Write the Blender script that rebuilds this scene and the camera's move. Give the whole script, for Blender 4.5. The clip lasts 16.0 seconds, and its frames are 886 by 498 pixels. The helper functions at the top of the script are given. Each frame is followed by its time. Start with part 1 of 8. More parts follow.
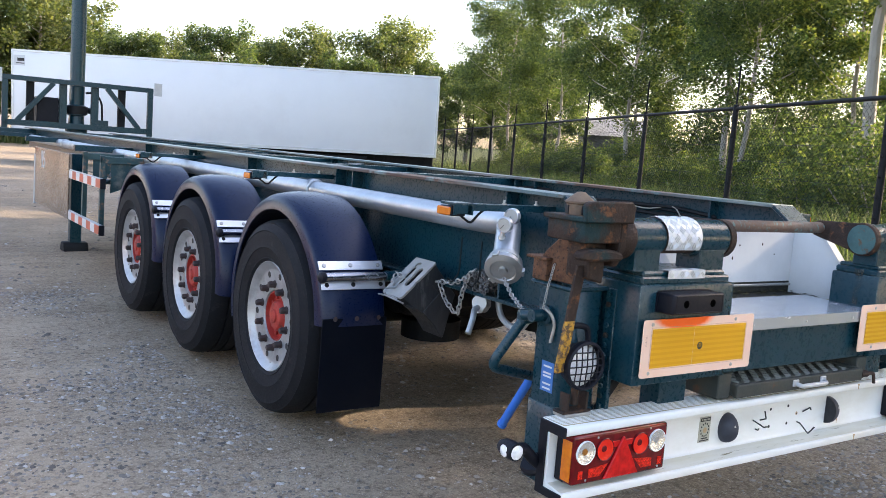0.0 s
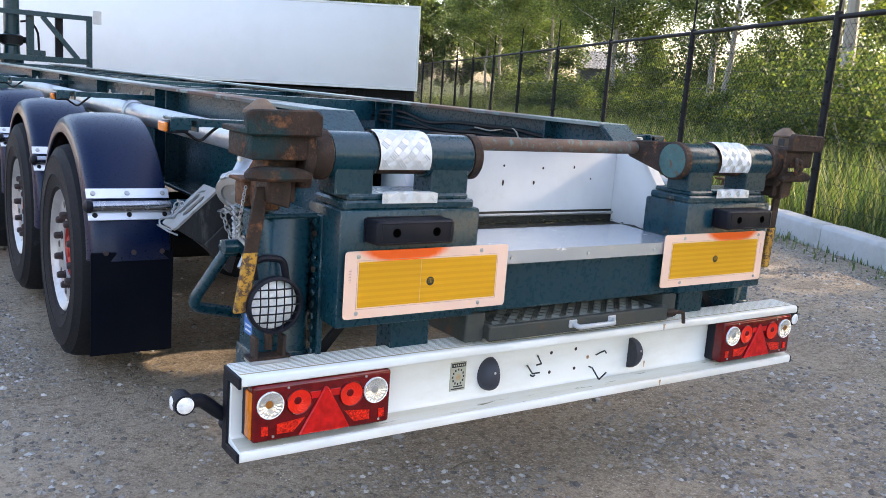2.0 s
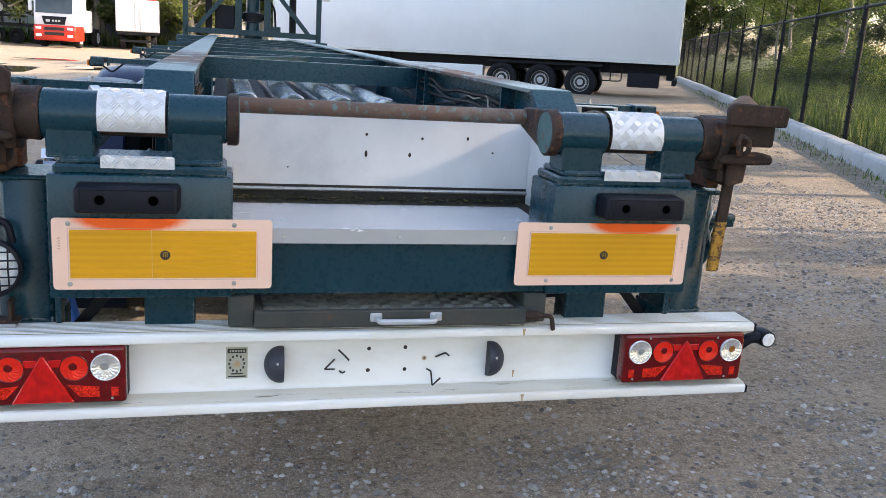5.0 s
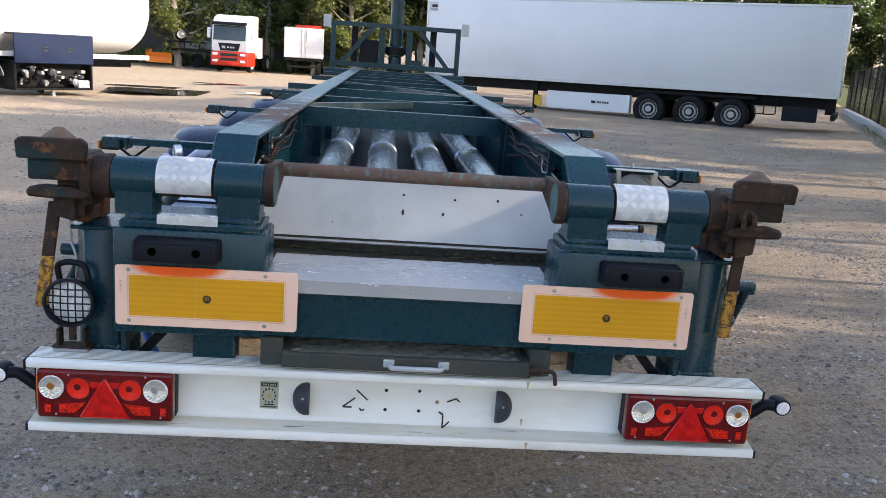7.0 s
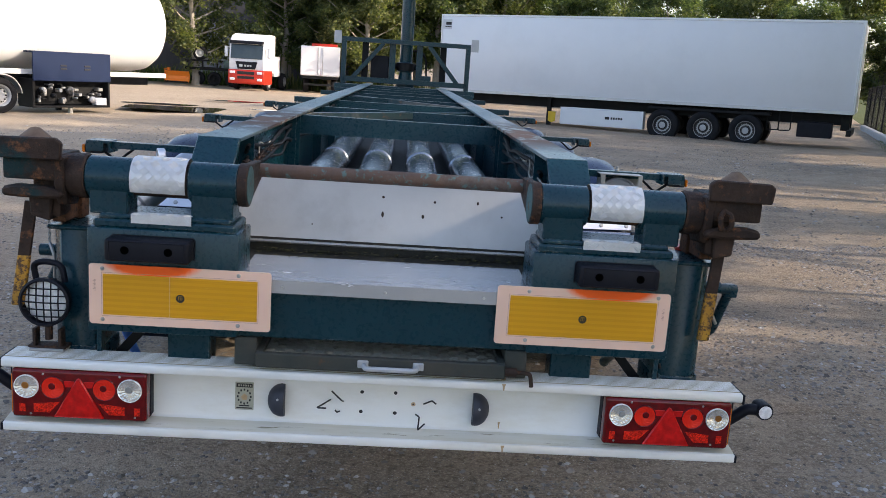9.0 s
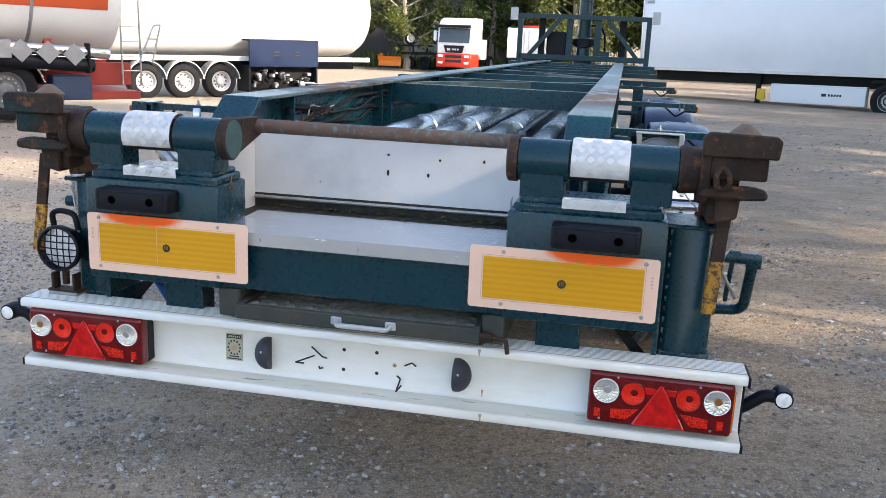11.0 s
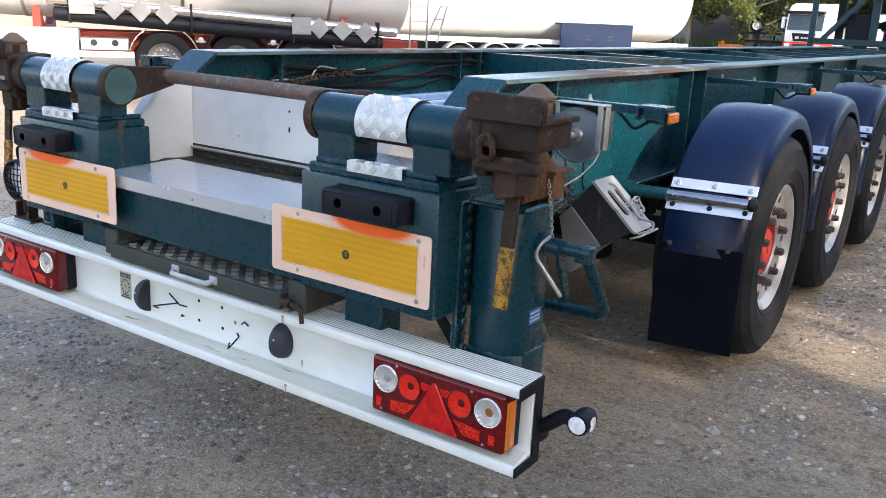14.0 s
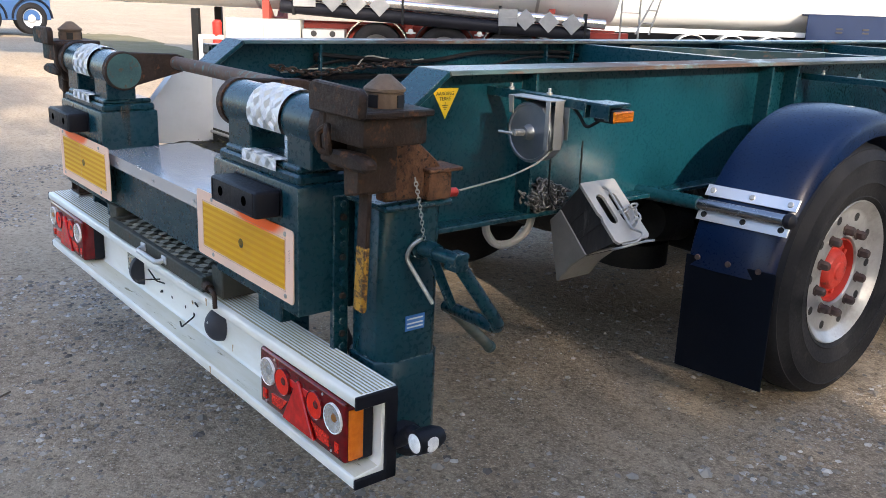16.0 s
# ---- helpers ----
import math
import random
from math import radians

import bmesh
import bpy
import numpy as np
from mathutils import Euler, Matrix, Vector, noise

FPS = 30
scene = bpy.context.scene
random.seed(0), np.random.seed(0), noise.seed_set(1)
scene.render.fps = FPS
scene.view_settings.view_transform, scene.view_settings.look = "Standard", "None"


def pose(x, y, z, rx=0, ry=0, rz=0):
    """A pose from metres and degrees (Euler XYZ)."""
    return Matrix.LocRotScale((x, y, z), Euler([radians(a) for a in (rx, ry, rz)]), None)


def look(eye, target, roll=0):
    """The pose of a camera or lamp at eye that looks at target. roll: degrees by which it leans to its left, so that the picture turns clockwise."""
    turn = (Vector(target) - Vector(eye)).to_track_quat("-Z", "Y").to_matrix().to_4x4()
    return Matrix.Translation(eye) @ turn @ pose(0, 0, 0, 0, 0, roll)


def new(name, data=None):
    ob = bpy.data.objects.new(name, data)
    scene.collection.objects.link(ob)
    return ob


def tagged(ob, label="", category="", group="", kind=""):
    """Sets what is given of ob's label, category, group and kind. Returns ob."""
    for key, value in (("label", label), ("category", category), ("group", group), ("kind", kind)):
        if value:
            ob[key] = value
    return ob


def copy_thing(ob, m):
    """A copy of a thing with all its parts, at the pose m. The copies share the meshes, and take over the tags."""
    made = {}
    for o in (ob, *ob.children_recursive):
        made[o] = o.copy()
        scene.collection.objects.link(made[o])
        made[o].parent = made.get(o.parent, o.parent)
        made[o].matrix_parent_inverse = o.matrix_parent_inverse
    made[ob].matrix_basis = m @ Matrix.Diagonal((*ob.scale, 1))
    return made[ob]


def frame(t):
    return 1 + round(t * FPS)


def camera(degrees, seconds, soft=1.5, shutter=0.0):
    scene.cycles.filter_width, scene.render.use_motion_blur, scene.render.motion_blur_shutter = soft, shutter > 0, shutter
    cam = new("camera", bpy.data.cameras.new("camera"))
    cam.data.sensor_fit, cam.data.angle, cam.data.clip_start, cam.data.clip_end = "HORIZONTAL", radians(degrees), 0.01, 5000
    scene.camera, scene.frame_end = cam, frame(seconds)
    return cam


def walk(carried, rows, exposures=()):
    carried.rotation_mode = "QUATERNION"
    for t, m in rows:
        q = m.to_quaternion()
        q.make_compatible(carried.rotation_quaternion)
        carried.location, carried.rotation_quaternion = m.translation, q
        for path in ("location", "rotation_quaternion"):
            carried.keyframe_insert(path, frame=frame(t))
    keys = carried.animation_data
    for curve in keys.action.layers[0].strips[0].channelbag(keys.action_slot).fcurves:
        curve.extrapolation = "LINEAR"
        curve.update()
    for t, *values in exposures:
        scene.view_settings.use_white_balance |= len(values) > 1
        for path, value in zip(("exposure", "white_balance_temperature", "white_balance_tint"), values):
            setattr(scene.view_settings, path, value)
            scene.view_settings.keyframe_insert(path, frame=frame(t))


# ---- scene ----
cam = camera(54.1, 16.0, 0.65)
PATH = [
    (0, (-2.972, -1.837, 1.427), (-1.839, -0.207, 1.183), 4.3),
    (0.5, (-2.749, -1.869, 1.423), (-1.623, -0.242, 1.127), 4.3),
    (1, (-2.507, -1.985, 1.422), (-1.387, -0.359, 1.102), 4.2),
    (1.5, (-2.287, -2.043, 1.399), (-1.171, -0.419, 1.061), 4.1),
    (2, (-1.975, -2.022, 1.395), (-0.864, -0.405, 1.007), 4.1),
    (2.5, (-1.722, -2.045, 1.385), (-0.615, -0.43, 0.977), 4.0),
    (3, (-1.427, -2.15, 1.405), (-0.414, -0.482, 0.97), 3.6),
    (3.5, (-1.187, -2.204, 1.397), (-0.371, -0.438, 0.934), 3.0),
    (3.7, (-1.073, -2.196, 1.39), (-0.294, -0.413, 0.925), 3.0),
    (5.8, (-0.286, -2.535, 1.5), (0.004, -0.619, 1.005), 3.6),
    (6, (-0.249, -2.593, 1.527), (-0.01, -0.671, 1.03), 3.6),
    (6.5, (-0.166, -2.613, 1.601), (0.031, -0.686, 1.102), 3.8),
    (7, (-0.125, -2.603, 1.617), (0.039, -0.662, 1.166), 3.8),
    (7.5, (-0.126, -2.618, 1.628), (0.017, -0.67, 1.197), 3.8),
    (8, (-0.118, -2.635, 1.63), (0.016, -0.682, 1.218), 3.7),
    (8.5, (-0.063, -2.631, 1.604), (0.064, -0.678, 1.194), 3.6),
    (8.7, (-0.035, -2.628, 1.589), (0.09, -0.675, 1.178), 3.6),
    (10.8, (0.63, -2.462, 1.504), (0.415, -0.526, 1.047), 2.4),
    (11, (0.743, -2.47, 1.5), (0.382, -0.561, 1.027), 2.0),
    (11.5, (0.974, -2.399, 1.464), (0.418, -0.542, 0.972), 1.6),
    (12, (1.205, -2.211, 1.457), (0.561, -0.384, 0.958), 2.1),
    (12.5, (1.421, -2.117, 1.448), (0.588, -0.372, 0.937), 1.9),
    (13, (1.705, -2.046, 1.461), (0.798, -0.339, 0.947), 2.2),
    (13.5, (1.907, -1.916, 1.43), (0.877, -0.284, 0.908), 2.1),
    (14, (2.076, -1.715, 1.446), (1.013, -0.105, 0.918), 2.4),
    (14.5, (2.271, -1.597, 1.456), (1.126, -0.048, 0.918), 2.6),
    (15, (2.492, -1.484, 1.472), (1.113, -0.147, 0.915), 1.8),
    (15.5, (2.595, -1.25, 1.448), (1.148, 0.01, 0.886), 1.4),
    (16, (2.673, -1.015, 1.464), (1.206, 0.222, 0.9), 2.0),
]
walk(cam, [(t, look(eye, target, roll)) for t, eye, target, roll in PATH], ((0, 2.22, 6950, 17), (1.0, 2.37, 6950, 17), (3.5, 2.21, 7000, 17), (6.0, 1.97, 6900, 16), (7.0, 1.73, 6750, 16), (8.0, 1.25, 6700, 16), (8.7, 1.35, 6700, 16), (11.0, 1.98, 6700, 14), (12.0, 1.99, 6600, 14), (14.0, 2.10, 6550, 14), (15.0, 2.02, 6500, 14), (16, 1.86, 6500, 14)))

# ---- world, sun, sky ----
SUN_AZ, SUN_EL = 104.0, 25.0          # clockwise from +y, above the horizon
world = bpy.data.worlds.new("world")
scene.world = world
world.use_nodes = True
wn = world.node_tree.nodes
sky = wn.new("ShaderNodeTexSky")
sky.sky_type = "NISHITA"
sky.sun_disc = False
sky.sun_elevation, sky.sun_rotation = radians(SUN_EL), radians(SUN_AZ)
sky.dust_density, sky.air_density = 2.0, 1.0
world.node_tree.links.new(sky.outputs["Color"], wn["Background"].inputs["Color"])
wn["Background"].inputs["Strength"].default_value = 0.15
sun_data = bpy.data.lights.new("sun", "SUN")
sun_data.energy, sun_data.angle, sun_data.color = 2.6, radians(0.6), (1.0, 0.87, 0.68)
sun = new("sun", sun_data)
toward = Vector((math.sin(radians(SUN_AZ)) * math.cos(radians(SUN_EL)), math.cos(radians(SUN_AZ)) * math.cos(radians(SUN_EL)), math.sin(radians(SUN_EL))))
sun.matrix_world = look(toward * 60, (0, 0, 0))


# ---- materials ----
def node_mat(name, rough=0.6, metal=0.0, spec=0.5):
    m = bpy.data.materials.new(name)
    m.use_nodes = True
    nt = m.node_tree
    b = nt.nodes["Principled BSDF"]
    b.inputs["Roughness"].default_value = rough
    b.inputs["Metallic"].default_value = metal
    b.inputs["Specular IOR Level"].default_value = spec
    return m, nt, b


def coords(nt, scale=(1, 1, 1), generated="Object"):
    tc = nt.nodes.new("ShaderNodeTexCoord")
    mp = nt.nodes.new("ShaderNodeMapping")
    mp.inputs["Scale"].default_value = scale
    nt.links.new(tc.outputs[generated], mp.inputs["Vector"])
    return mp.outputs["Vector"]


def noise_node(nt, vec, scale, detail=6, rough=0.6, lac=2.0):
    n = nt.nodes.new("ShaderNodeTexNoise")
    n.inputs["Scale"].default_value, n.inputs["Detail"].default_value = scale, detail
    n.inputs["Roughness"].default_value, n.inputs["Lacunarity"].default_value = rough, lac
    nt.links.new(vec, n.inputs["Vector"])
    return n.outputs["Fac"]


def ramp(nt, fac, stops):
    r = nt.nodes.new("ShaderNodeValToRGB")
    e = r.color_ramp.elements
    while len(e) < len(stops):
        e.new(0.5)
    for k, (p, c) in zip(e, stops):
        k.position = p
        k.color = (*c, 1) if isinstance(c, tuple) else (c, c, c, 1)
    nt.links.new(fac, r.inputs["Fac"])
    return r.outputs["Color"]


def mix(nt, fac, a, b, mode="MIX"):
    n = nt.nodes.new("ShaderNodeMix")
    n.data_type, n.blend_type = "RGBA", mode
    for sock, v in ((n.inputs[0], fac), (n.inputs[6], a), (n.inputs[7], b)):
        if isinstance(v, bpy.types.NodeSocket):
            nt.links.new(v, sock)
        elif isinstance(v, tuple):
            sock.default_value = (*v, 1)
        else:
            sock.default_value = v
    return n.outputs[2]


def bump(nt, b, height, strength=0.3, dist=0.01):
    n = nt.nodes.new("ShaderNodeBump")
    n.inputs["Strength"].default_value, n.inputs["Distance"].default_value = strength, dist
    nt.links.new(height, n.inputs["Height"])
    nt.links.new(n.outputs["Normal"], b.inputs["Normal"])


def surface(name, col, col2=None, wear=None, wear_at=(0.62, 0.7), scale=9, fine=60, rough=(0.4, 0.6), metal=0.0, bumps=0.15, dirt=None, dirt_at=(0.5, 0.75), stretch=(1, 1, 1), spec=0.5, dist=0.004):
    """Two-tone surface with grain, worn patches and dirt."""
    m, nt, b = node_mat(name, rough[0], metal, spec)
    v = coords(nt, stretch)
    n1, n2 = noise_node(nt, v, scale), noise_node(nt, v, fine, 4)
    c = mix(nt, ramp(nt, n1, [(0.3, 0.0), (0.7, 1.0)]), col, col2 or tuple(x * 0.8 for x in col))
    r = ramp(nt, n2, [(0.3, rough[0]), (0.7, rough[1])])
    if dirt:
        n4 = noise_node(nt, v, scale * 0.35, 8, 0.68)
        c = mix(nt, ramp(nt, n4, [(dirt_at[0], 0.0), (dirt_at[1], 1.0)]), c, dirt)
    if wear:
        n3 = noise_node(nt, v, scale * 1.7, 9, 0.72)
        f = ramp(nt, n3, [(wear_at[0], 0.0), (wear_at[1], 1.0)])
        c = mix(nt, f, c, wear)
        r = mix(nt, f, r, (0.75, 0.75, 0.75))
    nt.links.new(c, b.inputs["Base Color"])
    nt.links.new(r, b.inputs["Roughness"])
    bump(nt, b, n2, bumps, dist)
    return m


def chipped(m, chip, radius=0.005):
    """Rubs the paint off along sharp edges, unevenly."""
    nt = m.node_tree
    b = nt.nodes["Principled BSDF"]
    bv = nt.nodes.new("ShaderNodeBevel")
    bv.samples = 3
    bv.inputs["Radius"].default_value = radius
    geo = nt.nodes.new("ShaderNodeNewGeometry")
    dot = nt.nodes.new("ShaderNodeVectorMath")
    dot.operation = "DOT_PRODUCT"
    nt.links.new(bv.outputs[0], dot.inputs[0])
    nt.links.new(geo.outputs["Normal"], dot.inputs[1])
    edge = ramp(nt, dot.outputs["Value"], [(0.90, 1.0), (0.985, 0.0)])
    v = coords(nt)
    patch = ramp(nt, noise_node(nt, v, 14, 6, 0.7), [(0.47, 0.0), (0.57, 1.0)])
    speck = ramp(nt, noise_node(nt, v, 120, 3, 0.7), [(0.42, 0.0), (0.56, 1.0)])
    f = mix(nt, 1.0, mix(nt, 1.0, edge, patch, "MULTIPLY"), speck, "MULTIPLY")
    was = b.inputs["Base Color"].links[0].from_socket
    nt.links.new(mix(nt, f, was, chip), b.inputs["Base Color"])
    return m


TEAL = chipped(surface("teal_paint", (0.0024, 0.0310, 0.0460), (0.0030, 0.0370, 0.0540), (0.16, 0.14, 0.11), (0.75, 0.765), 7, 80, (0.26, 0.30), bumps=0.006, dirt=(0.006, 0.036, 0.046), dirt_at=(0.60, 0.95), spec=0.36), (0.30, 0.30, 0.27))
TEAL_WORN = surface("worn_teal_paint", (0.008, 0.042, 0.050), (0.022, 0.066, 0.070), (0.15, 0.10, 0.07), (0.58, 0.64), 6, 70, (0.34, 0.55), bumps=0.1, dirt=(0.24, 0.22, 0.185), dirt_at=(0.52, 0.68), stretch=(1, 0.35, 1))
RUST = surface("rusty_steel", (0.060, 0.036, 0.026), (0.016, 0.012, 0.011), (0.21, 0.085, 0.036), (0.56, 0.70), 11, 120, (0.55, 0.85), bumps=0.7, dirt=(0.010, 0.032, 0.036), dirt_at=(0.55, 0.63), spec=0.22)
RUST_HEAVY = surface("pitted_orange_rust", (0.17, 0.082, 0.045), (0.07, 0.036, 0.024), (0.025, 0.017, 0.014), (0.54, 0.60), 45, 160, (0.75, 0.95), bumps=0.8, spec=0.2)
RUST_CONE = surface("brown_cone_rust", (0.20, 0.135, 0.090), (0.12, 0.080, 0.056), (0.06, 0.045, 0.036), (0.6, 0.68), 18, 120, (0.6, 0.85), bumps=0.4, spec=0.3)
RUST_BAR = surface("rusty_painted_bar", (0.145, 0.080, 0.052), (0.09, 0.062, 0.050), (0.10, 0.17, 0.16), (0.55, 0.61), 16, 120, (0.6, 0.85), bumps=0.3, dirt=(0.16, 0.14, 0.12), dirt_at=(0.56, 0.7))
RUST_GREEN = surface("green_rusted_cap", (0.050, 0.120, 0.118), (0.028, 0.075, 0.078), (0.10, 0.055, 0.03), (0.57, 0.64), 16, 120, (0.6, 0.85), bumps=0.3)
WHITE_PAINT = surface("white_painted_aluminium", (0.80, 0.81, 0.79), (0.76, 0.77, 0.74), (0.42, 0.37, 0.25), (0.66, 0.80), 5, 90, (0.35, 0.5), bumps=0.04, dirt=(0.55, 0.51, 0.40), dirt_at=(0.49, 0.78), stretch=(0.4, 1, 1))
ALU_SHEET = surface("aluminium_sheet", (0.72, 0.74, 0.77), (0.64, 0.66, 0.69), (0.44, 0.41, 0.36), (0.66, 0.80), 4, 40, (0.16, 0.28), 0.65, 0.02, stretch=(0.3, 1, 1))
ALU_PLATE = surface("bright_tread_plate", (0.70, 0.71, 0.72), (0.62, 0.63, 0.63), (0.36, 0.33, 0.28), (0.64, 0.76), 14, 60, (0.42, 0.52), 0.35, 0.06)
PANEL_WHITE = surface("scuffed_white_panel", (0.66, 0.67, 0.68), (0.58, 0.59, 0.60), (0.30, 0.26, 0.22), (0.70, 0.74), 6, 60, (0.3, 0.45), bumps=0.05, dirt=(0.42, 0.42, 0.42), dirt_at=(0.55, 0.85))
GALV = surface("galvanised_pipe", (0.50, 0.53, 0.56), (0.40, 0.43, 0.46), (0.62, 0.63, 0.64), (0.58, 0.7), 8, 70, (0.30, 0.5), 0.8, 0.08, dirt=(0.25, 0.26, 0.27), dirt_at=(0.55, 0.8))
CAST_ALU = surface("cast_aluminium", (0.50, 0.51, 0.51), (0.38, 0.39, 0.39), None, scale=20, fine=150, rough=(0.35, 0.55), metal=0.85, bumps=0.2)
CHROME = surface("polished_steel_strip", (0.74, 0.75, 0.78), (0.66, 0.67, 0.70), None, scale=6, fine=50, rough=(0.30, 0.40), metal=0.8, bumps=0.0)
TUBE_STEEL = surface("polished_steel_tube", (0.42, 0.43, 0.46), (0.30, 0.31, 0.34), None, scale=12, fine=60, rough=(0.18, 0.3), metal=1.0, bumps=0.02)
PIPE_STEEL = surface("stained_silver_pipe", (0.42, 0.46, 0.53), (0.22, 0.255, 0.30), (0.03, 0.033, 0.037), (0.60, 0.68), 16, 110, (0.14, 0.26), 0.95, 0.05, dirt=(0.12, 0.135, 0.155), dirt_at=(0.52, 0.72), stretch=(1, 0.6, 1))
HOLE_BLACK = surface("hole_black", (0.001, 0.001, 0.001), (0.001, 0.001, 0.001), None, rough=(0.9, 0.95), bumps=0.0, spec=0.0)
BLACK_PLASTIC = surface("black_plastic", (0.0055, 0.0065, 0.011), (0.009, 0.010, 0.016), (0.07, 0.07, 0.072), (0.66, 0.8), 9, 120, (0.42, 0.6), bumps=0.12, spec=0.2)
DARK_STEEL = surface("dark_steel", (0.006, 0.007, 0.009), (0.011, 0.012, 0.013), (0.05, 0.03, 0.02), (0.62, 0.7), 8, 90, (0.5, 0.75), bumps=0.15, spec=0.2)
GUARD = surface("blue_black_mudguard", (0.0008, 0.0066, 0.031), (0.0011, 0.0080, 0.037), (0.008, 0.016, 0.038), (0.76, 0.92), 3, 140, (0.26, 0.32), bumps=0.006, dirt=(0.002, 0.010, 0.040), dirt_at=(0.58, 0.98), spec=0.28)
FLAP = surface("black_rubber_flap", (0.0014, 0.0030, 0.0075), (0.0020, 0.0038, 0.009), (0.03, 0.03, 0.034), (0.70, 0.82), 4, 150, (0.5, 0.7), bumps=0.08, dirt=(0.008, 0.009, 0.013), dirt_at=(0.5, 0.9), spec=0.09)
TYRE = surface("tyre_rubber", (0.0085, 0.0090, 0.0115), (0.013, 0.0135, 0.0165), (0.052, 0.051, 0.050), (0.6, 0.8), 6, 90, (0.65, 0.85), bumps=0.15, dirt=(0.034, 0.032, 0.031), dirt_at=(0.55, 0.9), spec=0.2)
RIM_DARK = surface("dusty_grey_rim", (0.17, 0.175, 0.18), (0.12, 0.125, 0.13), (0.3, 0.3, 0.3), (0.68, 0.74), 10, 90, (0.45, 0.6), 0.2, 0.08)
WHEEL_RIM = surface("road_worn_silver_rim", (0.45, 0.46, 0.475), (0.34, 0.345, 0.355), (0.17, 0.15, 0.13), (0.62, 0.72), 14, 110, (0.30, 0.45), 0.55, 0.10, dirt=(0.20, 0.185, 0.17), dirt_at=(0.52, 0.78))
RIM = surface("silver_painted_rim", (0.50, 0.52, 0.54), (0.42, 0.44, 0.46), (0.30, 0.27, 0.24), (0.64, 0.74), 12, 100, (0.35, 0.5), 0.25, 0.08, dirt=(0.36, 0.34, 0.31), dirt_at=(0.55, 0.8))
RED_HUB = surface("red_painted_hub", (0.42, 0.030, 0.018), (0.30, 0.022, 0.016), (0.10, 0.035, 0.025), (0.58, 0.68), 16, 100, (0.45, 0.65), bumps=0.15)
NUT = surface("rusty_wheel_nut", (0.055, 0.032, 0.030), (0.03, 0.022, 0.024), None, scale=30, fine=150, rough=(0.55, 0.75), bumps=0.2)
YELLOW_CHIP = surface("chipped_yellow_paint", (0.50, 0.25, 0.018), (0.38, 0.18, 0.018), (0.075, 0.040, 0.022), (0.47, 0.55), 30, 120, (0.5, 0.7), bumps=0.3)
YELLOW_STEEL = surface("yellow_paint", (0.70, 0.45, 0.02), (0.6, 0.38, 0.02), (0.12, 0.07, 0.03), (0.64, 0.7), 10, 90, (0.45, 0.6))
BLUE_GRIP = surface("blue_plastic_grip", (0.025, 0.17, 0.62), (0.022, 0.14, 0.54), None, scale=12, rough=(0.35, 0.5))
BLUE_STICKER = surface("blue_sticker", (0.03, 0.14, 0.42), (0.04, 0.17, 0.46), (0.3, 0.3, 0.3), (0.68, 0.72), 40, rough=(0.35, 0.5))
AMBER = surface("amber_lens", (0.75, 0.20, 0.01), (0.60, 0.14, 0.008), None, scale=60, fine=160, rough=(0.12, 0.25), bumps=0.3)
ZINC = surface("zinc_steel", (0.45, 0.45, 0.44), (0.34, 0.34, 0.33), (0.18, 0.11, 0.07), (0.66, 0.72), 18, 100, (0.35, 0.55), 0.7, 0.12)
DARK_GREY_PLASTIC = surface("dark_grey_cap", (0.024, 0.028, 0.042), (0.034, 0.038, 0.054), None, scale=10, rough=(0.5, 0.65), bumps=0.1)
RED_PLASTIC = surface("red_plastic", (0.55, 0.03, 0.02), (0.45, 0.025, 0.02), None, scale=20, rough=(0.35, 0.5))
CABLE = surface("black_cable", (0.006, 0.006, 0.007), (0.010, 0.010, 0.011), None, scale=20, rough=(0.5, 0.7), spec=0.15)
CABLE_PALE = surface("pale_cable", (0.35, 0.33, 0.28), (0.28, 0.26, 0.22), None, scale=20, rough=(0.5, 0.6))
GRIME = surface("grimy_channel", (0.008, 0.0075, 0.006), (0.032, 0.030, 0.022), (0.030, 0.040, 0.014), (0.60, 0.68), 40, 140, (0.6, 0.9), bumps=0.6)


def leaf_litter_mat():
    m, nt, b = node_mat("leaf_litter", 0.9)
    g = nt.nodes.new("ShaderNodeNewGeometry")
    nt.links.new(ramp(nt, g.outputs["Random Per Island"], [(0.0, (0.015, 0.014, 0.008)), (0.5, (0.06, 0.05, 0.02)), (0.8, (0.10, 0.095, 0.03)), (1.0, (0.22, 0.17, 0.09))]), b.inputs["Base Color"])
    return m


INK = surface("black_ink", (0.012, 0.012, 0.014), None, rough=(0.5, 0.6), bumps=0.0)
WHITE_INK = surface("white_lettering", (0.72, 0.72, 0.72), (0.6, 0.6, 0.6), None, rough=(0.4, 0.6), bumps=0.0)
YELLOW_LABEL = surface("yellow_label", (0.80, 0.55, 0.02), (0.74, 0.50, 0.02), None, rough=(0.35, 0.5), bumps=0.0)
BEIGE_LABEL = surface("metal_inspection_label", (0.42, 0.42, 0.34), (0.34, 0.34, 0.28), (0.35, 0.12, 0.05), (0.68, 0.72), 40, 150, (0.35, 0.5))
BORDER = surface("pale_plate_border", (0.78, 0.52, 0.42), (0.80, 0.58, 0.49), (0.5, 0.3, 0.22), (0.74, 0.8), 8, 90, (0.35, 0.5), bumps=0.03)
GROOVE_DIRT = surface("dirty_groove_film", (0.46, 0.41, 0.26), (0.25, 0.215, 0.115), (0.07, 0.06, 0.035), (0.60, 0.70), 4, 90, (0.6, 0.85), bumps=0.1, dirt=(0.60, 0.58, 0.50), dirt_at=(0.5, 0.7), stretch=(0.5, 4, 1))
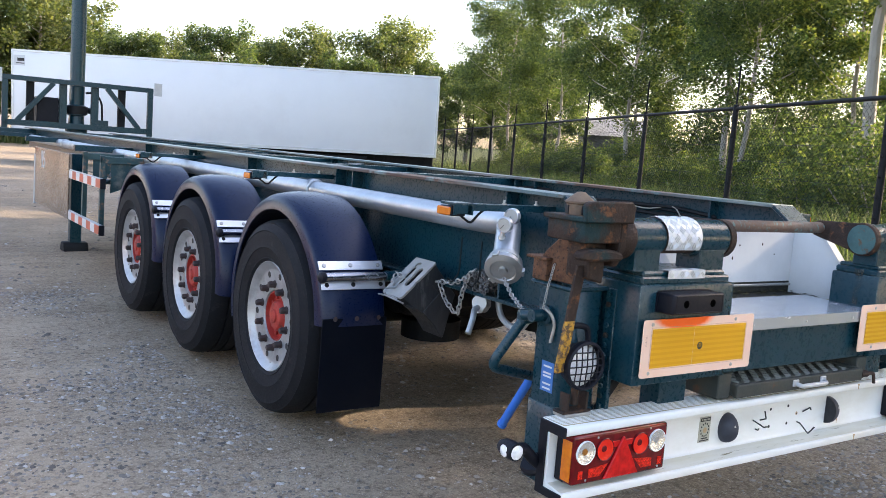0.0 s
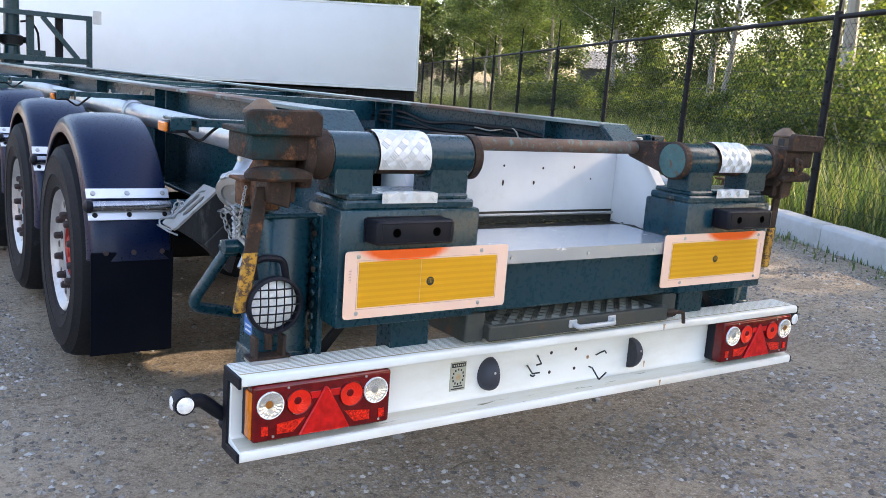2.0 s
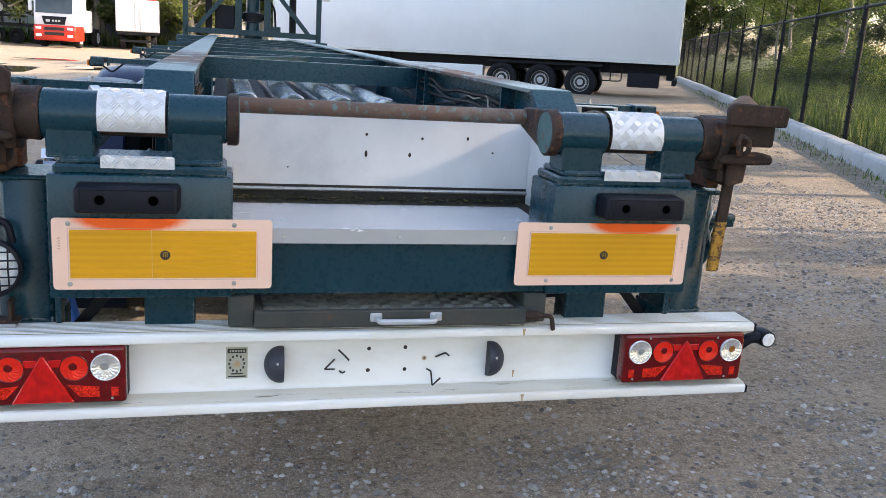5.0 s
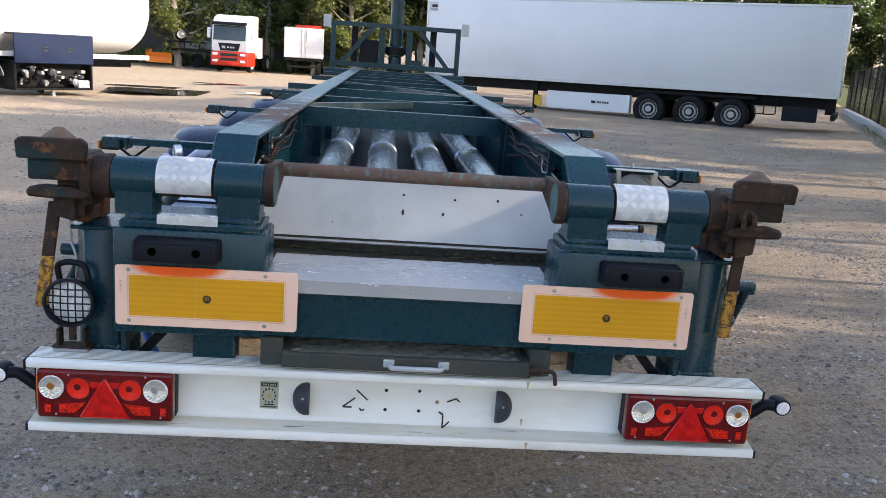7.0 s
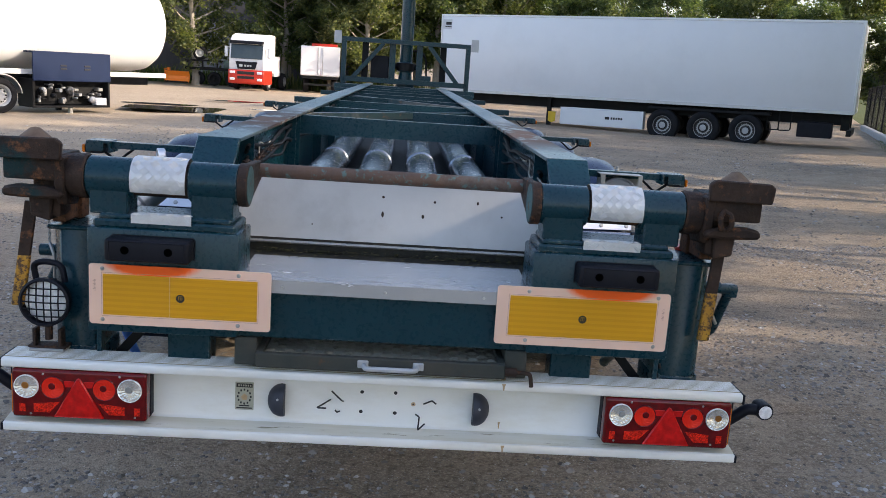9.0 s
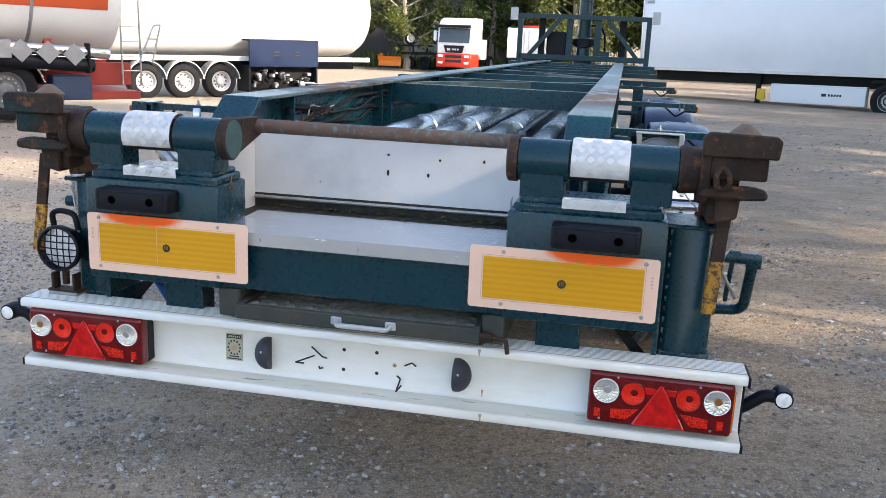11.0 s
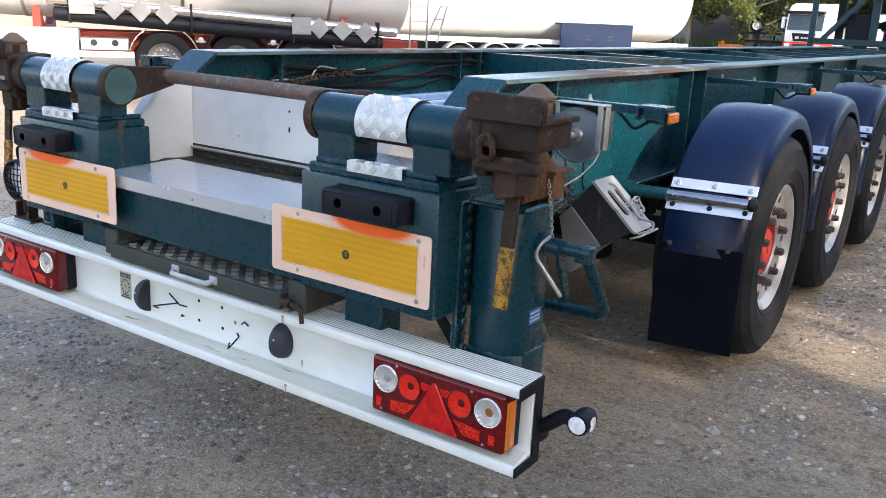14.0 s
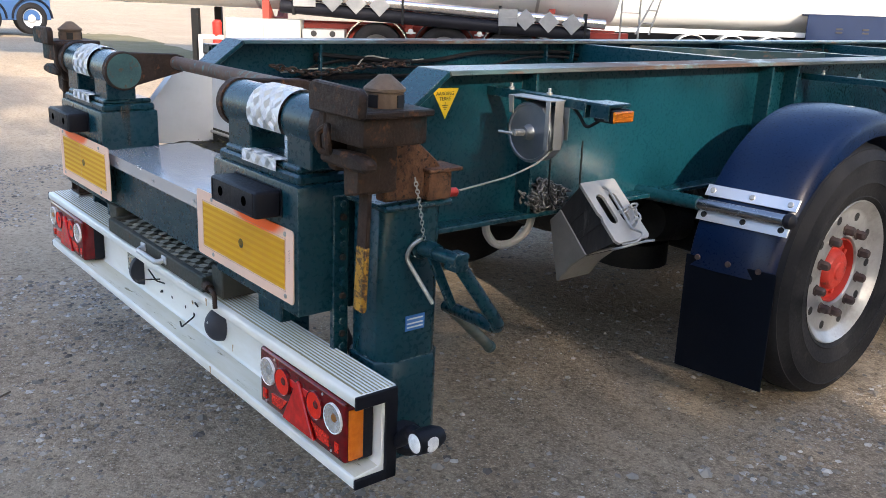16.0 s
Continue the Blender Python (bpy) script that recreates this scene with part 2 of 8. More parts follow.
LEDGE_DIRT = surface("dirty_ledge_film", (0.70, 0.69, 0.62), (0.60, 0.57, 0.45), (0.22, 0.20, 0.12), (0.59, 0.66), 7, 90, (0.6, 0.85), bumps=0.1, stretch=(0.5, 4, 1))
STREAK = surface("rust_run_on_paint", (0.030, 0.048, 0.046), (0.105, 0.060, 0.030), (0.16, 0.075, 0.030), (0.56, 0.66), 22, 120, (0.4, 0.6), bumps=0.1, stretch=(1, 1, 0.25))
_b = STREAK.node_tree.nodes["Principled BSDF"]
STREAK.node_tree.links.new(ramp(STREAK.node_tree, noise_node(STREAK.node_tree, coords(STREAK.node_tree, (1, 1, 0.25)), 70, 6, 0.7), [(0.44, 0.0), (0.62, 0.85)]), _b.inputs["Alpha"])
RUST_STAIN = surface("rust_stain", (0.36, 0.22, 0.10), (0.50, 0.38, 0.24), None, scale=30, rough=(0.5, 0.7))


def spray_border(side):
    """Pale marker-plate border with a soft smear of orange spray on its upper edge."""
    m, nt, b = node_mat("orange_sprayed_border", 0.42)
    v = coords(nt)
    sep = nt.nodes.new("ShaderNodeSeparateXYZ")
    nt.links.new(v, sep.inputs[0])

    def bell(sock, centre, width):
        a = nt.nodes.new("ShaderNodeMath"); a.operation = "SUBTRACT"; a.inputs[1].default_value = centre
        nt.links.new(sock, a.inputs[0])
        d = nt.nodes.new("ShaderNodeMath"); d.operation = "DIVIDE"; d.inputs[1].default_value = width
        nt.links.new(a.outputs[0], d.inputs[0])
        p = nt.nodes.new("ShaderNodeMath"); p.operation = "MULTIPLY"
        nt.links.new(d.outputs[0], p.inputs[0]); nt.links.new(d.outputs[0], p.inputs[1])
        return p.outputs[0]

    s = nt.nodes.new("ShaderNodeMath"); s.operation = "ADD"
    nt.links.new(bell(sep.outputs["X"], side * 0.085, 0.165), s.inputs[0])
    nt.links.new(bell(sep.outputs["Z"], 0.10, 0.050), s.inputs[1])
    k = nt.nodes.new("ShaderNodeMath"); k.operation = "ADD"
    nt.links.new(s.outputs[0], k.inputs[0])
    n = noise_node(nt, v, 60, 5)
    nn = nt.nodes.new("ShaderNodeMath"); nn.operation = "MULTIPLY"; nn.inputs[1].default_value = 0.25
    nt.links.new(n, nn.inputs[0]); nt.links.new(nn.outputs[0], k.inputs[1])
    f = ramp(nt, k.outputs[0], [(0.62, 1.0), (1.9, 0.0)])
    base = mix(nt, noise_node(nt, v, 8), (0.88, 0.54, 0.39), (0.86, 0.62, 0.50))
    nt.links.new(mix(nt, f, base, (1.0, 0.125, 0.001)), b.inputs["Base Color"])
    return m


SPRAY = {-1: spray_border(-1), 1: spray_border(1)}
BORDER_LINE = surface("faded_print", (0.50, 0.27, 0.20), (0.58, 0.34, 0.26), None, rough=(0.4, 0.5), bumps=0.0)
YELLOW_DULL = surface("dull_yellow_print", (0.42, 0.24, 0.01), (0.36, 0.2, 0.01), None, rough=(0.4, 0.5), bumps=0.0)
AMBER_DARK = surface("dark_amber_bulb", (0.32, 0.12, 0.02), (0.24, 0.09, 0.02), None, rough=(0.2, 0.3), bumps=0.0)


def scraped_flange():
    """Worn teal flange, its paint lightened to stand for sky reflection, rubbed down to brown rust where containers are
    set down.
    """
    m, nt, b = node_mat("scraped_teal_flange", 0.42)
    v = coords(nt, (1, 0.35, 1))
    w = coords(nt)
    # teal raised far above the web's paint, a sky sheen in the colour
    paint = mix(nt, ramp(nt, noise_node(nt, v, 6), [(0.3, 0.0), (0.7, 1.0)]), (0.060, 0.115, 0.126), (0.095, 0.160, 0.168))
    paint = mix(nt, ramp(nt, noise_node(nt, v, 2.1, 8, 0.68), [(0.50, 0.0), (0.68, 1.0)]), paint, (0.29, 0.275, 0.245))
    paint = mix(nt, ramp(nt, noise_node(nt, v, 10.2, 9, 0.72), [(0.58, 0.0), (0.64, 1.0)]), paint, (0.15, 0.10, 0.07))
    sep = nt.nodes.new("ShaderNodeSeparateXYZ")
    nt.links.new(w, sep.inputs[0])
    k = ramp_range(nt, sep.outputs["Y"], 0.85, 1.45, 2.1, 3.2)
    f = nt.nodes.new("ShaderNodeMath"); f.operation = "MULTIPLY"
    nt.links.new(k, f.inputs[0])
    nt.links.new(ramp(nt, noise_node(nt, coords(nt, (1, 0.6, 1)), 7, 8, 0.7), [(0.40, 0.0), (0.50, 1.0)]), f.inputs[1])
    rust = mix(nt, noise_node(nt, w, 22, 6), (0.13, 0.072, 0.050), (0.055, 0.040, 0.034))
    nt.links.new(mix(nt, f.outputs[0], paint, rust), b.inputs["Base Color"])
    n2 = noise_node(nt, w, 70, 4)
    nt.links.new(mix(nt, f.outputs[0], ramp(nt, n2, [(0.3, 0.24), (0.7, 0.46)]), (0.85, 0.85, 0.85)), b.inputs["Roughness"])
    b.inputs["Specular IOR Level"].default_value = 0.5
    bump(nt, b, n2, 0.1, 0.004)
    return m


def ramp_range(nt, sock, a, b, c, d):
    """Rises from 0 at a to 1 at b, and falls from c to 0 at d."""
    n = []
    for lo, hi in ((a, b), (d, c)):
        r = nt.nodes.new("ShaderNodeMapRange")
        r.inputs["From Min"].default_value, r.inputs["From Max"].default_value = lo, hi
        nt.links.new(sock, r.inputs["Value"])
        n.append(r.outputs[0])
    q = nt.nodes.new("ShaderNodeMath"); q.operation = "MULTIPLY"
    nt.links.new(n[0], q.inputs[0]); nt.links.new(n[1], q.inputs[1])
    return q.outputs[0]


FLANGE = scraped_flange()


def reflector_yellow():
    """Retro-reflective yellow film with a faint lengthwise banding and scratches."""
    m, nt, b = node_mat("yellow_reflective_film", 0.28)
    v = coords(nt)
    w = nt.nodes.new("ShaderNodeTexWave")
    w.bands_direction, w.inputs["Scale"].default_value, w.inputs["Distortion"].default_value = "Z", 17.5, 0.0
    nt.links.new(v, w.inputs["Vector"])
    n = noise_node(nt, coords(nt, (3, 3, 60)), 6, 6)
    c = mix(nt, ramp(nt, w.outputs["Fac"], [(0.4, 0.0), (0.6, 1.0)]), (0.66, 0.300, 0.002), (0.71, 0.335, 0.002))
    c = mix(nt, ramp(nt, n, [(0.62, 0.0), (0.75, 0.35)]), c, (0.85, 0.60, 0.12))
    nt.links.new(c, b.inputs["Base Color"])
    # every other band carries fine prisms that brighten at a slant
    nt.links.new(ramp(nt, w.outputs["Fac"], [(0.45, 0.0), (0.55, 1.0)]), b.inputs["Sheen Weight"])
    b.inputs["Sheen Roughness"].default_value = 0.42
    b.inputs["Sheen Tint"].default_value = (1.0, 0.78, 0.02, 1)
    nt.links.new(ramp(nt, w.outputs["Fac"], [(0.4, 0.65), (0.6, 0.3)]), b.inputs["Roughness"])
    return m


YELLOW_FILM = reflector_yellow()


def lens(name, col, rough=0.08, cells=220.0, facets=False, bumpy=0.6, coat=0.35):
    m, nt, b = node_mat(name, rough)
    v = coords(nt)
    vo = nt.nodes.new("ShaderNodeTexVoronoi")
    vo.inputs["Scale"].default_value = cells
    nt.links.new(v, vo.inputs["Vector"])
    n = noise_node(nt, v, 40, 5)
    c = mix(nt, ramp(nt, n, [(0.35, 0.0), (0.65, 1.0)]), col, tuple(min(1, x * 1.6) for x in col))
    if facets:
        c = mix(nt, 1.0, c, ramp(nt, vo.outputs["Color"], [(0.20, 0.30), (0.5, 0.72), (0.8, 1.0)]), "MULTIPLY")
    nt.links.new(c, b.inputs["Base Color"])
    b.inputs["Coat Weight"].default_value = coat
    b.inputs["Coat Roughness"].default_value = 0.03
    b.inputs["Specular IOR Level"].default_value = 0.3
    bump(nt, b, vo.outputs["Distance"], bumpy, 0.002)
    return m


RED_LENS = lens("dark_red_lens", (0.095, 0.002, 0.003), 0.08, 300, bumpy=0.05)
RED_BRIGHT = lens("bright_red_lens", (0.80, 0.018, 0.006), 0.10, 240, True, bumpy=0.35)
RED_REFLECTOR = lens("red_triangle_reflector", (0.42, 0.006, 0.005), 0.12, 420, bumpy=0.12)
LAMP_GLASS = lens("work_lamp_glass", (0.66, 0.68, 0.69), 0.06, 130, bumpy=0.8, coat=1.0)
WHITE_LENS = lens("white_lamp_lens", (0.70, 0.70, 0.70), 0.15, 300)


# ---- mesh helpers ----
def mesh_of(bm, name):
    me = bpy.data.meshes.new(name)
    bm.to_mesh(me)
    bm.free()
    return me


def smooth(me, angle=35):
    import_angle = radians(angle)
    me.polygons.foreach_set("use_smooth", [True] * len(me.polygons))
    me.set_sharp_from_angle(angle=import_angle)
    return me


def part(name, bm, material, parent=None, label="", m=None, flat=False):
    """Links a bmesh, or a mesh, as one mesh object under a thing or a part."""
    me = bm if isinstance(bm, bpy.types.Mesh) else mesh_of(bm, name)
    if not isinstance(bm, bpy.types.Mesh):
        if not flat:
            smooth(me)
        for k in (material if isinstance(material, (list, tuple)) else [material]):
            me.materials.append(k)
    ob = new(name, me)
    ob.parent = parent
    if m is not None:
        ob.matrix_basis = m
    if label:
        tagged(ob, label)
    return ob


def empty(name, m=None):
    ob = new(name)
    ob.empty_display_size = 0.2
    if m is not None:
        ob.matrix_basis = m
    return ob


def bmn():
    return bmesh.new()


def join(bm, other, m=None):
    me = bpy.data.meshes.new("tmp")
    other.to_mesh(me)
    other.free()
    if m is not None:
        me.transform(m)
    bm.from_mesh(me)
    bpy.data.meshes.remove(me)
    return bm


def box(bm, x0, x1, y0, y1, z0, z1, bev=0.004, seg=1, m=None):
    t = bmesh.new()
    bmesh.ops.create_cube(t, size=1, matrix=Matrix.LocRotScale(((x0 + x1) / 2, (y0 + y1) / 2, (z0 + z1) / 2), None, (abs(x1 - x0), abs(y1 - y0), abs(z1 - z0))))
    if bev:
        bev = min(bev, 0.45 * min(abs(x1 - x0), abs(y1 - y0), abs(z1 - z0)))
        bmesh.ops.bevel(t, geom=t.edges[:], offset=bev, segments=seg, affect="EDGES", profile=0.5)
    return join(bm, t, m)


def along(d):
    return Vector(d).normalized().to_track_quat("Z", "Y").to_matrix().to_4x4()


def lathe(bm, profile, centre=(0, 0, 0), axis=(0, 0, 1), seg=24, m=None):
    """Turns a profile of (radius, height) round an axis."""
    t = bmesh.new()
    rings = []
    for r, h in profile:
        if r < 1e-6:
            rings.append([t.verts.new((0, 0, h))])
        else:
            rings.append([t.verts.new((r * math.cos(2 * math.pi * k / seg), r * math.sin(2 * math.pi * k / seg), h)) for k in range(seg)])
    for a, b in zip(rings, rings[1:]):
        for k in range(seg):
            j = (k + 1) % seg
            if len(a) == 1 and len(b) > 1:
                t.faces.new((a[0], b[k], b[j]))
            elif len(b) == 1 and len(a) > 1:
                t.faces.new((a[k], a[j], b[0]))
            elif len(a) > 1:
                t.faces.new((a[k], a[j], b[j], b[k]))
    bmesh.ops.recalc_face_normals(t, faces=t.faces[:])
    w = Matrix.Translation(centre) @ along(axis)
    return join(bm, t, (m @ w) if m is not None else w)


def rod(bm, a, b, r, seg=14, bev=0.0, r2=None):
    a, b = Vector(a), Vector(b)
    h = (b - a).length
    r2 = r if r2 is None else r2
    e = bev
    prof = [(0, 0), (r - e, 0)] + ([(r, e), (r2, h - e)] if e else [(r2, h)] if r2 != r else [(r, h)]) + ([(r2 - e, h)] if e else []) + [(0, h)]
    return lathe(bm, prof, a, b - a, seg)


def pipe(bm, pts, r, seg=10, round_by=0.0, steps=5, cap=True):
    """A tube along a line of points, with rounded corners."""
    P = [Vector(p) for p in pts]
    if round_by:
        Q = [P[0]]
        for a, b, c in zip(P, P[1:], P[2:]):
            k = min(round_by, (a - b).length * 0.45, (c - b).length * 0.45)
            u, w = b + (a - b).normalized() * k, b + (c - b).normalized() * k
            for i in range(steps + 1):
                s = i / steps
                Q.append(u * (1 - s) ** 2 + b * 2 * s * (1 - s) + w * s * s)
        P = Q + [P[-1]]
    rings = []
    ref = Vector((0.13, 0.31, 0.94))
    for i, p in enumerate(P):
        d = (P[min(i + 1, len(P) - 1)] - P[max(i - 1, 0)]).normalized()
        if abs(d.dot(ref)) > 0.95:
            ref = Vector((0.9, 0.3, 0.1))
        u = (ref - d * ref.dot(d)).normalized()
        ref = u
        w = d.cross(u)
        rings.append([bm.verts.new(p + (u * math.cos(2 * math.pi * k / seg) + w * math.sin(2 * math.pi * k / seg)) * r) for k in range(seg)])
    for a, b in zip(rings, rings[1:]):
        for k in range(seg):
            j = (k + 1) % seg
            bm.faces.new((a[k], a[j], b[j], b[k]))
    if cap:
        bm.faces.new(rings[0][::-1])
        bm.faces.new(rings[-1])
    return bm


def prism(bm, pts, axis, lo, hi, bev=0.0):
    """A polygon pushed along an axis. pts in the two other axes, in the order x, y, z."""
    t = bmesh.new()

    def at(p, h):
        return {"x": (h, p[0], p[1]), "y": (p[0], h, p[1]), "z": (p[0], p[1], h)}[axis]

    a, b = [t.verts.new(at(p, lo)) for p in pts], [t.verts.new(at(p, hi)) for p in pts]
    t.faces.new(a[::-1])
    t.faces.new(b)
    for k in range(len(pts)):
        j = (k + 1) % len(pts)
        t.faces.new((a[k], a[j], b[j], b[k]))
    bmesh.ops.recalc_face_normals(t, faces=t.faces[:])
    if bev:
        bmesh.ops.bevel(t, geom=t.edges[:], offset=bev, segments=1, affect="EDGES", profile=0.5)
    return join(bm, t)


def links(bm, pts, size=0.024, wire=0.003, seg=6):
    """A chain of oval links along a line of points."""
    P = [Vector(p) for p in pts]
    total = sum((b - a).length for a, b in zip(P, P[1:]))
    n = max(2, int(total / (size * 0.72)))
    for k in range(n):
        s = (k + 0.5) / n * total
        for a, b in zip(P, P[1:]):
            L = (b - a).length
            if s <= L or b is P[-1]:
                c, d = a + (b - a).normalized() * min(s, L), (b - a).normalized()
                break
            s -= L
        w = Matrix.Translation(c) @ along(d) @ Matrix.Rotation(k * math.pi / 2 + 0.3, 4, "Z")
        ring = [w @ Vector((math.cos(2 * math.pi * i / 10) * size * 0.32, 0, math.sin(2 * math.pi * i / 10) * size * 0.5)) for i in range(11)]
        pipe(bm, ring, wire, seg, cap=False)
    return bm


def words(name, text, size, material, parent, m, label="", depth=0.0006):
    cu = bpy.data.curves.new(name, "FONT")
    cu.body, cu.size, cu.extrude, cu.align_x, cu.align_y = text, size, depth, "CENTER", "CENTER"
    tmp = bpy.data.objects.new("tmp", cu)
    me = bpy.data.meshes.new_from_object(tmp)
    me.name = name
    bpy.data.objects.remove(tmp)
    me.materials.clear()
    me.materials.append(material)
    ob = new(name, me)
    ob.parent, ob.matrix_basis = parent, m
    return tagged(ob, label) if label else ob


# ---- ground and yard ----
GRADE = ((1.0, 0.0), (10.0, -0.085), (24.0, -0.25), (28.0, -0.26), (50.0, -0.55))


DIP = ((12.5, 0.0), (19.0, -0.25), (24.0, -0.27), (32.0, -0.20), (42.0, 0.0))


def ground_z(y):
    """The yard falls slightly away ahead of the trailer."""
    for (ya, za), (yb, zb) in zip(GRADE, GRADE[1:]):
        if y <= yb:
            return za + (zb - za) * max(0.0, (y - ya) / (yb - ya))
    return GRADE[-1][1]


def ground_rise(x, y):
    """The yard climbs a little towards the kerb and the fence, and dips beside the tankers."""
    off = (x - 8.97) * 0.902 - (y - 9.14) * 0.431
    side = min(1.0, max(0.0, (-4.0 - x) / 4.0))
    dip = 0.0
    for (ya, za), (yb, zb) in zip(DIP, DIP[1:]):
        if ya <= y <= yb:
            dip = za + (zb - za) * (y - ya) / (yb - ya)
    return 0.085 * min(1.0, max(0.0, (off + 3.6) / 3.2)) + dip * side + 0.008 * max(-3.0, min(3.0, x))


def gravel():
    m, nt, b = node_mat("stony_dirt", 0.9)
    v = coords(nt)
    big = noise_node(nt, v, 0.35, 5, 0.6)
    mid = noise_node(nt, v, 2.2, 8, 0.65)
    c = mix(nt, ramp(nt, big, [(0.38, 0.0), (0.62, 1.0)]), (0.270, 0.211, 0.152), (0.410, 0.328, 0.240))
    c = mix(nt, ramp(nt, mid, [(0.42, 0.0), (0.68, 0.8)]), c, (0.205, 0.160, 0.116))
    # long faint streaks left by wheels
    mp = nt.nodes.new("ShaderNodeMapping")
    mp.inputs["Rotation"].default_value = (0, 0, radians(38))
    mp.inputs["Scale"].default_value = (0.35, 4.0, 1.0)
    nt.links.new(v, mp.inputs["Vector"])
    streak = noise_node(nt, mp.outputs["Vector"], 1.6, 5, 0.55)
    c = mix(nt, ramp(nt, streak, [(0.48, 0.0), (0.66, 0.28)]), c, (0.46, 0.385, 0.300))
    c = mix(nt, ramp(nt, streak, [(0.32, 0.3), (0.44, 0.0)]), c, (0.160, 0.128, 0.098))
    fine = noise_node(nt, v, 90, 6, 0.7)
    c = mix(nt, ramp(nt, fine, [(0.48, 0.0), (0.66, 0.75)]), c, (0.56, 0.455, 0.325))
    grit = noise_node(nt, v, 34, 5, 0.75)
    c = mix(nt, ramp(nt, grit, [(0.52, 0.0), (0.68, 0.62)]), c, (0.105, 0.084, 0.064))
    vo = nt.nodes.new("ShaderNodeTexVoronoi")
    vo.inputs["Scale"].default_value, vo.inputs["Randomness"].default_value = 75.0, 1.0
    nt.links.new(v, vo.inputs["Vector"])
    spots = mix(nt, 1.0, ramp(nt, vo.outputs["Distance"], [(0.20, 1.0), (0.30, 0.0)]), ramp(nt, noise_node(nt, v, 11, 3), [(0.46, 0.0), (0.60, 1.0)]), "MULTIPLY")
    tint = mix(nt, ramp(nt, vo.outputs["Color"], [(0.2, 0.0), (0.8, 1.0)]), (0.15, 0.13, 0.10), (0.66, 0.61, 0.53))
    c = mix(nt, spots, c, tint)
    # pale dry dust worn in by wheels at the open side of the yard
    sep = nt.nodes.new("ShaderNodeSeparateXYZ")
    nt.links.new(v, sep.inputs[0])
    am = nt.nodes.new("ShaderNodeMath"); am.operation = "MULTIPLY_ADD"
    am.inputs[1].default_value, am.inputs[2].default_value = -0.16, -0.16
    nt.links.new(sep.outputs["X"], am.inputs[0])
    ad = nt.nodes.new("ShaderNodeMath"); ad.operation = "ADD"
    nt.links.new(am.outputs[0], ad.inputs[0])
    nt.links.new(noise_node(nt, v, 0.8, 6, 0.6), ad.inputs[1])
    dust = mix(nt, 1.0, ramp(nt, ad.outputs[0], [(0.55, 0.0), (0.95, 0.55)]), ramp(nt, fine, [(0.35, 1.0), (0.6, 0.5)]), "MULTIPLY")
    c = mix(nt, dust, c, (0.56, 0.46, 0.34))
    nt.links.new(c, b.inputs["Base Color"])
    b.inputs["Specular IOR Level"].default_value = 0.15
    # crumbly clods a few centimetres wide, with the shade of their hollows painted in
    clod = noise_node(nt, v, 27, 6, 0.75)
    dark = mix(nt, 1.0, c, (0.50, 0.48, 0.47), "MULTIPLY")
    c = mix(nt, ramp(nt, clod, [(0.38, 0.75), (0.50, 0.0)]), c, dark)
    nt.links.new(c, b.inputs["Base Color"])
    h = mix(nt, 0.5, fine, spots)
    h = mix(nt, 0.5, h, clod)
    h = mix(nt, 0.4, h, mid)
    h = mix(nt, 0.35, h, grit)
    bump(nt, b, h, 1.0, 0.035)
    return m


GRAVEL = gravel()
TURF = surface("rough_turf", (0.060, 0.075, 0.026), (0.095, 0.105, 0.040), (0.14, 0.115, 0.070), (0.60, 0.72), 1.2, 30, (0.85, 0.95), bumps=0.6, dist=0.03, spec=0.1)


def build_ground():
    xs = [-400, -120, -60, -30] + [-20 + k * 0.5 for k in range(71)] + [22, 30, 60, 120, 400]
    ys = [-400, -60, -25] + [-12 + k * 0.5 for k in range(69)] + [24, 26, 28, 30, 32, 36, 40, 42, 46, 50, 80, 150, 400]
    bm = bmn()
    rows = []
    for y in ys:
        row = []
        for x in xs:
            z = ground_z(y) + ground_rise(x, y)
            if abs(x) < 25 and -14 < y < 30:
                z += 0.016 * (noise.noise((x * 0.35, y * 0.35, 3)) + 0.4 * noise.noise((x * 1.3, y * 1.3, 7))) - 0.012
            row.append(bm.verts.new((x, y, z)))
        rows.append(row)
    for a, b in zip(rows, rows[1:]):
        for k in range(len(xs) - 1):
            bm.faces.new((a[k], a[k + 1], b[k + 1], b[k]))
    # rough turf starts behind the fence line
    bmesh.ops.bisect_plane(bm, geom=bm.verts[:] + bm.edges[:] + bm.faces[:], plane_co=(9.105, 9.075, 0), plane_no=(0.902, -0.431, 0))
    for f in bm.faces:
        c = f.calc_center_median()
        f.material_index = 1 if (c.x - 9.105) * 0.902 - (c.y - 9.075) * 0.431 > 0 else 0
    ob = part("ground", bm, [GRAVEL, TURF])
    tagged(ob, "packed brown dirt yard strewn with grey stones", "ground", kind="structure")


build_ground()


# ---- the container chassis ----
trailer = empty("container_chassis_trailer", pose(0, 0, 0, -0.42, 0.37, -0.52))
tagged(trailer, "dark teal steel container chassis with three axles on the dirt yard", "trailer")

HUB_Y = (2.19, 3.52, 4.85)
BZ, BY = 1.163, 0.095             # axis of the rear pivot barrels


def mirror(bm):
    """The same mesh for the other side of the trailer."""
    t = bm.copy()
    bmesh.ops.scale(t, vec=(-1, 1, 1), verts=t.verts[:])
    bmesh.ops.reverse_faces(t, faces=t.faces[:])
    return t


def both(name, bm, material, parent=trailer, label="", flat=False):
    """A part and its mirror image on the other side."""
    other = mirror(bm)
    a = part(name, bm, material, parent, label, flat=flat)
    b = part(name, other, material, parent, label, flat=flat)
    return a, b


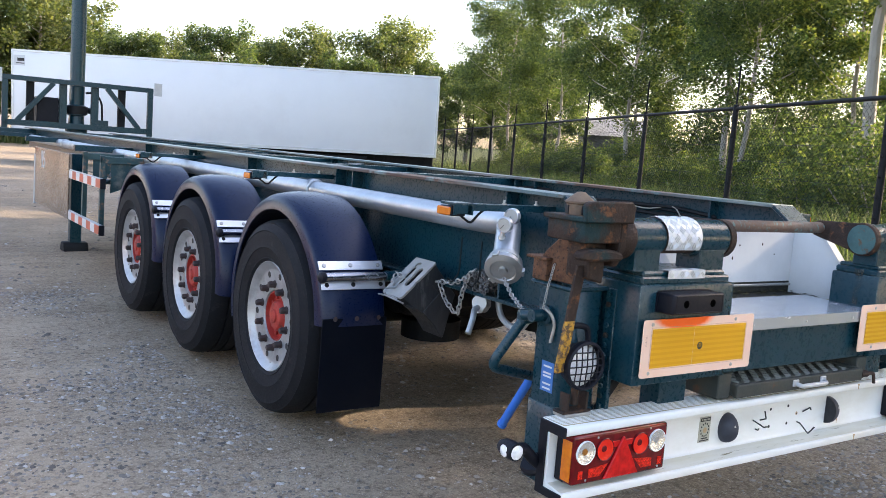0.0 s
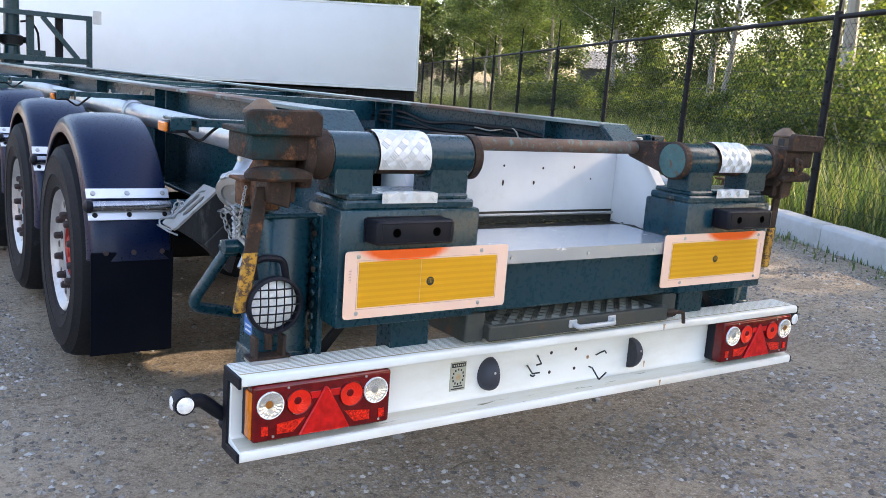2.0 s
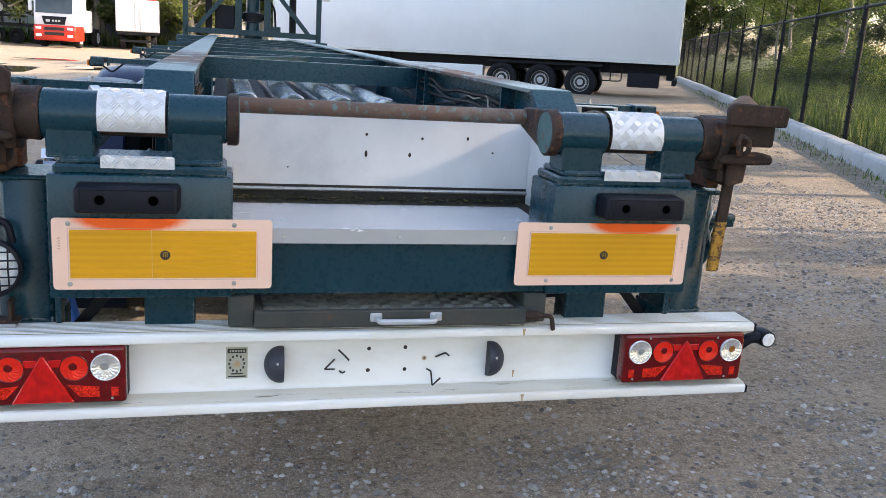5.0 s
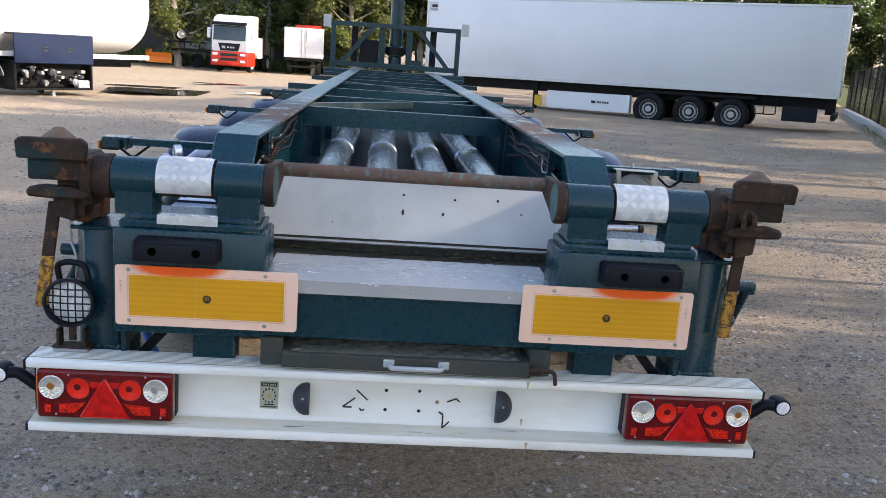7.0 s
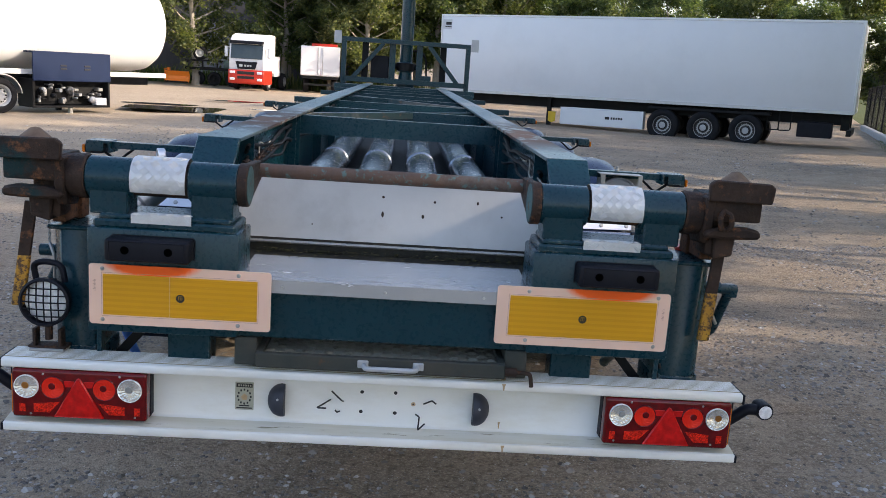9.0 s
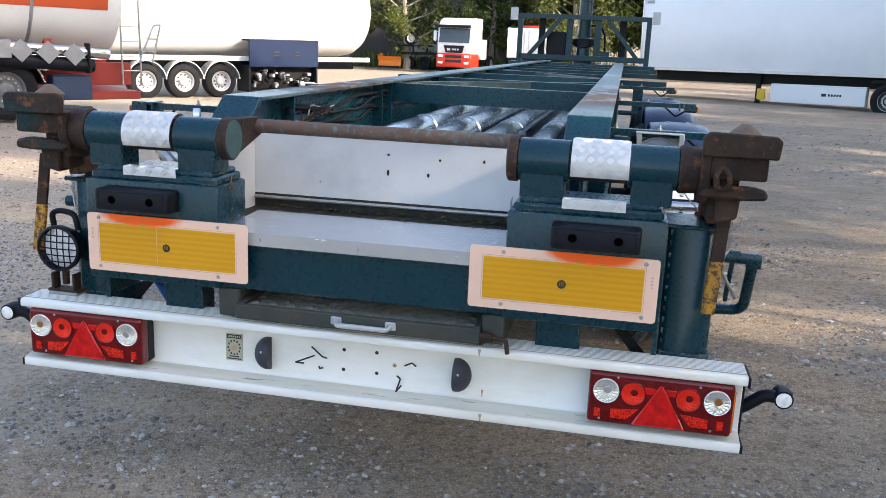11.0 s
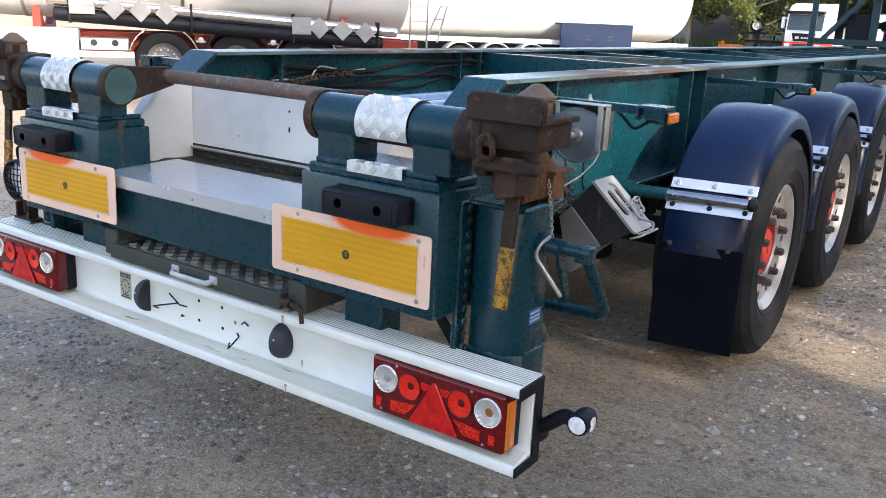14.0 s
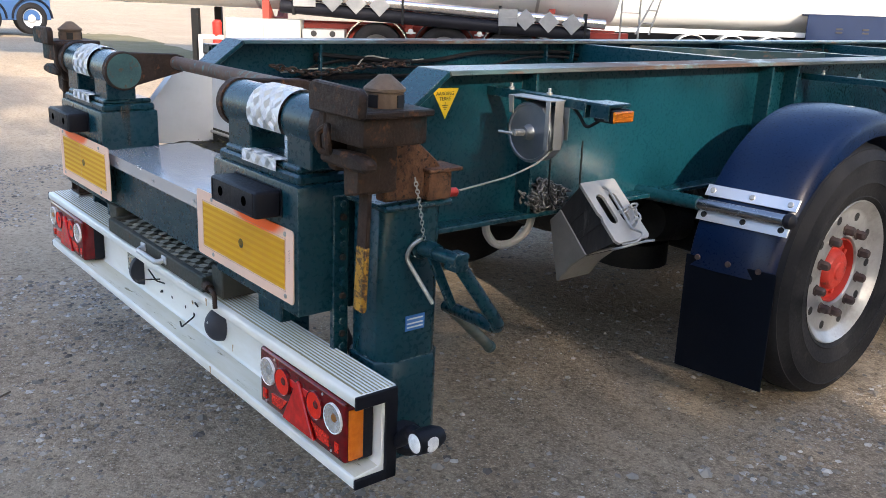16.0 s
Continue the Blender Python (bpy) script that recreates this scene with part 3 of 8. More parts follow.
# long main beams: web, top and bottom flange, sloped rear end
def main_beam():
    b = bmn()
    prism(b, [(0.42, 1.085), (0.62, 1.250), (13.6, 1.250), (13.6, 0.95), (6.6, 0.95), (5.9, 0.79), (0.42, 0.79)], "x", 0.640, 0.652)
    beam = part("main_beam", b, TEAL, trailer)
    t = bmn()
    prism(t, [(0.625, 1.247), (13.6, 1.247), (13.6, 1.262), (0.617, 1.262)], "x", 0.570, 0.725, 0.002)
    part("top_flange", t, FLANGE, beam, "worn teal top flange with scraped and rusted paint")
    t = bmn()
    prism(t, [(0.40, 1.083), (0.6245, 1.246), (0.6165, 1.2615), (0.392, 1.096)], "x", 0.571, 0.724, 0.002)
    part("end_plate", t, TEAL, beam)
    f = bmn()
    prism(f, [(0.42, 0.776), (5.9, 0.776), (6.6, 0.936), (6.6, 0.95), (5.88, 0.792), (0.42, 0.792)], "x", 0.575, 0.722, 0.002)
    part("bottom_flange", f, TEAL, beam)
    for y in (0.98, 2.35, 2.55, 3.9, 5.2, 6.5):
        r = bmn()
        box(r, 0.580, 0.640, y, y + 0.010, 0.79, 1.246, 0)
        box(r, 0.652, 0.716, y, y + 0.010, 0.79, 1.246, 0)
        part("stiffener", r, TEAL, beam)
    return beam


beam_r = main_beam()
beam_l = copy_thing(beam_r, Matrix.Identity(4))


def flip(ob):
    """Gives a copied part and its children mirrored meshes of their own."""
    seen = {}
    for o in (ob, *ob.children_recursive):
        if o.data not in seen:
            me = o.data.copy()
            t = bmesh.new()
            t.from_mesh(me)
            bmesh.ops.scale(t, vec=(-1, 1, 1), verts=t.verts[:])
            bmesh.ops.reverse_faces(t, faces=t.faces[:])
            t.to_mesh(me)
            t.free()
            seen[o.data] = me
        o.data = seen[o.data]
    return ob


flip(beam_l)

# cross members between the beams
for y, z, d in ((2.62, 1.245, 0.0), (3.95, 1.24, 0.0), (5.3, 1.24, 0.0), (6.6, 1.24, 0.0), (7.9, 1.24, 0.0), (9.2, 1.24, 0.0), (10.5, 1.24, 0.0), (11.8, 1.24, 0.0)):
    b = bmn()
    prism(b, [(y, z), (y + 0.07, z), (y + 0.07, z - 0.008), (y + 0.008, z - 0.008), (y + 0.008, z - 0.11), (y, z - 0.11)], "x", -0.640, 0.640)
    part("cross_member", b, TEAL, trailer)
b = bmn()
prism(b, [(-0.60, 3.05), (-0.60, 3.16), (0.60, 4.72), (0.60, 4.61)], "z", 1.19, 1.235)
part("diagonal_brace", b, TEAL_WORN, trailer)
b = bmn()
prism(b, [(0.60, 5.6), (0.60, 5.70), (-0.60, 7.30), (-0.60, 7.2)], "z", 1.19, 1.235)
part("diagonal_brace", b, TEAL_WORN, trailer)

# added dark plate that closes the chassis below the pipes to block light
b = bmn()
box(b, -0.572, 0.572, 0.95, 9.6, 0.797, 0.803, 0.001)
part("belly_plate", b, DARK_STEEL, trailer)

# four silver pipes lying between the beams
for x in (-0.37, -0.115, 0.14, 0.395):
    b = bmn()
    lathe(b, [(0.078, 0), (0.083, 0.0), (0.083, 1.75), (0.088, 1.755), (0.088, 1.80), (0.083, 1.805), (0.083, 5.0), (0.0, 5.0)], (x, 0.74, 1.00), (0, 1, -0.004), 28)
    part("silver_pipe", b, PIPE_STEEL, trailer, "dull silver metal delivery pipe")

# rear housings with barrels
b = bmn()
box(b, 0.455, 0.915, 0.008, 0.215, 0.690, 1.020, 0.008, 2)
box(b, 0.470, 0.900, 0.020, 0.210, 1.018, 1.044, 0.006)
box(b, 0.485, 0.885, 0.030, 0.205, 1.042, 1.060, 0.006)
both("rear_housing", b, TEAL)
b = bmn()
box(b, 0.555, 0.690, 0.085, 0.175, 0.44, 0.70, 0.004)
both("bumper_hanger", b, TEAL)
b = bmn()
prism(b, [(0.735, 0.700), (0.775, 0.700), (0.930, 0.520), (0.930, 0.470)], "y", 0.185, 0.197, 0.002)
both("diagonal_strut", b, DARK_STEEL, label="dark flat diagonal strut under the housing")
for lo, hi in ((0.470, 0.622), (0.790, 0.930)):
    b = bmn()
    prism(b, [(BY - 0.052, 1.056), (BY - 0.052, BZ), (BY + 0.052, BZ), (BY + 0.052, 1.056)], "x", lo + 0.012, hi - 0.012, 0.004)
    both("barrel_saddle", b, TEAL)
    b = bmn()
    lathe(b, [(0.046, 0), (0.060, 0.0), (0.0635, 0.004), (0.0635, hi - lo - 0.004), (0.060, hi - lo), (0.046, hi - lo)], (lo, BY, BZ), (1, 0, 0), 36)
    both("barrel", b, TEAL)
b = bmn()
rod(b, (0.46, BY, BZ), (0.96, BY, BZ), 0.053, 28)
both("pivot_shaft", b, RUST)


# aluminium tread plate: a bent sheet with raised five-bar pattern
def tread(w, prof, thick=0.002, pitch=0.040):
    """Bent sheet along a profile of (y, z) points, x from 0 to w, with raised bars in alternating groups."""
    b = bmn()
    P = [Vector((0, y, z)) for y, z in prof]
    A = [b.verts.new(p) for p in P]
    B = [b.verts.new(p + Vector((w, 0, 0))) for p in P]
    for k in range(len(P) - 1):
        b.faces.new((A[k], A[k + 1], B[k + 1], B[k]))
    L = [0]
    for a, c in zip(P, P[1:]):
        L.append(L[-1] + (c - a).length)

    def on(x, s):
        s = min(max(s, 0.0), L[-1])
        for k in range(len(P) - 1):
            if s <= L[k + 1] or k == len(P) - 2:
                f = (s - L[k]) / (L[k + 1] - L[k])
                p = P[k].lerp(P[k + 1], f)
                d = P[k + 1] - P[k]
                return p + Vector((x, 0, 0)), Vector((0, -d.z, d.y)).normalized()

    i = 0
    s = pitch / 2
    while s < L[-1] - pitch * 0.3:
        j = 0
        x = pitch / 2
        while x < w - pitch * 0.3:
            turn = 1 if (i + j) % 2 else -1
            for q in (-1.5, -0.5, 0.5, 1.5):
                off = q * pitch * 0.22
                ends = []
                for e in (-1, 1):
                    ends.append((x + (e * pitch * 0.40 * 0.707) + off * 0.707 * -turn, s + turn * e * pitch * 0.40 * 0.707 + off * 0.707))
                (xa, sa), (xb, sb) = ends
                if min(xa, xb) < 0.002 or max(xa, xb) > w - 0.002 or min(sa, sb) < 0.001 or max(sa, sb) > L[-1] - 0.001:
                    continue
                pa, na = on(xa, sa)
                pb, nb = on(xb, sb)
                d = (pb - pa).normalized()
                c = d.cross(na) * 0.055 * pitch
                top = [b.verts.new(pa + na * 0.10 * pitch), b.verts.new(pb + nb * 0.10 * pitch)]
                side = [b.verts.new(pa + c), b.verts.new(pb + c), b.verts.new(pb - c), b.verts.new(pa - c)]
                b.faces.new((side[0], side[1], top[1], top[0]))
                b.faces.new((side[2], side[3], top[0], top[1]))
            x += pitch
            j += 1
        s += pitch
        i += 1
    bmesh.ops.recalc_face_normals(b, faces=b.faces[:])
    return b


arc = [(BY - 0.070 * math.sin(a), BZ + 0.070 * math.cos(a)) for a in [radians(-60 + k * 12) for k in range(16)]]
for x in (-0.792, 0.626):
    b = tread(0.166, arc[::-1], pitch=0.028)
    part("tread_cover", b, ALU_PLATE, trailer, "shiny chequered aluminium cover wrapped over the barrel", pose(x, 0, 0), flat=True)
for x in (-0.785, 0.610):
    b = tread(0.182, [(0.018, 1.036), (0.018, 1.064), (0.058, 1.064)], pitch=0.026)
    part("step_strip", b, ALU_PLATE, trailer, "chequered aluminium strip", pose(x, 0, 0), flat=True)

# end discs, crank arms and the rusty rod that links both barrels
b = bmn()
lathe(b, [(0, 0), (0.064, 0), (0.068, 0.004), (0.068, 0.030), (0.0, 0.030)], (0.440, BY, BZ), (1, 0, 0), 32)
both("end_disc", b, RUST)
b = bmn()
lathe(b, [(0, 0), (0.060, 0), (0.062, 0.003), (0.0, 0.003)], (0.4385, BY, BZ), (1, 0, 0), 32)
both("disc_face", b, RUST_GREEN)
for s_ in (-1, 1):
    b = bmn()
    prism(b, [(BY - 0.02, 1.04), (BY + 0.02, 1.045), (BY + 0.012, 0.98), (BY + 0.015, 0.895), (BY - 0.006, 0.893), (BY - 0.012, 0.97)], "x", min(s_ * 0.4540, s_ * 0.4552), max(s_ * 0.4540, s_ * 0.4552))
    part("rust_streak", b, STREAK, trailer)
b = bmn()
prism(b, [(BY - 0.02, BZ + 0.066), (BY - 0.02, BZ - 0.05), (BY + 0.04, BZ - 0.052), (0.315, BZ - 0.005), (0.320, BZ + 0.048), (0.29, BZ + 0.058)], "x", 0.440, 0.466, 0.004)
both("crank_arm", b, RUST)
b = bmn()
rod(b, (-0.445, 0.285, 1.190), (0.445, 0.285, 1.190), 0.0235, 20)
part("linking_rod", b, RUST_BAR, trailer, "rusty steel linking rod with flaking paint")


# twist-lock heads at both rear corners
def twist_head():
    b = bmn()
    lathe(b, [(0.05, 0), (0.066, 0), (0.070, 0.006), (0.066, 0.06), (0.058, 0.085), (0.0, 0.085)], (0.930, BY, BZ), (1, 0, 0), 28)
    prism(b, [(0.02, 1.225), (0.02, 1.14), (0.05, 1.075), (0.14, 1.065), (0.18, 1.12), (0.18, 1.225)], "x", 0.985, 1.015, 0.005)
    box(b, 1.010, 1.165, 0.022, 0.195, 1.150, 1.216, 0.008, 2)
    box(b, 1.015, 1.100, 0.075, 0.165, 1.03, 1.16, 0.010, 2)
    head = part("twist_lock", b, RUST, trailer, "heavily rusted twist-lock head")
    b = bmn()
    prism(b, [(0.150, 1.000), (0.300, 1.000), (0.330, 1.055), (0.300, 1.090), (0.24, 1.140), (0.150, 1.145)], "x", 1.030, 1.072, 0.004)
    box(b, 1.018, 1.092, 0.262, 0.335, 0.994, 1.066, 0.008, 2)
    box(b, 1.010, 1.100, 0.258, 0.362, 1.064, 1.073, 0.002)
    part("gusset", b, RUST_HEAVY, head, "pitted orange-brown gusset block")
    b = bmn()
    prism(b, [(0.985, 1.215), (0.982, 1.268), (1.00, 1.282), (1.175, 1.278), (1.190, 1.266), (1.185, 1.215)], "y", -0.004, 0.018, 0.004)
    box(b, 1.000, 1.180, 0.005, 0.202, 1.214, 1.229, 0.003)
    part("lock_plate", b, RUST, head)
    b = bmn()
    lathe(b, [(0.043, 0), (0.043, 0.034), (0.047, 0.037), (0.047, 0.043), (0.014, 0.071), (0.0, 0.073)], (1.104, 0.118, 1.228), (0, 0, 1), 18)
    cone = part("lock_cone", b, RUST_CONE, head, "rusty brown locking cone")
    for a in (20, 110, 200, 290):
        b = bmn()
        box(b, 0.036, 0.0445, -0.012, 0.012, 0.003, 0.030, 0, 1, Matrix.Translation((1.104, 0.118, 1.228)) @ Matrix.Rotation(radians(a), 4, "Z"))
        part("slot", b, INK, cone)
    b = bmn()
    prism(b, [(0.99, 1.118), (1.03, 1.130), (1.13, 1.134), (1.170, 1.124), (1.172, 1.098), (1.11, 1.094), (0.99, 1.096)], "y", 0.02, 0.06, 0.008)
    part("lock_bolt", b, RUST, head)
    b = bmn()
    prism(b, [(1.035, 1.095), (1.105, 1.095), (1.100, 1.035), (1.040, 1.020)], "y", 0.055, 0.115, 0.005)
    part("lever_socket", b, RUST, head)
    return head


def shackle(head):
    b = bmn()
    pipe(b, [(1.04, 0.012, 1.185), (1.025, -0.004, 1.17), (1.03, -0.004, 1.13), (1.05, 0.012, 1.125), (1.065, -0.002, 1.14), (1.06, -0.002, 1.175), (1.04, 0.012, 1.185)], 0.008, 8, 0.01)
    part("shackle", b, RUST, head)


def locking_lever(head, xt, xb, y):
    """Flat bar hanging from the head, with a painted lower half."""
    def bar(z0, z1, w, half, bev):
        f0, f1 = (1.075 - z0) / 0.335, (1.075 - z1) / 0.335
        x0, x1 = xt + (xb - xt) * f0, xt + (xb - xt) * f1
        t = bmn()
        prism(t, [(x0 - w, z0), (x0 + w, z0), (x1 + w, z1), (x1 - w, z1)], "y", y - half, y + half, bev)
        return t
    lever = part("locking_lever", bar(1.075, 0.900, 0.019, 0.006, 0.002), RUST, head, "rusty flat locking lever with a chipped yellow grip")
    part("yellow_grip", bar(0.902, 0.738, 0.020, 0.008, 0.004), YELLOW_CHIP, lever)


head_r = twist_head()
head_l = flip(copy_thing(head_r, Matrix.Identity(4)))
shackle(head_r)
locking_lever(head_r, 1.074, 1.056, 0.095)
locking_lever(head_l, -1.108, -1.158, 0.085)

# rear support legs beside the housings
b = bmn()
prism(b, [(0.925, 0.165), (0.945, 0.150), (1.045, 0.150), (1.078, 0.185), (1.078, 0.300), (1.045, 0.335), (0.945, 0.335), (0.925, 0.32)], "z", 0.32, 0.985, 0.004)
prism(b, [(0.918, 0.160), (0.940, 0.143), (1.048, 0.143), (1.085, 0.180), (1.085, 0.305), (1.048, 0.342), (0.940, 0.342), (0.918, 0.325)], "z", 0.32, 0.590, 0.004)
box(b, 0.915, 1.088, 0.14, 0.345, 0.978, 0.992, 0.005)
leg_r, leg_l = both("support_leg", b, TEAL, label="dark teal square support leg behind the bumper")
b = bmn()
box(b, 0.906, 0.922, 0.105, 0.150, 0.50, 0.99, 0.002)
both("perforated_strip", b, TEAL)
for k in range(14):
    b = bmn()
    lathe(b, [(0, 0), (0.009, 0), (0.009, 0.006), (0, 0.006)], (0.930, 0.1255, 0.53 + k * 0.034), (1, 0, 0), 10)
    both("strip_bolt", b, TEAL if k % 3 else RUST)

# crank handles on the legs
b = bmn()
lathe(b, [(0, 0), (0.032, 0), (0.032, 0.018), (0.020, 0.022), (0.020, 0.075), (0, 0.075)], (1.075, 0.25, 0.885), (1, 0, 0), 18)
both("gearbox_boss", b, TEAL)
def crank(s, top, bend, foot, tip, grip_mat, label, grip_label):
    """A folded crank: stub shaft, knuckle, arm, cross arm and a hinged grip."""
    b = bmn()
    x, y, z = top
    pipe(b, [top, bend, foot], 0.0175, 12, 0.045)
    pipe(b, [(s * 1.10, 0.240, 0.885), (x + s * 0.017, y - 0.011, z + 0.010)], 0.0175, 12)
    box(b, x - 0.022, x + 0.022, y - 0.025, y + 0.018, z - 0.018, z + 0.026, 0.006, 2)
    lathe(b, [(0, -0.030), (0.009, -0.030), (0.010, -0.024), (0.010, 0.024), (0.009, 0.030), (0, 0.030)], (x, y, z + 0.006), (0, 1, 0.2), 10)
    if s > 0:
        prism(b, [(0.235, 0.872), (0.262, 0.872), (0.330, 0.735), (0.312, 0.722)], "x", s * 1.130 - 0.006, s * 1.130 + 0.006, 0.002)
    c = part("crank_handle", b, TEAL, trailer, label)
    f, t = Vector(foot), Vector(tip)
    b = bmn()
    pipe(b, [f, f.lerp(t, 0.12) + Vector((0, 0, 0.006)), t], 0.0165, 12, 0.012)
    lathe(b, [(0.0165, 0), (0.0195, 0.002), (0.0195, 0.012), (0.0, 0.014)], t, t - f, 12)
    part("grip", b, grip_mat, c, grip_label)


crank(1, (1.195, 0.275, 0.868), (1.204, 0.425, 0.668), (0.955, 0.448, 0.650), (0.890, 0.680, 0.455), TEAL_WORN, "folded teal crank handle", "scratched teal grip")
crank(-1, (-1.105, 0.335, 0.860), (-1.200, 0.382, 0.686), (-0.958, 0.436, 0.618), (-0.938, 0.608, 0.390), BLUE_GRIP, "teal crank handle with a bright blue grip", "bright blue plastic grip")

# rear cross beam, sill and tray
b = bmn()
box(b, -0.462, 0.462, 0.032, 0.20, 0.690, 0.850, 0.004)
part("rear_cross_beam", b, TEAL, trailer)
b = bmn()
prism(b, [(0.012, 0.842), (0.012, 0.884), (0.330, 0.892), (0.330, 0.888), (0.016, 0.880), (0.016, 0.842)], "x", -0.459, 0.459)
sill = part("sill_sheet", b, ALU_SHEET, trailer, "folded bare aluminium sill sheet")
for x in (-0.32, 0.0, 0.31):
    b = bmn()
    lathe(b, [(0, 0), (0.005, 0), (0.004, 0.003), (0, 0.003)], (x, 0.012, 0.862), (0, -1, 0), 10)
    part("screw", b, ZINC, sill)
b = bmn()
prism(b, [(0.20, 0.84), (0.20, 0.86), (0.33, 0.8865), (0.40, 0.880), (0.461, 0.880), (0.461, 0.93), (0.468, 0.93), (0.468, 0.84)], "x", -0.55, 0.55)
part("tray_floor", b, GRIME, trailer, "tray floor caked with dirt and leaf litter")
b = bmn()
box(b, -0.53, 0.53, 0.462, 0.474, 0.918, 1.165, 0.002)
part("back_panel", b, PANEL_WHITE, trailer, "scuffed white sheet panel")
b = bmn()
rod(b, (-0.53, 0.456, 0.916), (0.53, 0.456, 0.916), 0.0055, 10)
for k in range(53):
    lathe(b, [(0.0055, 0), (0.0066, 0.0005), (0.0066, 0.0165), (0.0055, 0.017)], (-0.53 + k * 0.020, 0.456, 0.916), (1, 0, 0), 10)
part("piano_hinge", b, ZINC, trailer, "thin steel piano hinge")
b = bmn()
prism(b, [(0.20, 0.888), (0.20, 1.0), (0.33, 1.15), (0.47, 1.165), (0.47, 0.875), (0.42, 0.868)], "x", 0.530, 0.536)
prism(b, [(0.19, 1.000), (0.32, 1.155), (0.335, 1.150), (0.205, 0.995)], "x", 0.530, 0.575)
both("side_panel", b, PANEL_WHITE)
for x, z, r, h in ((-0.03, 1.098, 0.005, 1.0), (-0.03, 1.035, 0.005, 2.4), (-0.28, 0.985, 0.003, 1.0), (0.115, 1.035, 0.005, 1.6), (0.155, 1.09, 0.005, 1.0), (0.31, 1.095, 0.0045, 1.5), (0.40, 1.05, 0.004, 1.0)):
    b = bmn()
    lathe(b, [(0, 0), (1.0, 0), (0.8, 0.25), (0, 0.3)], (0, 0, 0), (0, -1, 0), 10)
    part("rust_spot", b, RUST, trailer, "", Matrix.LocRotScale((x, 0.4622, z), None, (r, 0.004, r * h)))
LITTER = leaf_litter_mat()
rng = np.random.default_rng(77)
lv, lf = [], []
for k in range(420):
    x = rng.uniform(-0.50, 0.50)
    y = 0.455 - 0.13 * rng.random() ** 2.2
    z = 0.884 + 0.010 * rng.random() if y > 0.34 else 0.8935
    a, r = rng.random() * 6.283, 0.004 + 0.011 * rng.random() ** 2
    c, d = math.cos(a) * r, math.sin(a) * r
    n = len(lv)
    lv += [(x - c, y - d, z), (x + d * 0.4, y - c * 0.4, z + 0.002), (x + c, y + d, z + 0.001), (x - d * 0.4, y + c * 0.4, z + 0.003)]
    lf.append((n, n + 1, n + 2, n + 3))
me = bpy.data.meshes.new("leaf_litter")
me.from_pydata(lv, [], lf)
me.materials.append(LITTER)
tagged(part("leaf_litter", me, None, trailer), "dry leaf litter and moss in the tray corner", kind="stuff")

# pull-out step under the cross beam
b = bmn()
box(b, -0.395, 0.395, -0.010, 0.012, 0.605, 0.652, 0.003)
box(b, -0.395, -0.372, 0.0, 0.30, 0.608, 0.655, 0.003)
box(b, 0.372, 0.395, 0.0, 0.30, 0.608, 0.655, 0.003)
box(b, -0.372, 0.372, 0.012, 0.30, 0.630, 0.640, 0.0)
GRIMY_STEP = surface("grimy_step_paint", (0.034, 0.046, 0.044), (0.070, 0.068, 0.058), (0.11, 0.065, 0.04), (0.58, 0.68), 9, 90, (0.5, 0.75), bumps=0.2, dirt=(0.075, 0.068, 0.055), dirt_at=(0.52, 0.75), spec=0.2)
step = part("pull_out_step", b, GRIMY_STEP, trailer, "pull-out step with a dirty chequered plate and a pale handle")
b = tread(0.744, [(0.008, 0.6425), (0.29, 0.6425)], pitch=0.031)
part("step_plate", b, surface("dirty_tread_plate", (0.24, 0.24, 0.195), (0.165, 0.165, 0.135), (0.10, 0.085, 0.055), (0.56, 0.66), 12, 80, (0.45, 0.65), 0.25, 0.1), step, "dirty chequered plate", pose(-0.372, 0, 0), flat=True)
b = bmn()
pipe(b, [(-0.055, -0.010, 0.632), (-0.050, -0.035, 0.626), (0.110, -0.035, 0.626), (0.115, -0.010, 0.632)], 0.0085, 10, 0.015)
box(b, -0.075, -0.040, -0.016, -0.008, 0.620, 0.646, 0.003)
box(b, 0.100, 0.135, -0.016, -0.008, 0.620, 0.646, 0.003)
part("pull_handle", b, RIM, step, "pale grey bow handle")
for x in (-0.43, 0.43):
    b = bmn()
    box(b, x - 0.035, x + 0.035, 0.02, 0.30, 0.60, 0.69, 0.004)
    part("step_guide", b, GRIMY_STEP, trailer)
b = bmn()
pipe(b, [(0.40, 0.0, 0.628), (0.475, -0.01, 0.628), (0.482, -0.012, 0.585)], 0.007, 8, 0.012)
rod(b, (0.395, 0.0, 0.628), (0.432, -0.004, 0.628), 0.014, 12)
part("step_latch", b, RUST, trailer, "small rusty bent latch pin")


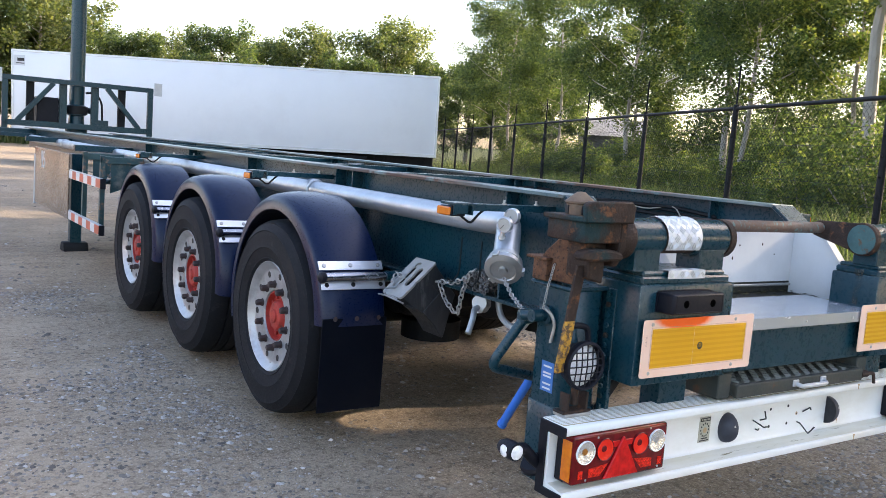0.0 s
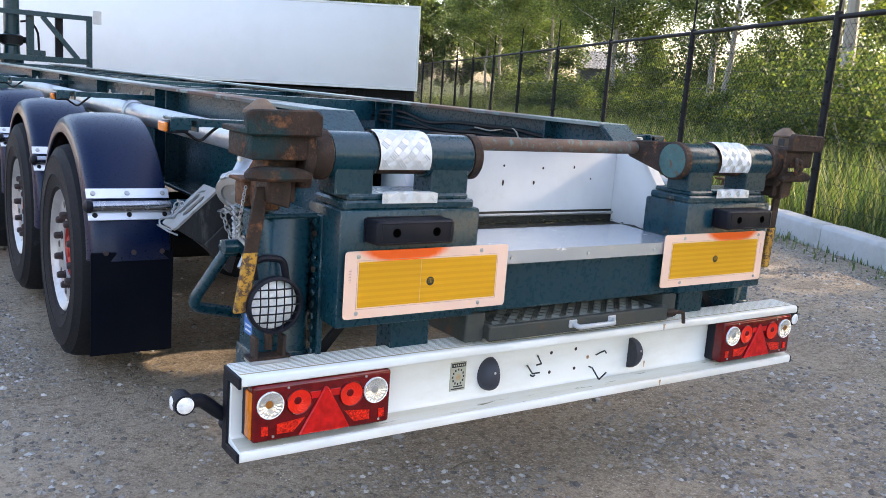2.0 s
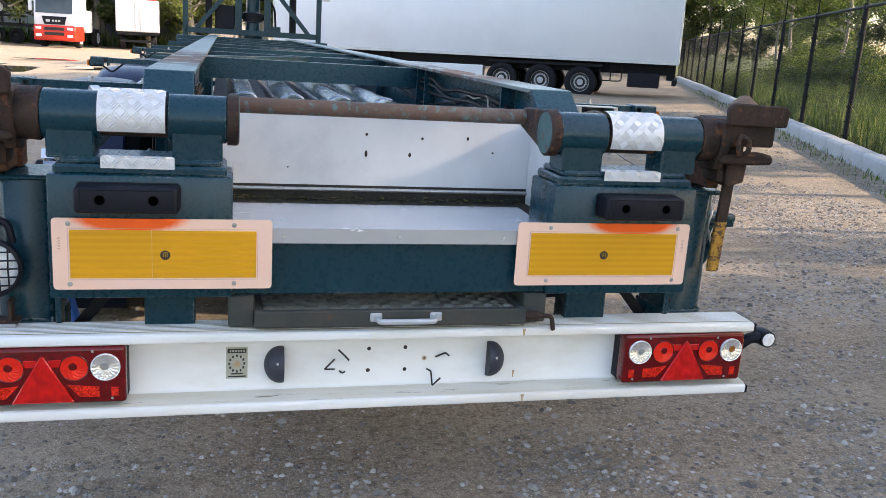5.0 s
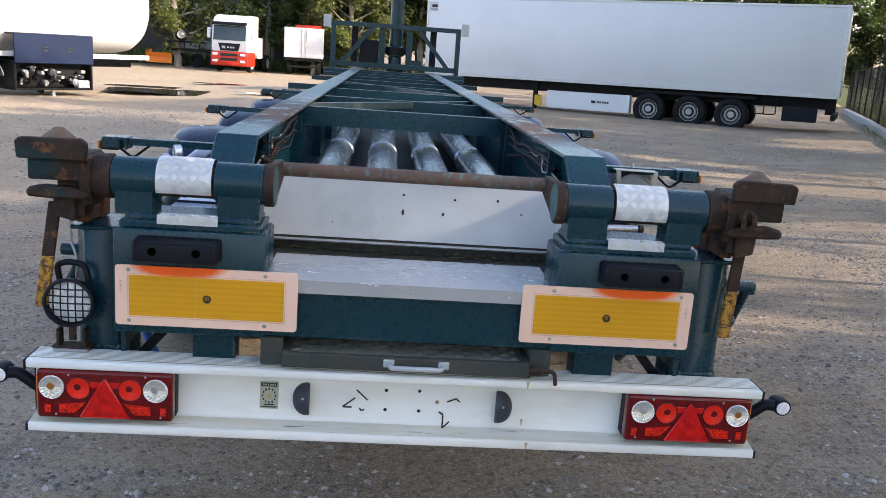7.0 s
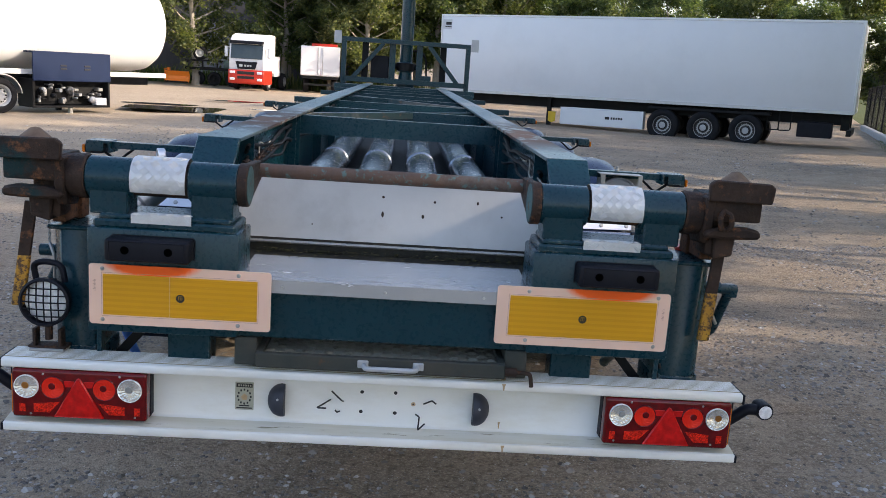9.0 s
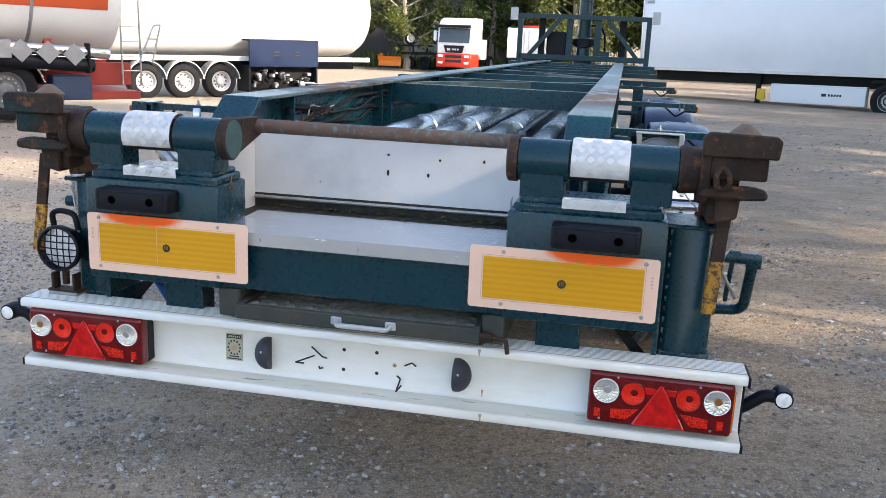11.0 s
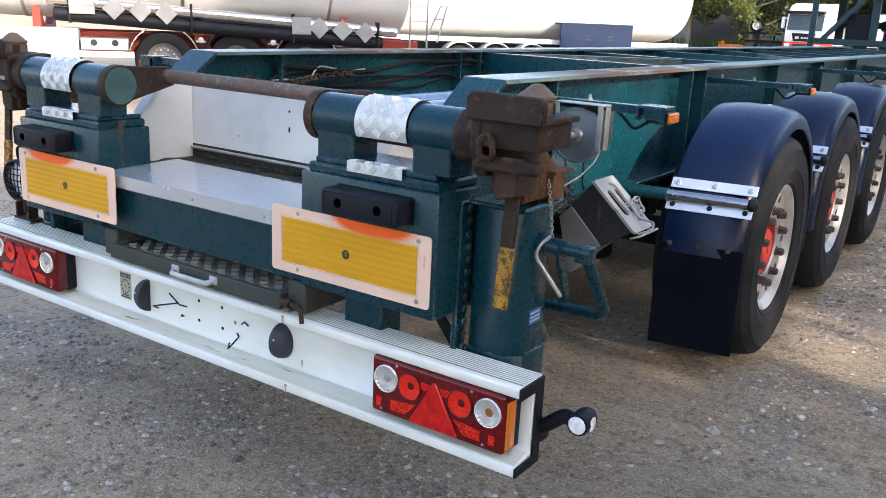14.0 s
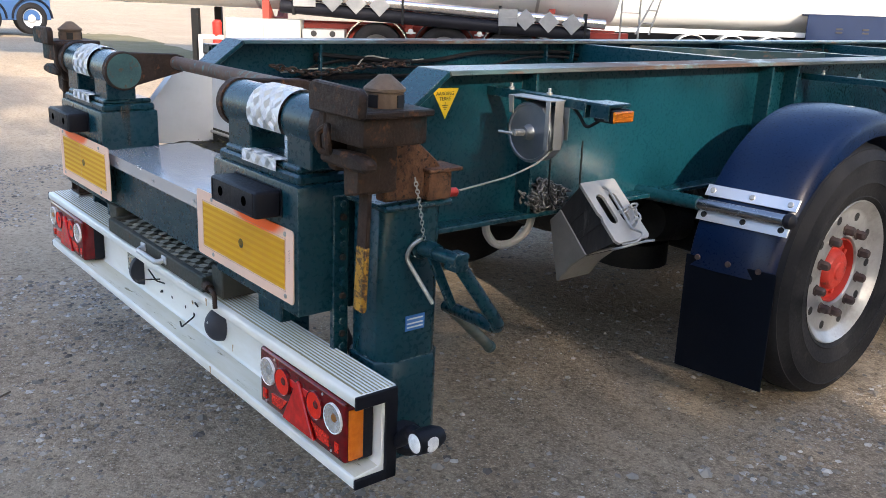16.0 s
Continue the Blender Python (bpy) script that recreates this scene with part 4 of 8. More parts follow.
# marker plates
def marker_plate(side, y):
    b = bmn()
    t = bmesh.new()
    bmesh.ops.create_cube(t, size=1, matrix=Matrix.LocRotScale((0, 0, 0), None, (0.552, 0.003, 0.190)))
    bmesh.ops.bevel(t, geom=[e for e in t.edges if abs(e.verts[0].co.y - e.verts[1].co.y) > 0.001], offset=0.010, segments=3, affect="EDGES", profile=0.5)
    join(b, t)
    p = part("marker_plate", b, SPRAY[side], trailer, "yellow reflective marker plate with a pale border sprayed orange at the top", pose(side * 0.627, y, 0.8155))
    b = bmn()
    box(b, -0.234, 0.234, -0.0028, -0.0012, -0.064, 0.064, 0)
    part("reflective_field", b, YELLOW_FILM, p)
    # thin printed line round the field
    b = bmn()
    for x in (-0.2385, 0.2375):
        box(b, x, x + 0.001, -0.0022, -0.0012, -0.069, 0.069, 0)
    for z in (-0.069, 0.068):
        box(b, -0.2375, 0.2375, -0.0022, -0.0012, z, z + 0.001, 0)
    part("field_outline", b, BORDER_LINE, p)
    if side < 0:
        b = bmn()
        box(b, -0.0336, -0.0328, -0.0031, -0.0026, -0.064, 0.064, 0)
        part("film_seam", b, BORDER, p)
    b = bmn()
    lathe(b, [(0, 0), (0.0130, 0), (0.0130, 0.0006), (0, 0.0006)], (0.0, -0.0028, -0.002), (0, -1, 0), 20)
    part("approval_mark", b, INK, p)
    b = bmn()
    for k in (-1, 0, 1):
        box(b, k * 0.005 - 0.0009, k * 0.005 + 0.0009, -0.0042, -0.0034, -0.007, 0.003, 0)
    box(b, -0.006, 0.006, -0.0042, -0.0034, 0.0045, 0.0058, 0)
    part("mark_bars", b, YELLOW_DULL, p)
    for x in (side * 0.236, -side * 0.176):
        for z in (-0.080, 0.080):
            b = bmn()
            lathe(b, [(0, 0), (0.0065, 0), (0.0055, 0.002), (0.0025, 0.0026), (0.0022, 0.0012), (0, 0.0012)], (x, -0.0015, z), (0, -1, 0), 12)
            part("screw", b, ZINC, p)
    b = bmn()
    for k in range(9):
        box(b, side * 0.258 - 0.003 * (1 + k % 2), side * 0.258 + 0.002, -0.0020, -0.0012, 0.010 + k * 0.0042, 0.0118 + k * 0.0042, 0)
    part("small_print", b, BORDER_LINE, p)
    return p


marker_plate(-1, -0.008)
marker_plate(1, 0.004)


# rubber buffers
def buffer():
    b = bmn()
    prism(b, [(-0.128, -0.034), (-0.128, 0.030), (-0.120, 0.036), (0.120, 0.036), (0.128, 0.030), (0.128, -0.034)], "y", -0.004, 0.0, 0.0)
    t = bmesh.new()
    bmesh.ops.create_cube(t, size=1, matrix=Matrix.LocRotScale((0, -0.036, 0), None, (0.250, 0.072, 0.068)))
    bmesh.ops.bevel(t, geom=t.edges[:], offset=0.010, segments=3, affect="EDGES", profile=0.5)
    join(b, t)
    p = part("rubber_buffer", b, BLACK_PLASTIC, trailer, "black rubber buffer block with two bolt holes", pose(-0.715, 0.008, 0.966))
    for x in (-0.064, 0.064):
        b = bmn()
        lathe(b, [(0.0128, -0.002), (0.0128, 0.0006), (0.0112, 0.0010), (0.0102, 0.0004), (0.0, 0.0004)], (x, -0.0720, 0.002), (0, -1, 0), 20)
        part("bolt_hole", b, HOLE_BLACK, p)
    b = bmn()
    for z in (-0.0285, 0.0265):
        box(b, -0.112, 0.112, -0.0735, -0.0705, z, z + 0.003, 0.001)
    for x in (-0.112, 0.109):
        box(b, x, x + 0.003, -0.0735, -0.0705, -0.0285, 0.0295, 0.001)
    part("raised_rim", b, BLACK_PLASTIC, p)
    return p


buffer_l = buffer()
copy_thing(buffer_l, pose(0.715, 0.008, 0.966))

# rear bumper: white channel section with grooved top, black end caps
WEB = 0.078                       # face of the bumper's web
BEND = 1.180                      # half length of the bumper
b = bmn()
prism(b, [(0.003, 0.350), (0.0, 0.354), (0.0, 0.376), (0.004, 0.379), (0.070, 0.389), (WEB, 0.397), (WEB, 0.548), (0.072, 0.556), (0.004, 0.560), (0.0, 0.564), (0.0, 0.583), (0.006, 0.589), (0.118, 0.589), (0.118, 0.350)], "x", -BEND, BEND, 0.002)
bumper = part("rear_bumper", b, WHITE_PAINT, trailer, "white aluminium rear bumper beam with a grooved top and rust streaks")
for k in range(9):
    b = bmn()
    y = 0.026 + k * 0.0105
    prism(b, [(y, 0.588), (y + 0.0008, 0.5906), (y + 0.0052, 0.5906), (y + 0.006, 0.588)], "x", -BEND + 0.002, BEND - 0.002)
    part("tread_rib", b, WHITE_PAINT, bumper)
b = bmn()
box(b, -BEND + 0.002, BEND - 0.002, 0.020, 0.117, 0.5886, 0.5896, 0)
part("groove_dirt", b, GROOVE_DIRT, bumper, "yellowish dirt in the grooves of the top")
b = bmn()
prism(b, [(0.006, 0.3806), (0.070, 0.3902), (0.070, 0.3908), (0.006, 0.3812)], "x", -BEND + 0.002, BEND - 0.002)
part("ledge_dirt", b, LEDGE_DIRT, bumper, "dirt film on the lower ledge")
for s in (-1, 1):
    b = bmn()
    box(b, s * BEND, s * (BEND + 0.008), 0.0, 0.118, 0.555, 0.588, 0.002)
    box(b, s * BEND, s * (BEND + 0.008), 0.085, 0.119, 0.352, 0.565, 0.002)
    box(b, s * BEND, s * (BEND + 0.008), 0.0, 0.118, 0.350, 0.376, 0.002)
    part("end_cap", b, BLACK_PLASTIC, bumper, "black plastic end cap")


# tail lights
def fluted_bowl(b, r, centre, clear):
    """A shallow lamp bowl of radial flutes and rings, facing -y."""
    n = 36 if clear else 24
    cx, cy, cz = centre
    rows = []
    for i, f in enumerate((1.0, 0.84, 0.68, 0.50, 0.28)):
        row = []
        for k in range(n):
            a = 2 * math.pi * (k + 0.5 * (i % 2)) / n
            h = 0.0055 - 0.0040 * (1 - f) + (0.0012 * (k % 2) * f if clear else 0.0005 * ((k + i) % 2))
            row.append(b.verts.new((cx + r * f * math.cos(a), cy - h, cz + r * f * math.sin(a))))
        rows.append(row)
    for p, q in zip(rows, rows[1:]):
        for k in range(n):
            j = (k + 1) % n
            b.faces.new((p[k], p[j], q[k]))
            b.faces.new((p[j], q[j], q[k]))
    b.faces.new(rows[-1])
    bmesh.ops.recalc_face_normals(b, faces=b.faces[:])
    if sum(f.normal.y for f in b.faces) > 0:
        bmesh.ops.reverse_faces(b, faces=b.faces[:])


BOWL_CLEAR = surface("silvered_lamp_bowl", (0.86, 0.86, 0.85), (0.74, 0.74, 0.73), None, scale=30, fine=90, rough=(0.14, 0.24), metal=0.75, bumps=0.02)
BOWL_RED = surface("red_lamp_bowl", (0.92, 0.026, 0.008), (0.78, 0.016, 0.006), None, scale=26, fine=90, rough=(0.14, 0.24), metal=0.15, bumps=0.02)


def tail_light(side):
    """A wide cluster; local x runs outwards on either side."""
    def X(x):
        return side * x

    def plate(b, x0, x1, *rest):
        box(b, min(X(x0), X(x1)), max(X(x0), X(x1)), *rest)
    b = bmn()
    plate(b, -0.208, 0.208, -0.046, 0.010, -0.080, 0.080, 0.010, 3)
    p = part("tail_light", b, RED_LENS, bumper, "glossy red rectangular tail light cluster with a triangle reflector", pose(side * 0.940, 0.042, 0.479))
    b = bmn()
    plate(b, -0.209, 0.2085, -0.008, 0.038, -0.081, 0.081, 0.006)
    part("housing", b, BLACK_PLASTIC, p, "black plastic housing")
    for x, r, clear, nm in ((0.161, 0.038, True, "indicator_lens"), (-0.157, 0.038, True, "reversing_lens"), (0.079, 0.037, False, "brake_lens"), (-0.079, 0.037, False, "rear_lens")):
        b = bmn()
        lathe(b, [(r, -0.002), (r, 0.0060), (r * 0.97, 0.0075), (r * 0.92, 0.0060), (r * 0.91, -0.002)], (X(x), -0.0455, 0.0245), (0, -1, 0), 30)
        q = part(nm, b, RED_LENS if not clear else WHITE_LENS, p, "clear faceted lens" if clear else "bright red round lens")
        b = bmn()
        fluted_bowl(b, r * 0.92, (X(x), -0.0455, 0.0245), clear)
        part("reflector", b, BOWL_CLEAR if clear else BOWL_RED, q, flat=True)
        b = bmn()
        lathe(b, [(0, 0.0012), (r * 0.26, 0.001), (r * 0.30, -0.001)], (X(x) + side * 0.004, -0.0496, 0.0275), (0, -1, 0), 14)
        part("bulb", b, AMBER_DARK if nm == "indicator_lens" else RED_LENS if not clear else ZINC, q)
    b = bmn()
    prism(b, [(-0.078, -0.073), (0.078, -0.073), (0.004, 0.058), (-0.004, 0.058)], "y", -0.0535, -0.044, 0.003)
    part("triangle_reflector", b, RED_REFLECTOR, p)
    for x0, x1, x2 in ((0.060, 0.092, 0.140), (-0.060, -0.092, -0.140)):
        b = bmn()
        prism(b, [(X(x1), -0.060), (X(x2), -0.060), (X(x2), -0.032), (X(x0), -0.024)], "y", -0.0478, -0.044)
        part("lower_lens", b, RED_BRIGHT, p)
    for x in (0.014, -0.046):
        b = bmn()
        plate(b, x, x + 0.032, -0.0475, -0.044, 0.026, 0.046, 0.001)
        part("upper_lens", b, RED_REFLECTOR, p)
    for x in (0.166, -0.188):
        b = bmn()
        plate(b, x, x + 0.018, -0.0478, -0.044, -0.060, -0.034, 0)
        part("corner_lens", b, RED_BRIGHT, p)
    for x, z in ((0.110, 0.066), (-0.125, 0.068), (0.150, -0.066), (-0.172, -0.066)):
        b = bmn()
        lathe(b, [(0, 0), (0.004, 0), (0.003, 0.002), (0, 0.002)], (X(x), -0.0460, z), (0, -1, 0), 8)
        part("screw", b, ZINC, p)
    b = bmn()
    plate(b, 0.206, 0.213, -0.036, 0.004, -0.070, 0.060, 0.004, 2)
    part("side_marker_lens", b, AMBER, p, "amber side lens")
    return p


tail_light(-1)
tail_light(1)

# plate lamps, label, holes and cut wires on the bumper face
for s in (-1, 1):
    b = bmn()
    t = bmesh.new()
    bmesh.ops.create_uvsphere(t, u_segments=24, v_segments=14, radius=1)
    bmesh.ops.bisect_plane(t, geom=t.verts[:] + t.edges[:] + t.faces[:], plane_co=(0, 0, 0), plane_no=(0, 1, 0), clear_outer=True)
    bmesh.ops.bisect_plane(t, geom=t.verts[:] + t.edges[:] + t.faces[:], plane_co=(-0.22 * s, 0, 0), plane_no=(-s, 0, 0), clear_outer=True)
    bmesh.ops.holes_fill(t, edges=[e for e in t.edges if e.is_boundary], sides=0)
    join(b, t, Matrix.LocRotScale((s * 0.318, WEB, 0.466), None, (0.046, 0.050, 0.056)))
    bmesh.ops.recalc_face_normals(b, faces=b.faces[:])
    lc = part("plate_lamp", b, DARK_GREY_PLASTIC, bumper, "dark grey rounded plastic lamp cover")
    b = bmn()
    lathe(b, [(0, 0), (0.0045, 0), (0.003, 0.002), (0, 0.002)], (s * 0.327, WEB - 0.046, 0.482), (0, -1, 0.2), 10)
    part("screw", b, ZINC, lc)
b = bmn()
box(b, -0.470, -0.410, WEB - 0.0025, WEB + 0.001, 0.425, 0.520, 0.001)
label_ob = part("inspection_label", b, BEIGE_LABEL, bumper, "worn metal inspection label with a rusty centre")
b = bmn()
box(b, -0.466, -0.414, WEB - 0.0031, WEB - 0.0024, 0.503, 0.516, 0)
part("title_bar", b, INK, label_ob)
b = bmn()
for k in range(6):
    box(b, -0.460 + k * 0.0075, -0.4555 + k * 0.0075, WEB - 0.0036, WEB - 0.0030, 0.5065, 0.5125, 0)
part("title_marks", b, BEIGE_LABEL, label_ob)
for z, w in ((0.432, 0.050), (0.440, 0.034)):
    b = bmn()
    box(b, -0.440 - w / 2, -0.440 + w / 2, WEB - 0.0031, WEB - 0.0024, z - 0.002, z + 0.002, 0)
    part("print_line", b, INK, label_ob)
for k in range(12):
    a = 2 * math.pi * k / 12
    b = bmn()
    box(b, -0.0025, 0.0025, -0.0006, 0.0, -0.0035, 0.0035, 0, 1, Matrix.Translation((-0.440 + 0.021 * math.sin(a), WEB - 0.0024, 0.471 + 0.024 * math.cos(a))))
    part("month_mark", b, INK, label_ob)
b = bmn()
prism(b, [(-0.450, 0.470), (-0.441, 0.482), (-0.430, 0.474), (-0.432, 0.461), (-0.445, 0.460)], "y", WEB - 0.004, WEB - 0.002)
part("rust_spot", b, RUST_STAIN, label_ob)
for x, z, r in ((-0.058, 0.506, 0.0062), (0.052, 0.508, 0.0062), (-0.059, 0.438, 0.0062), (0.053, 0.438, 0.0062), (0.112, 0.472, 0.0075)):
    b = bmn()
    lathe(b, [(0, 0), (r, 0), (0, 0.0005)], (x, WEB - 0.0004, z), (0, -1, 0), 12)
    part("drilled_hole", b, INK if r < 0.007 else RUST_STAIN, bumper)
b = bmn()
lathe(b, [(0, 0), (0.0028, 0), (0, 0.0004)], (0.112, WEB - 0.0010, 0.472), (0, -1, 0), 10)
part("drilled_hole", b, INK, bumper)
for pts in ([(-0.118, WEB, 0.470), (-0.122, 0.050, 0.484), (-0.154, 0.036, 0.520)], [(-0.160, WEB, 0.474), (-0.197, 0.004, 0.474), (-0.168, 0.003, 0.474)], [(-0.143, WEB, 0.438), (-0.138, WEB - 0.010, 0.435), (-0.128, WEB - 0.006, 0.438)], [(0.120, WEB, 0.437), (0.134, WEB - 0.006, 0.431), (0.130, 0.030, 0.402), (0.150, 0.018, 0.430)], [(0.146, WEB - 0.004, 0.476), (0.173, 0.060, 0.494), (0.186, 0.064, 0.482)]):
    b = bmn()
    pipe(b, pts, 0.0027, 7, 0.004, 3)
    part("cut_wire", b, INK, bumper, "short cut black wire end")
for x, w, z0, z1, y in ((0.396, 0.006, 0.564, 0.586, -0.0006), (0.408, 0.006, 0.353, 0.375, -0.0006), (0.400, 0.004, 0.400, 0.424, WEB - 0.0006)):
    b = bmn()
    prism(b, [(x - w, z1), (x + w, z1), (x + w * 0.5, (z0 + z1) / 2), (x + w * 0.3, z0), (x - w * 0.3, z0), (x - w * 0.6, (z0 + z1) / 2)], "y", y, y + 0.001)
    part("rust_streak", b, RUST_STAIN, bumper)
b = bmn()
ring = [b.verts.new((0.397 + 0.016 * math.cos(a) * (1 + 0.4 * math.sin(3 * a)), 0.066 + 0.044 * math.sin(a), 0.5912)) for a in [2 * math.pi * k / 24 for k in range(24)]]
b.faces.new(ring)
part("rust_stain", b, RUST_STAIN, bumper)


# outrigger lamps on rubber stalks at the bumper ends
def stalk_lamp(s):
    b = bmn()
    pipe(b, [(s * 1.165, 0.13, 0.43), (s * 1.20, 0.125, 0.455), (s * 1.25, 0.115, 0.50), (s * 1.285, 0.105, 0.500)], 0.019, 12, 0.03)
    lathe(b, [(0.019, -0.02), (0.028, 0.0), (0.030, 0.03), (0.028, 0.055), (0, 0.058)], (s * 1.30, 0.14, 0.500), (0, -1, 0), 18)
    lathe(b, [(0.0, -0.012), (0.05, -0.012), (0.052, 0.0), (0.046, 0.01), (0, 0.012)], (s * 1.12, 0.20, 0.40), (0.5 * s, 0, 1), 20)
    p = part("stalk_lamp", b, BLACK_PLASTIC, trailer, "black rubber stalk lamp with small white lenses")
    b = bmn()
    lathe(b, [(0, 0.005), (0.018, 0.003), (0.023, 0)], (s * 1.30, 0.083, 0.500), (0, -1, 0), 16)
    part("lens", b, WHITE_LENS, p)
    b = bmn()
    lathe(b, [(0, 0.004), (0.015, 0.002), (0.019, 0)], (s * 1.327, 0.115, 0.500), (s, 0, 0), 16)
    part("lens", b, WHITE_LENS, p)


stalk_lamp(-1)
stalk_lamp(1)


# wheels
def wheel():
    b = bmn()
    side = [(0.270, 0.02), (0.280, -0.005), (0.292, -0.016), (0.296, -0.019), (0.300, -0.017), (0.350, -0.030), (0.352, -0.033), (0.356, -0.031), (0.400, -0.034), (0.432, -0.030), (0.436, -0.033), (0.441, -0.028), (0.472, -0.008), (0.476, -0.009), (0.488, 0.020), (0.495, 0.060)]
    crown = [(0.495, 0.092), (0.484, 0.093), (0.484, 0.103), (0.497, 0.104), (0.497, 0.150), (0.486, 0.151), (0.486, 0.162), (0.497, 0.163), (0.497, 0.222), (0.486, 0.223), (0.486, 0.234), (0.497, 0.235), (0.496, 0.281), (0.485, 0.282), (0.485, 0.292), (0.495, 0.293), (0.494, 0.330)]
    lathe(b, side + crown + [(0.47, 0.37), (0.38, 0.395), (0.270, 0.37)], (0, 0, 0), (0, 0, 1), 72)
    tyre_me = b
    w = part("wheel", bmn_rim(), WHEEL_RIM, trailer, "truck wheel with silver rim, red hub and rusty nuts")
    part("tyre", tyre_me, TYRE, w, "wide black truck tyre with a dusty sidewall")
    b = bmn()
    lathe(b, [(0.1275, 0.13), (0.1268, 0.031), (0.1210, 0.029), (0.1150, 0.058), (0.082, 0.056), (0.076, 0.036), (0.066, 0.026), (0.036, 0.023), (0.032, 0.015), (0.0, 0.013)], (0, 0, 0), (0, 0, 1), 30)
    for k in range(10):
        a = 2 * math.pi * (k + 0.5) / 10
        lathe(b, [(0.012, 0.0), (0.011, -0.012), (0, -0.014)], (0.099 * math.cos(a), 0.099 * math.sin(a), 0.0585), (0, 0, 1), 8)
    part("hub", b, RED_HUB, w, "red painted hub")
    for k in range(10):
        a = 2 * math.pi * k / 10
        b = bmn()
        c = (0.162 * math.cos(a), 0.162 * math.sin(a), 0.0245)
        lathe(b, [(0.022, 0.0), (0.022, -0.005), (0.0175, -0.007), (0.0180, -0.025), (0.0165, -0.033), (0.012, -0.038), (0, -0.039)], c, (0, 0, 1), 6)
        part("wheel_nut", b, NUT, w)
    return w


def bmn_rim():
    b = bmn()
    lathe(b, [(0.2775, 0.36), (0.2498, 0.30), (0.2424, 0.16), (0.2516, 0.05), (0.2664, 0.018), (0.2793, 0.002), (0.2831, -0.004), (0.2775, -0.010), (0.2682, -0.004), (0.2608, 0.004), (0.2516, 0.010), (0.2461, 0.016), (0.2405, 0.020), (0.2313, 0.021), (0.1896, 0.023), (0.134, 0.024), (0.130, 0.030), (0.128, 0.13)], (0, 0, 0), (0, 0, 1), 60)
    for k in range(10):
        a = 2 * math.pi * (k + 0.5) / 10
        lathe(b, [(0.0190, -0.001), (0.0182, 0.0018), (0.0168, 0.0010), (0.0, 0.001)], (0.2155 * math.cos(a), 0.2155 * math.sin(a), 0.0216), (-0.05 * math.cos(a), -0.05 * math.sin(a), -1), 14)
    return b


wheel_first = wheel()
for k in range(10):
    a = 2 * math.pi * (k + 0.5) / 10
    b = bmn()
    lathe(b, [(0.0, 0.0022), (0.0165, 0.0022), (0.0168, 0.0)], (0.2155 * math.cos(a), 0.2155 * math.sin(a), 0.0216), (-0.05 * math.cos(a), -0.05 * math.sin(a), -1), 14)
    part("hand_hole", b, INK, wheel_first)
right = [pose(1.225, y, 0.525, 0, -90, 0) for y in HUB_Y]
left = [pose(-1.225, y, 0.494, 0, 90, 0) for y in HUB_Y]
wheel_first.matrix_basis = right[0]
for k, m in enumerate(right[1:] + left):
    copy_thing(wheel_first, m @ pose(0, 0, 0, 0, 0, 23 * (k + 1)))
for y in HUB_Y:
    b = bmn()
    rod(b, (-0.86, y, 0.505), (0.86, y, 0.505), 0.07, 16)
    part("axle", b, DARK_STEEL, trailer)
    for s in (-1, 1):
        b = bmn()
        lathe(b, [(0.0, 0), (0.16, 0), (0.16, 0.10), (0, 0.12)], (s * 0.40, y - 0.24, 0.40), (0, 0, 1), 18)
        box(b, s * 0.40 - 0.05, s * 0.40 + 0.05, y - 0.30, y + 0.55, 0.44, 0.56, 0.01)
        box(b, s * 0.40 - 0.06, s * 0.40 + 0.06, y + 0.45, y + 0.60, 0.45, 0.80, 0.01)
        part("air_spring", b, DARK_STEEL, trailer)
        # dark can added by each wheel to deepen the shade underneath
        b = bmn()
        lathe(b, [(0, 0), (0.075, 0.005), (0.085, 0.04), (0.085, 0.09), (0.078, 0.10), (0.078, 0.20), (0, 0.21)], (s * 0.56, y - 0.34, 0.62), (0, 1, -0.15), 18)
        part("brake_chamber", b, DARK_STEEL, trailer)
# two dark drums added ahead of the axles to block light
for y in (1.44, 1.74):
    b = bmn()
    lathe(b, [(0, -0.48), (0.08, -0.47), (0.125, -0.43), (0.13, -0.40), (0.13, 0.40), (0.125, 0.43), (0.08, 0.47), (0, 0.48)], (0, y, 0.725), (1, 0, 0), 24)
    part("air_tank", b, DARK_STEEL, trailer)


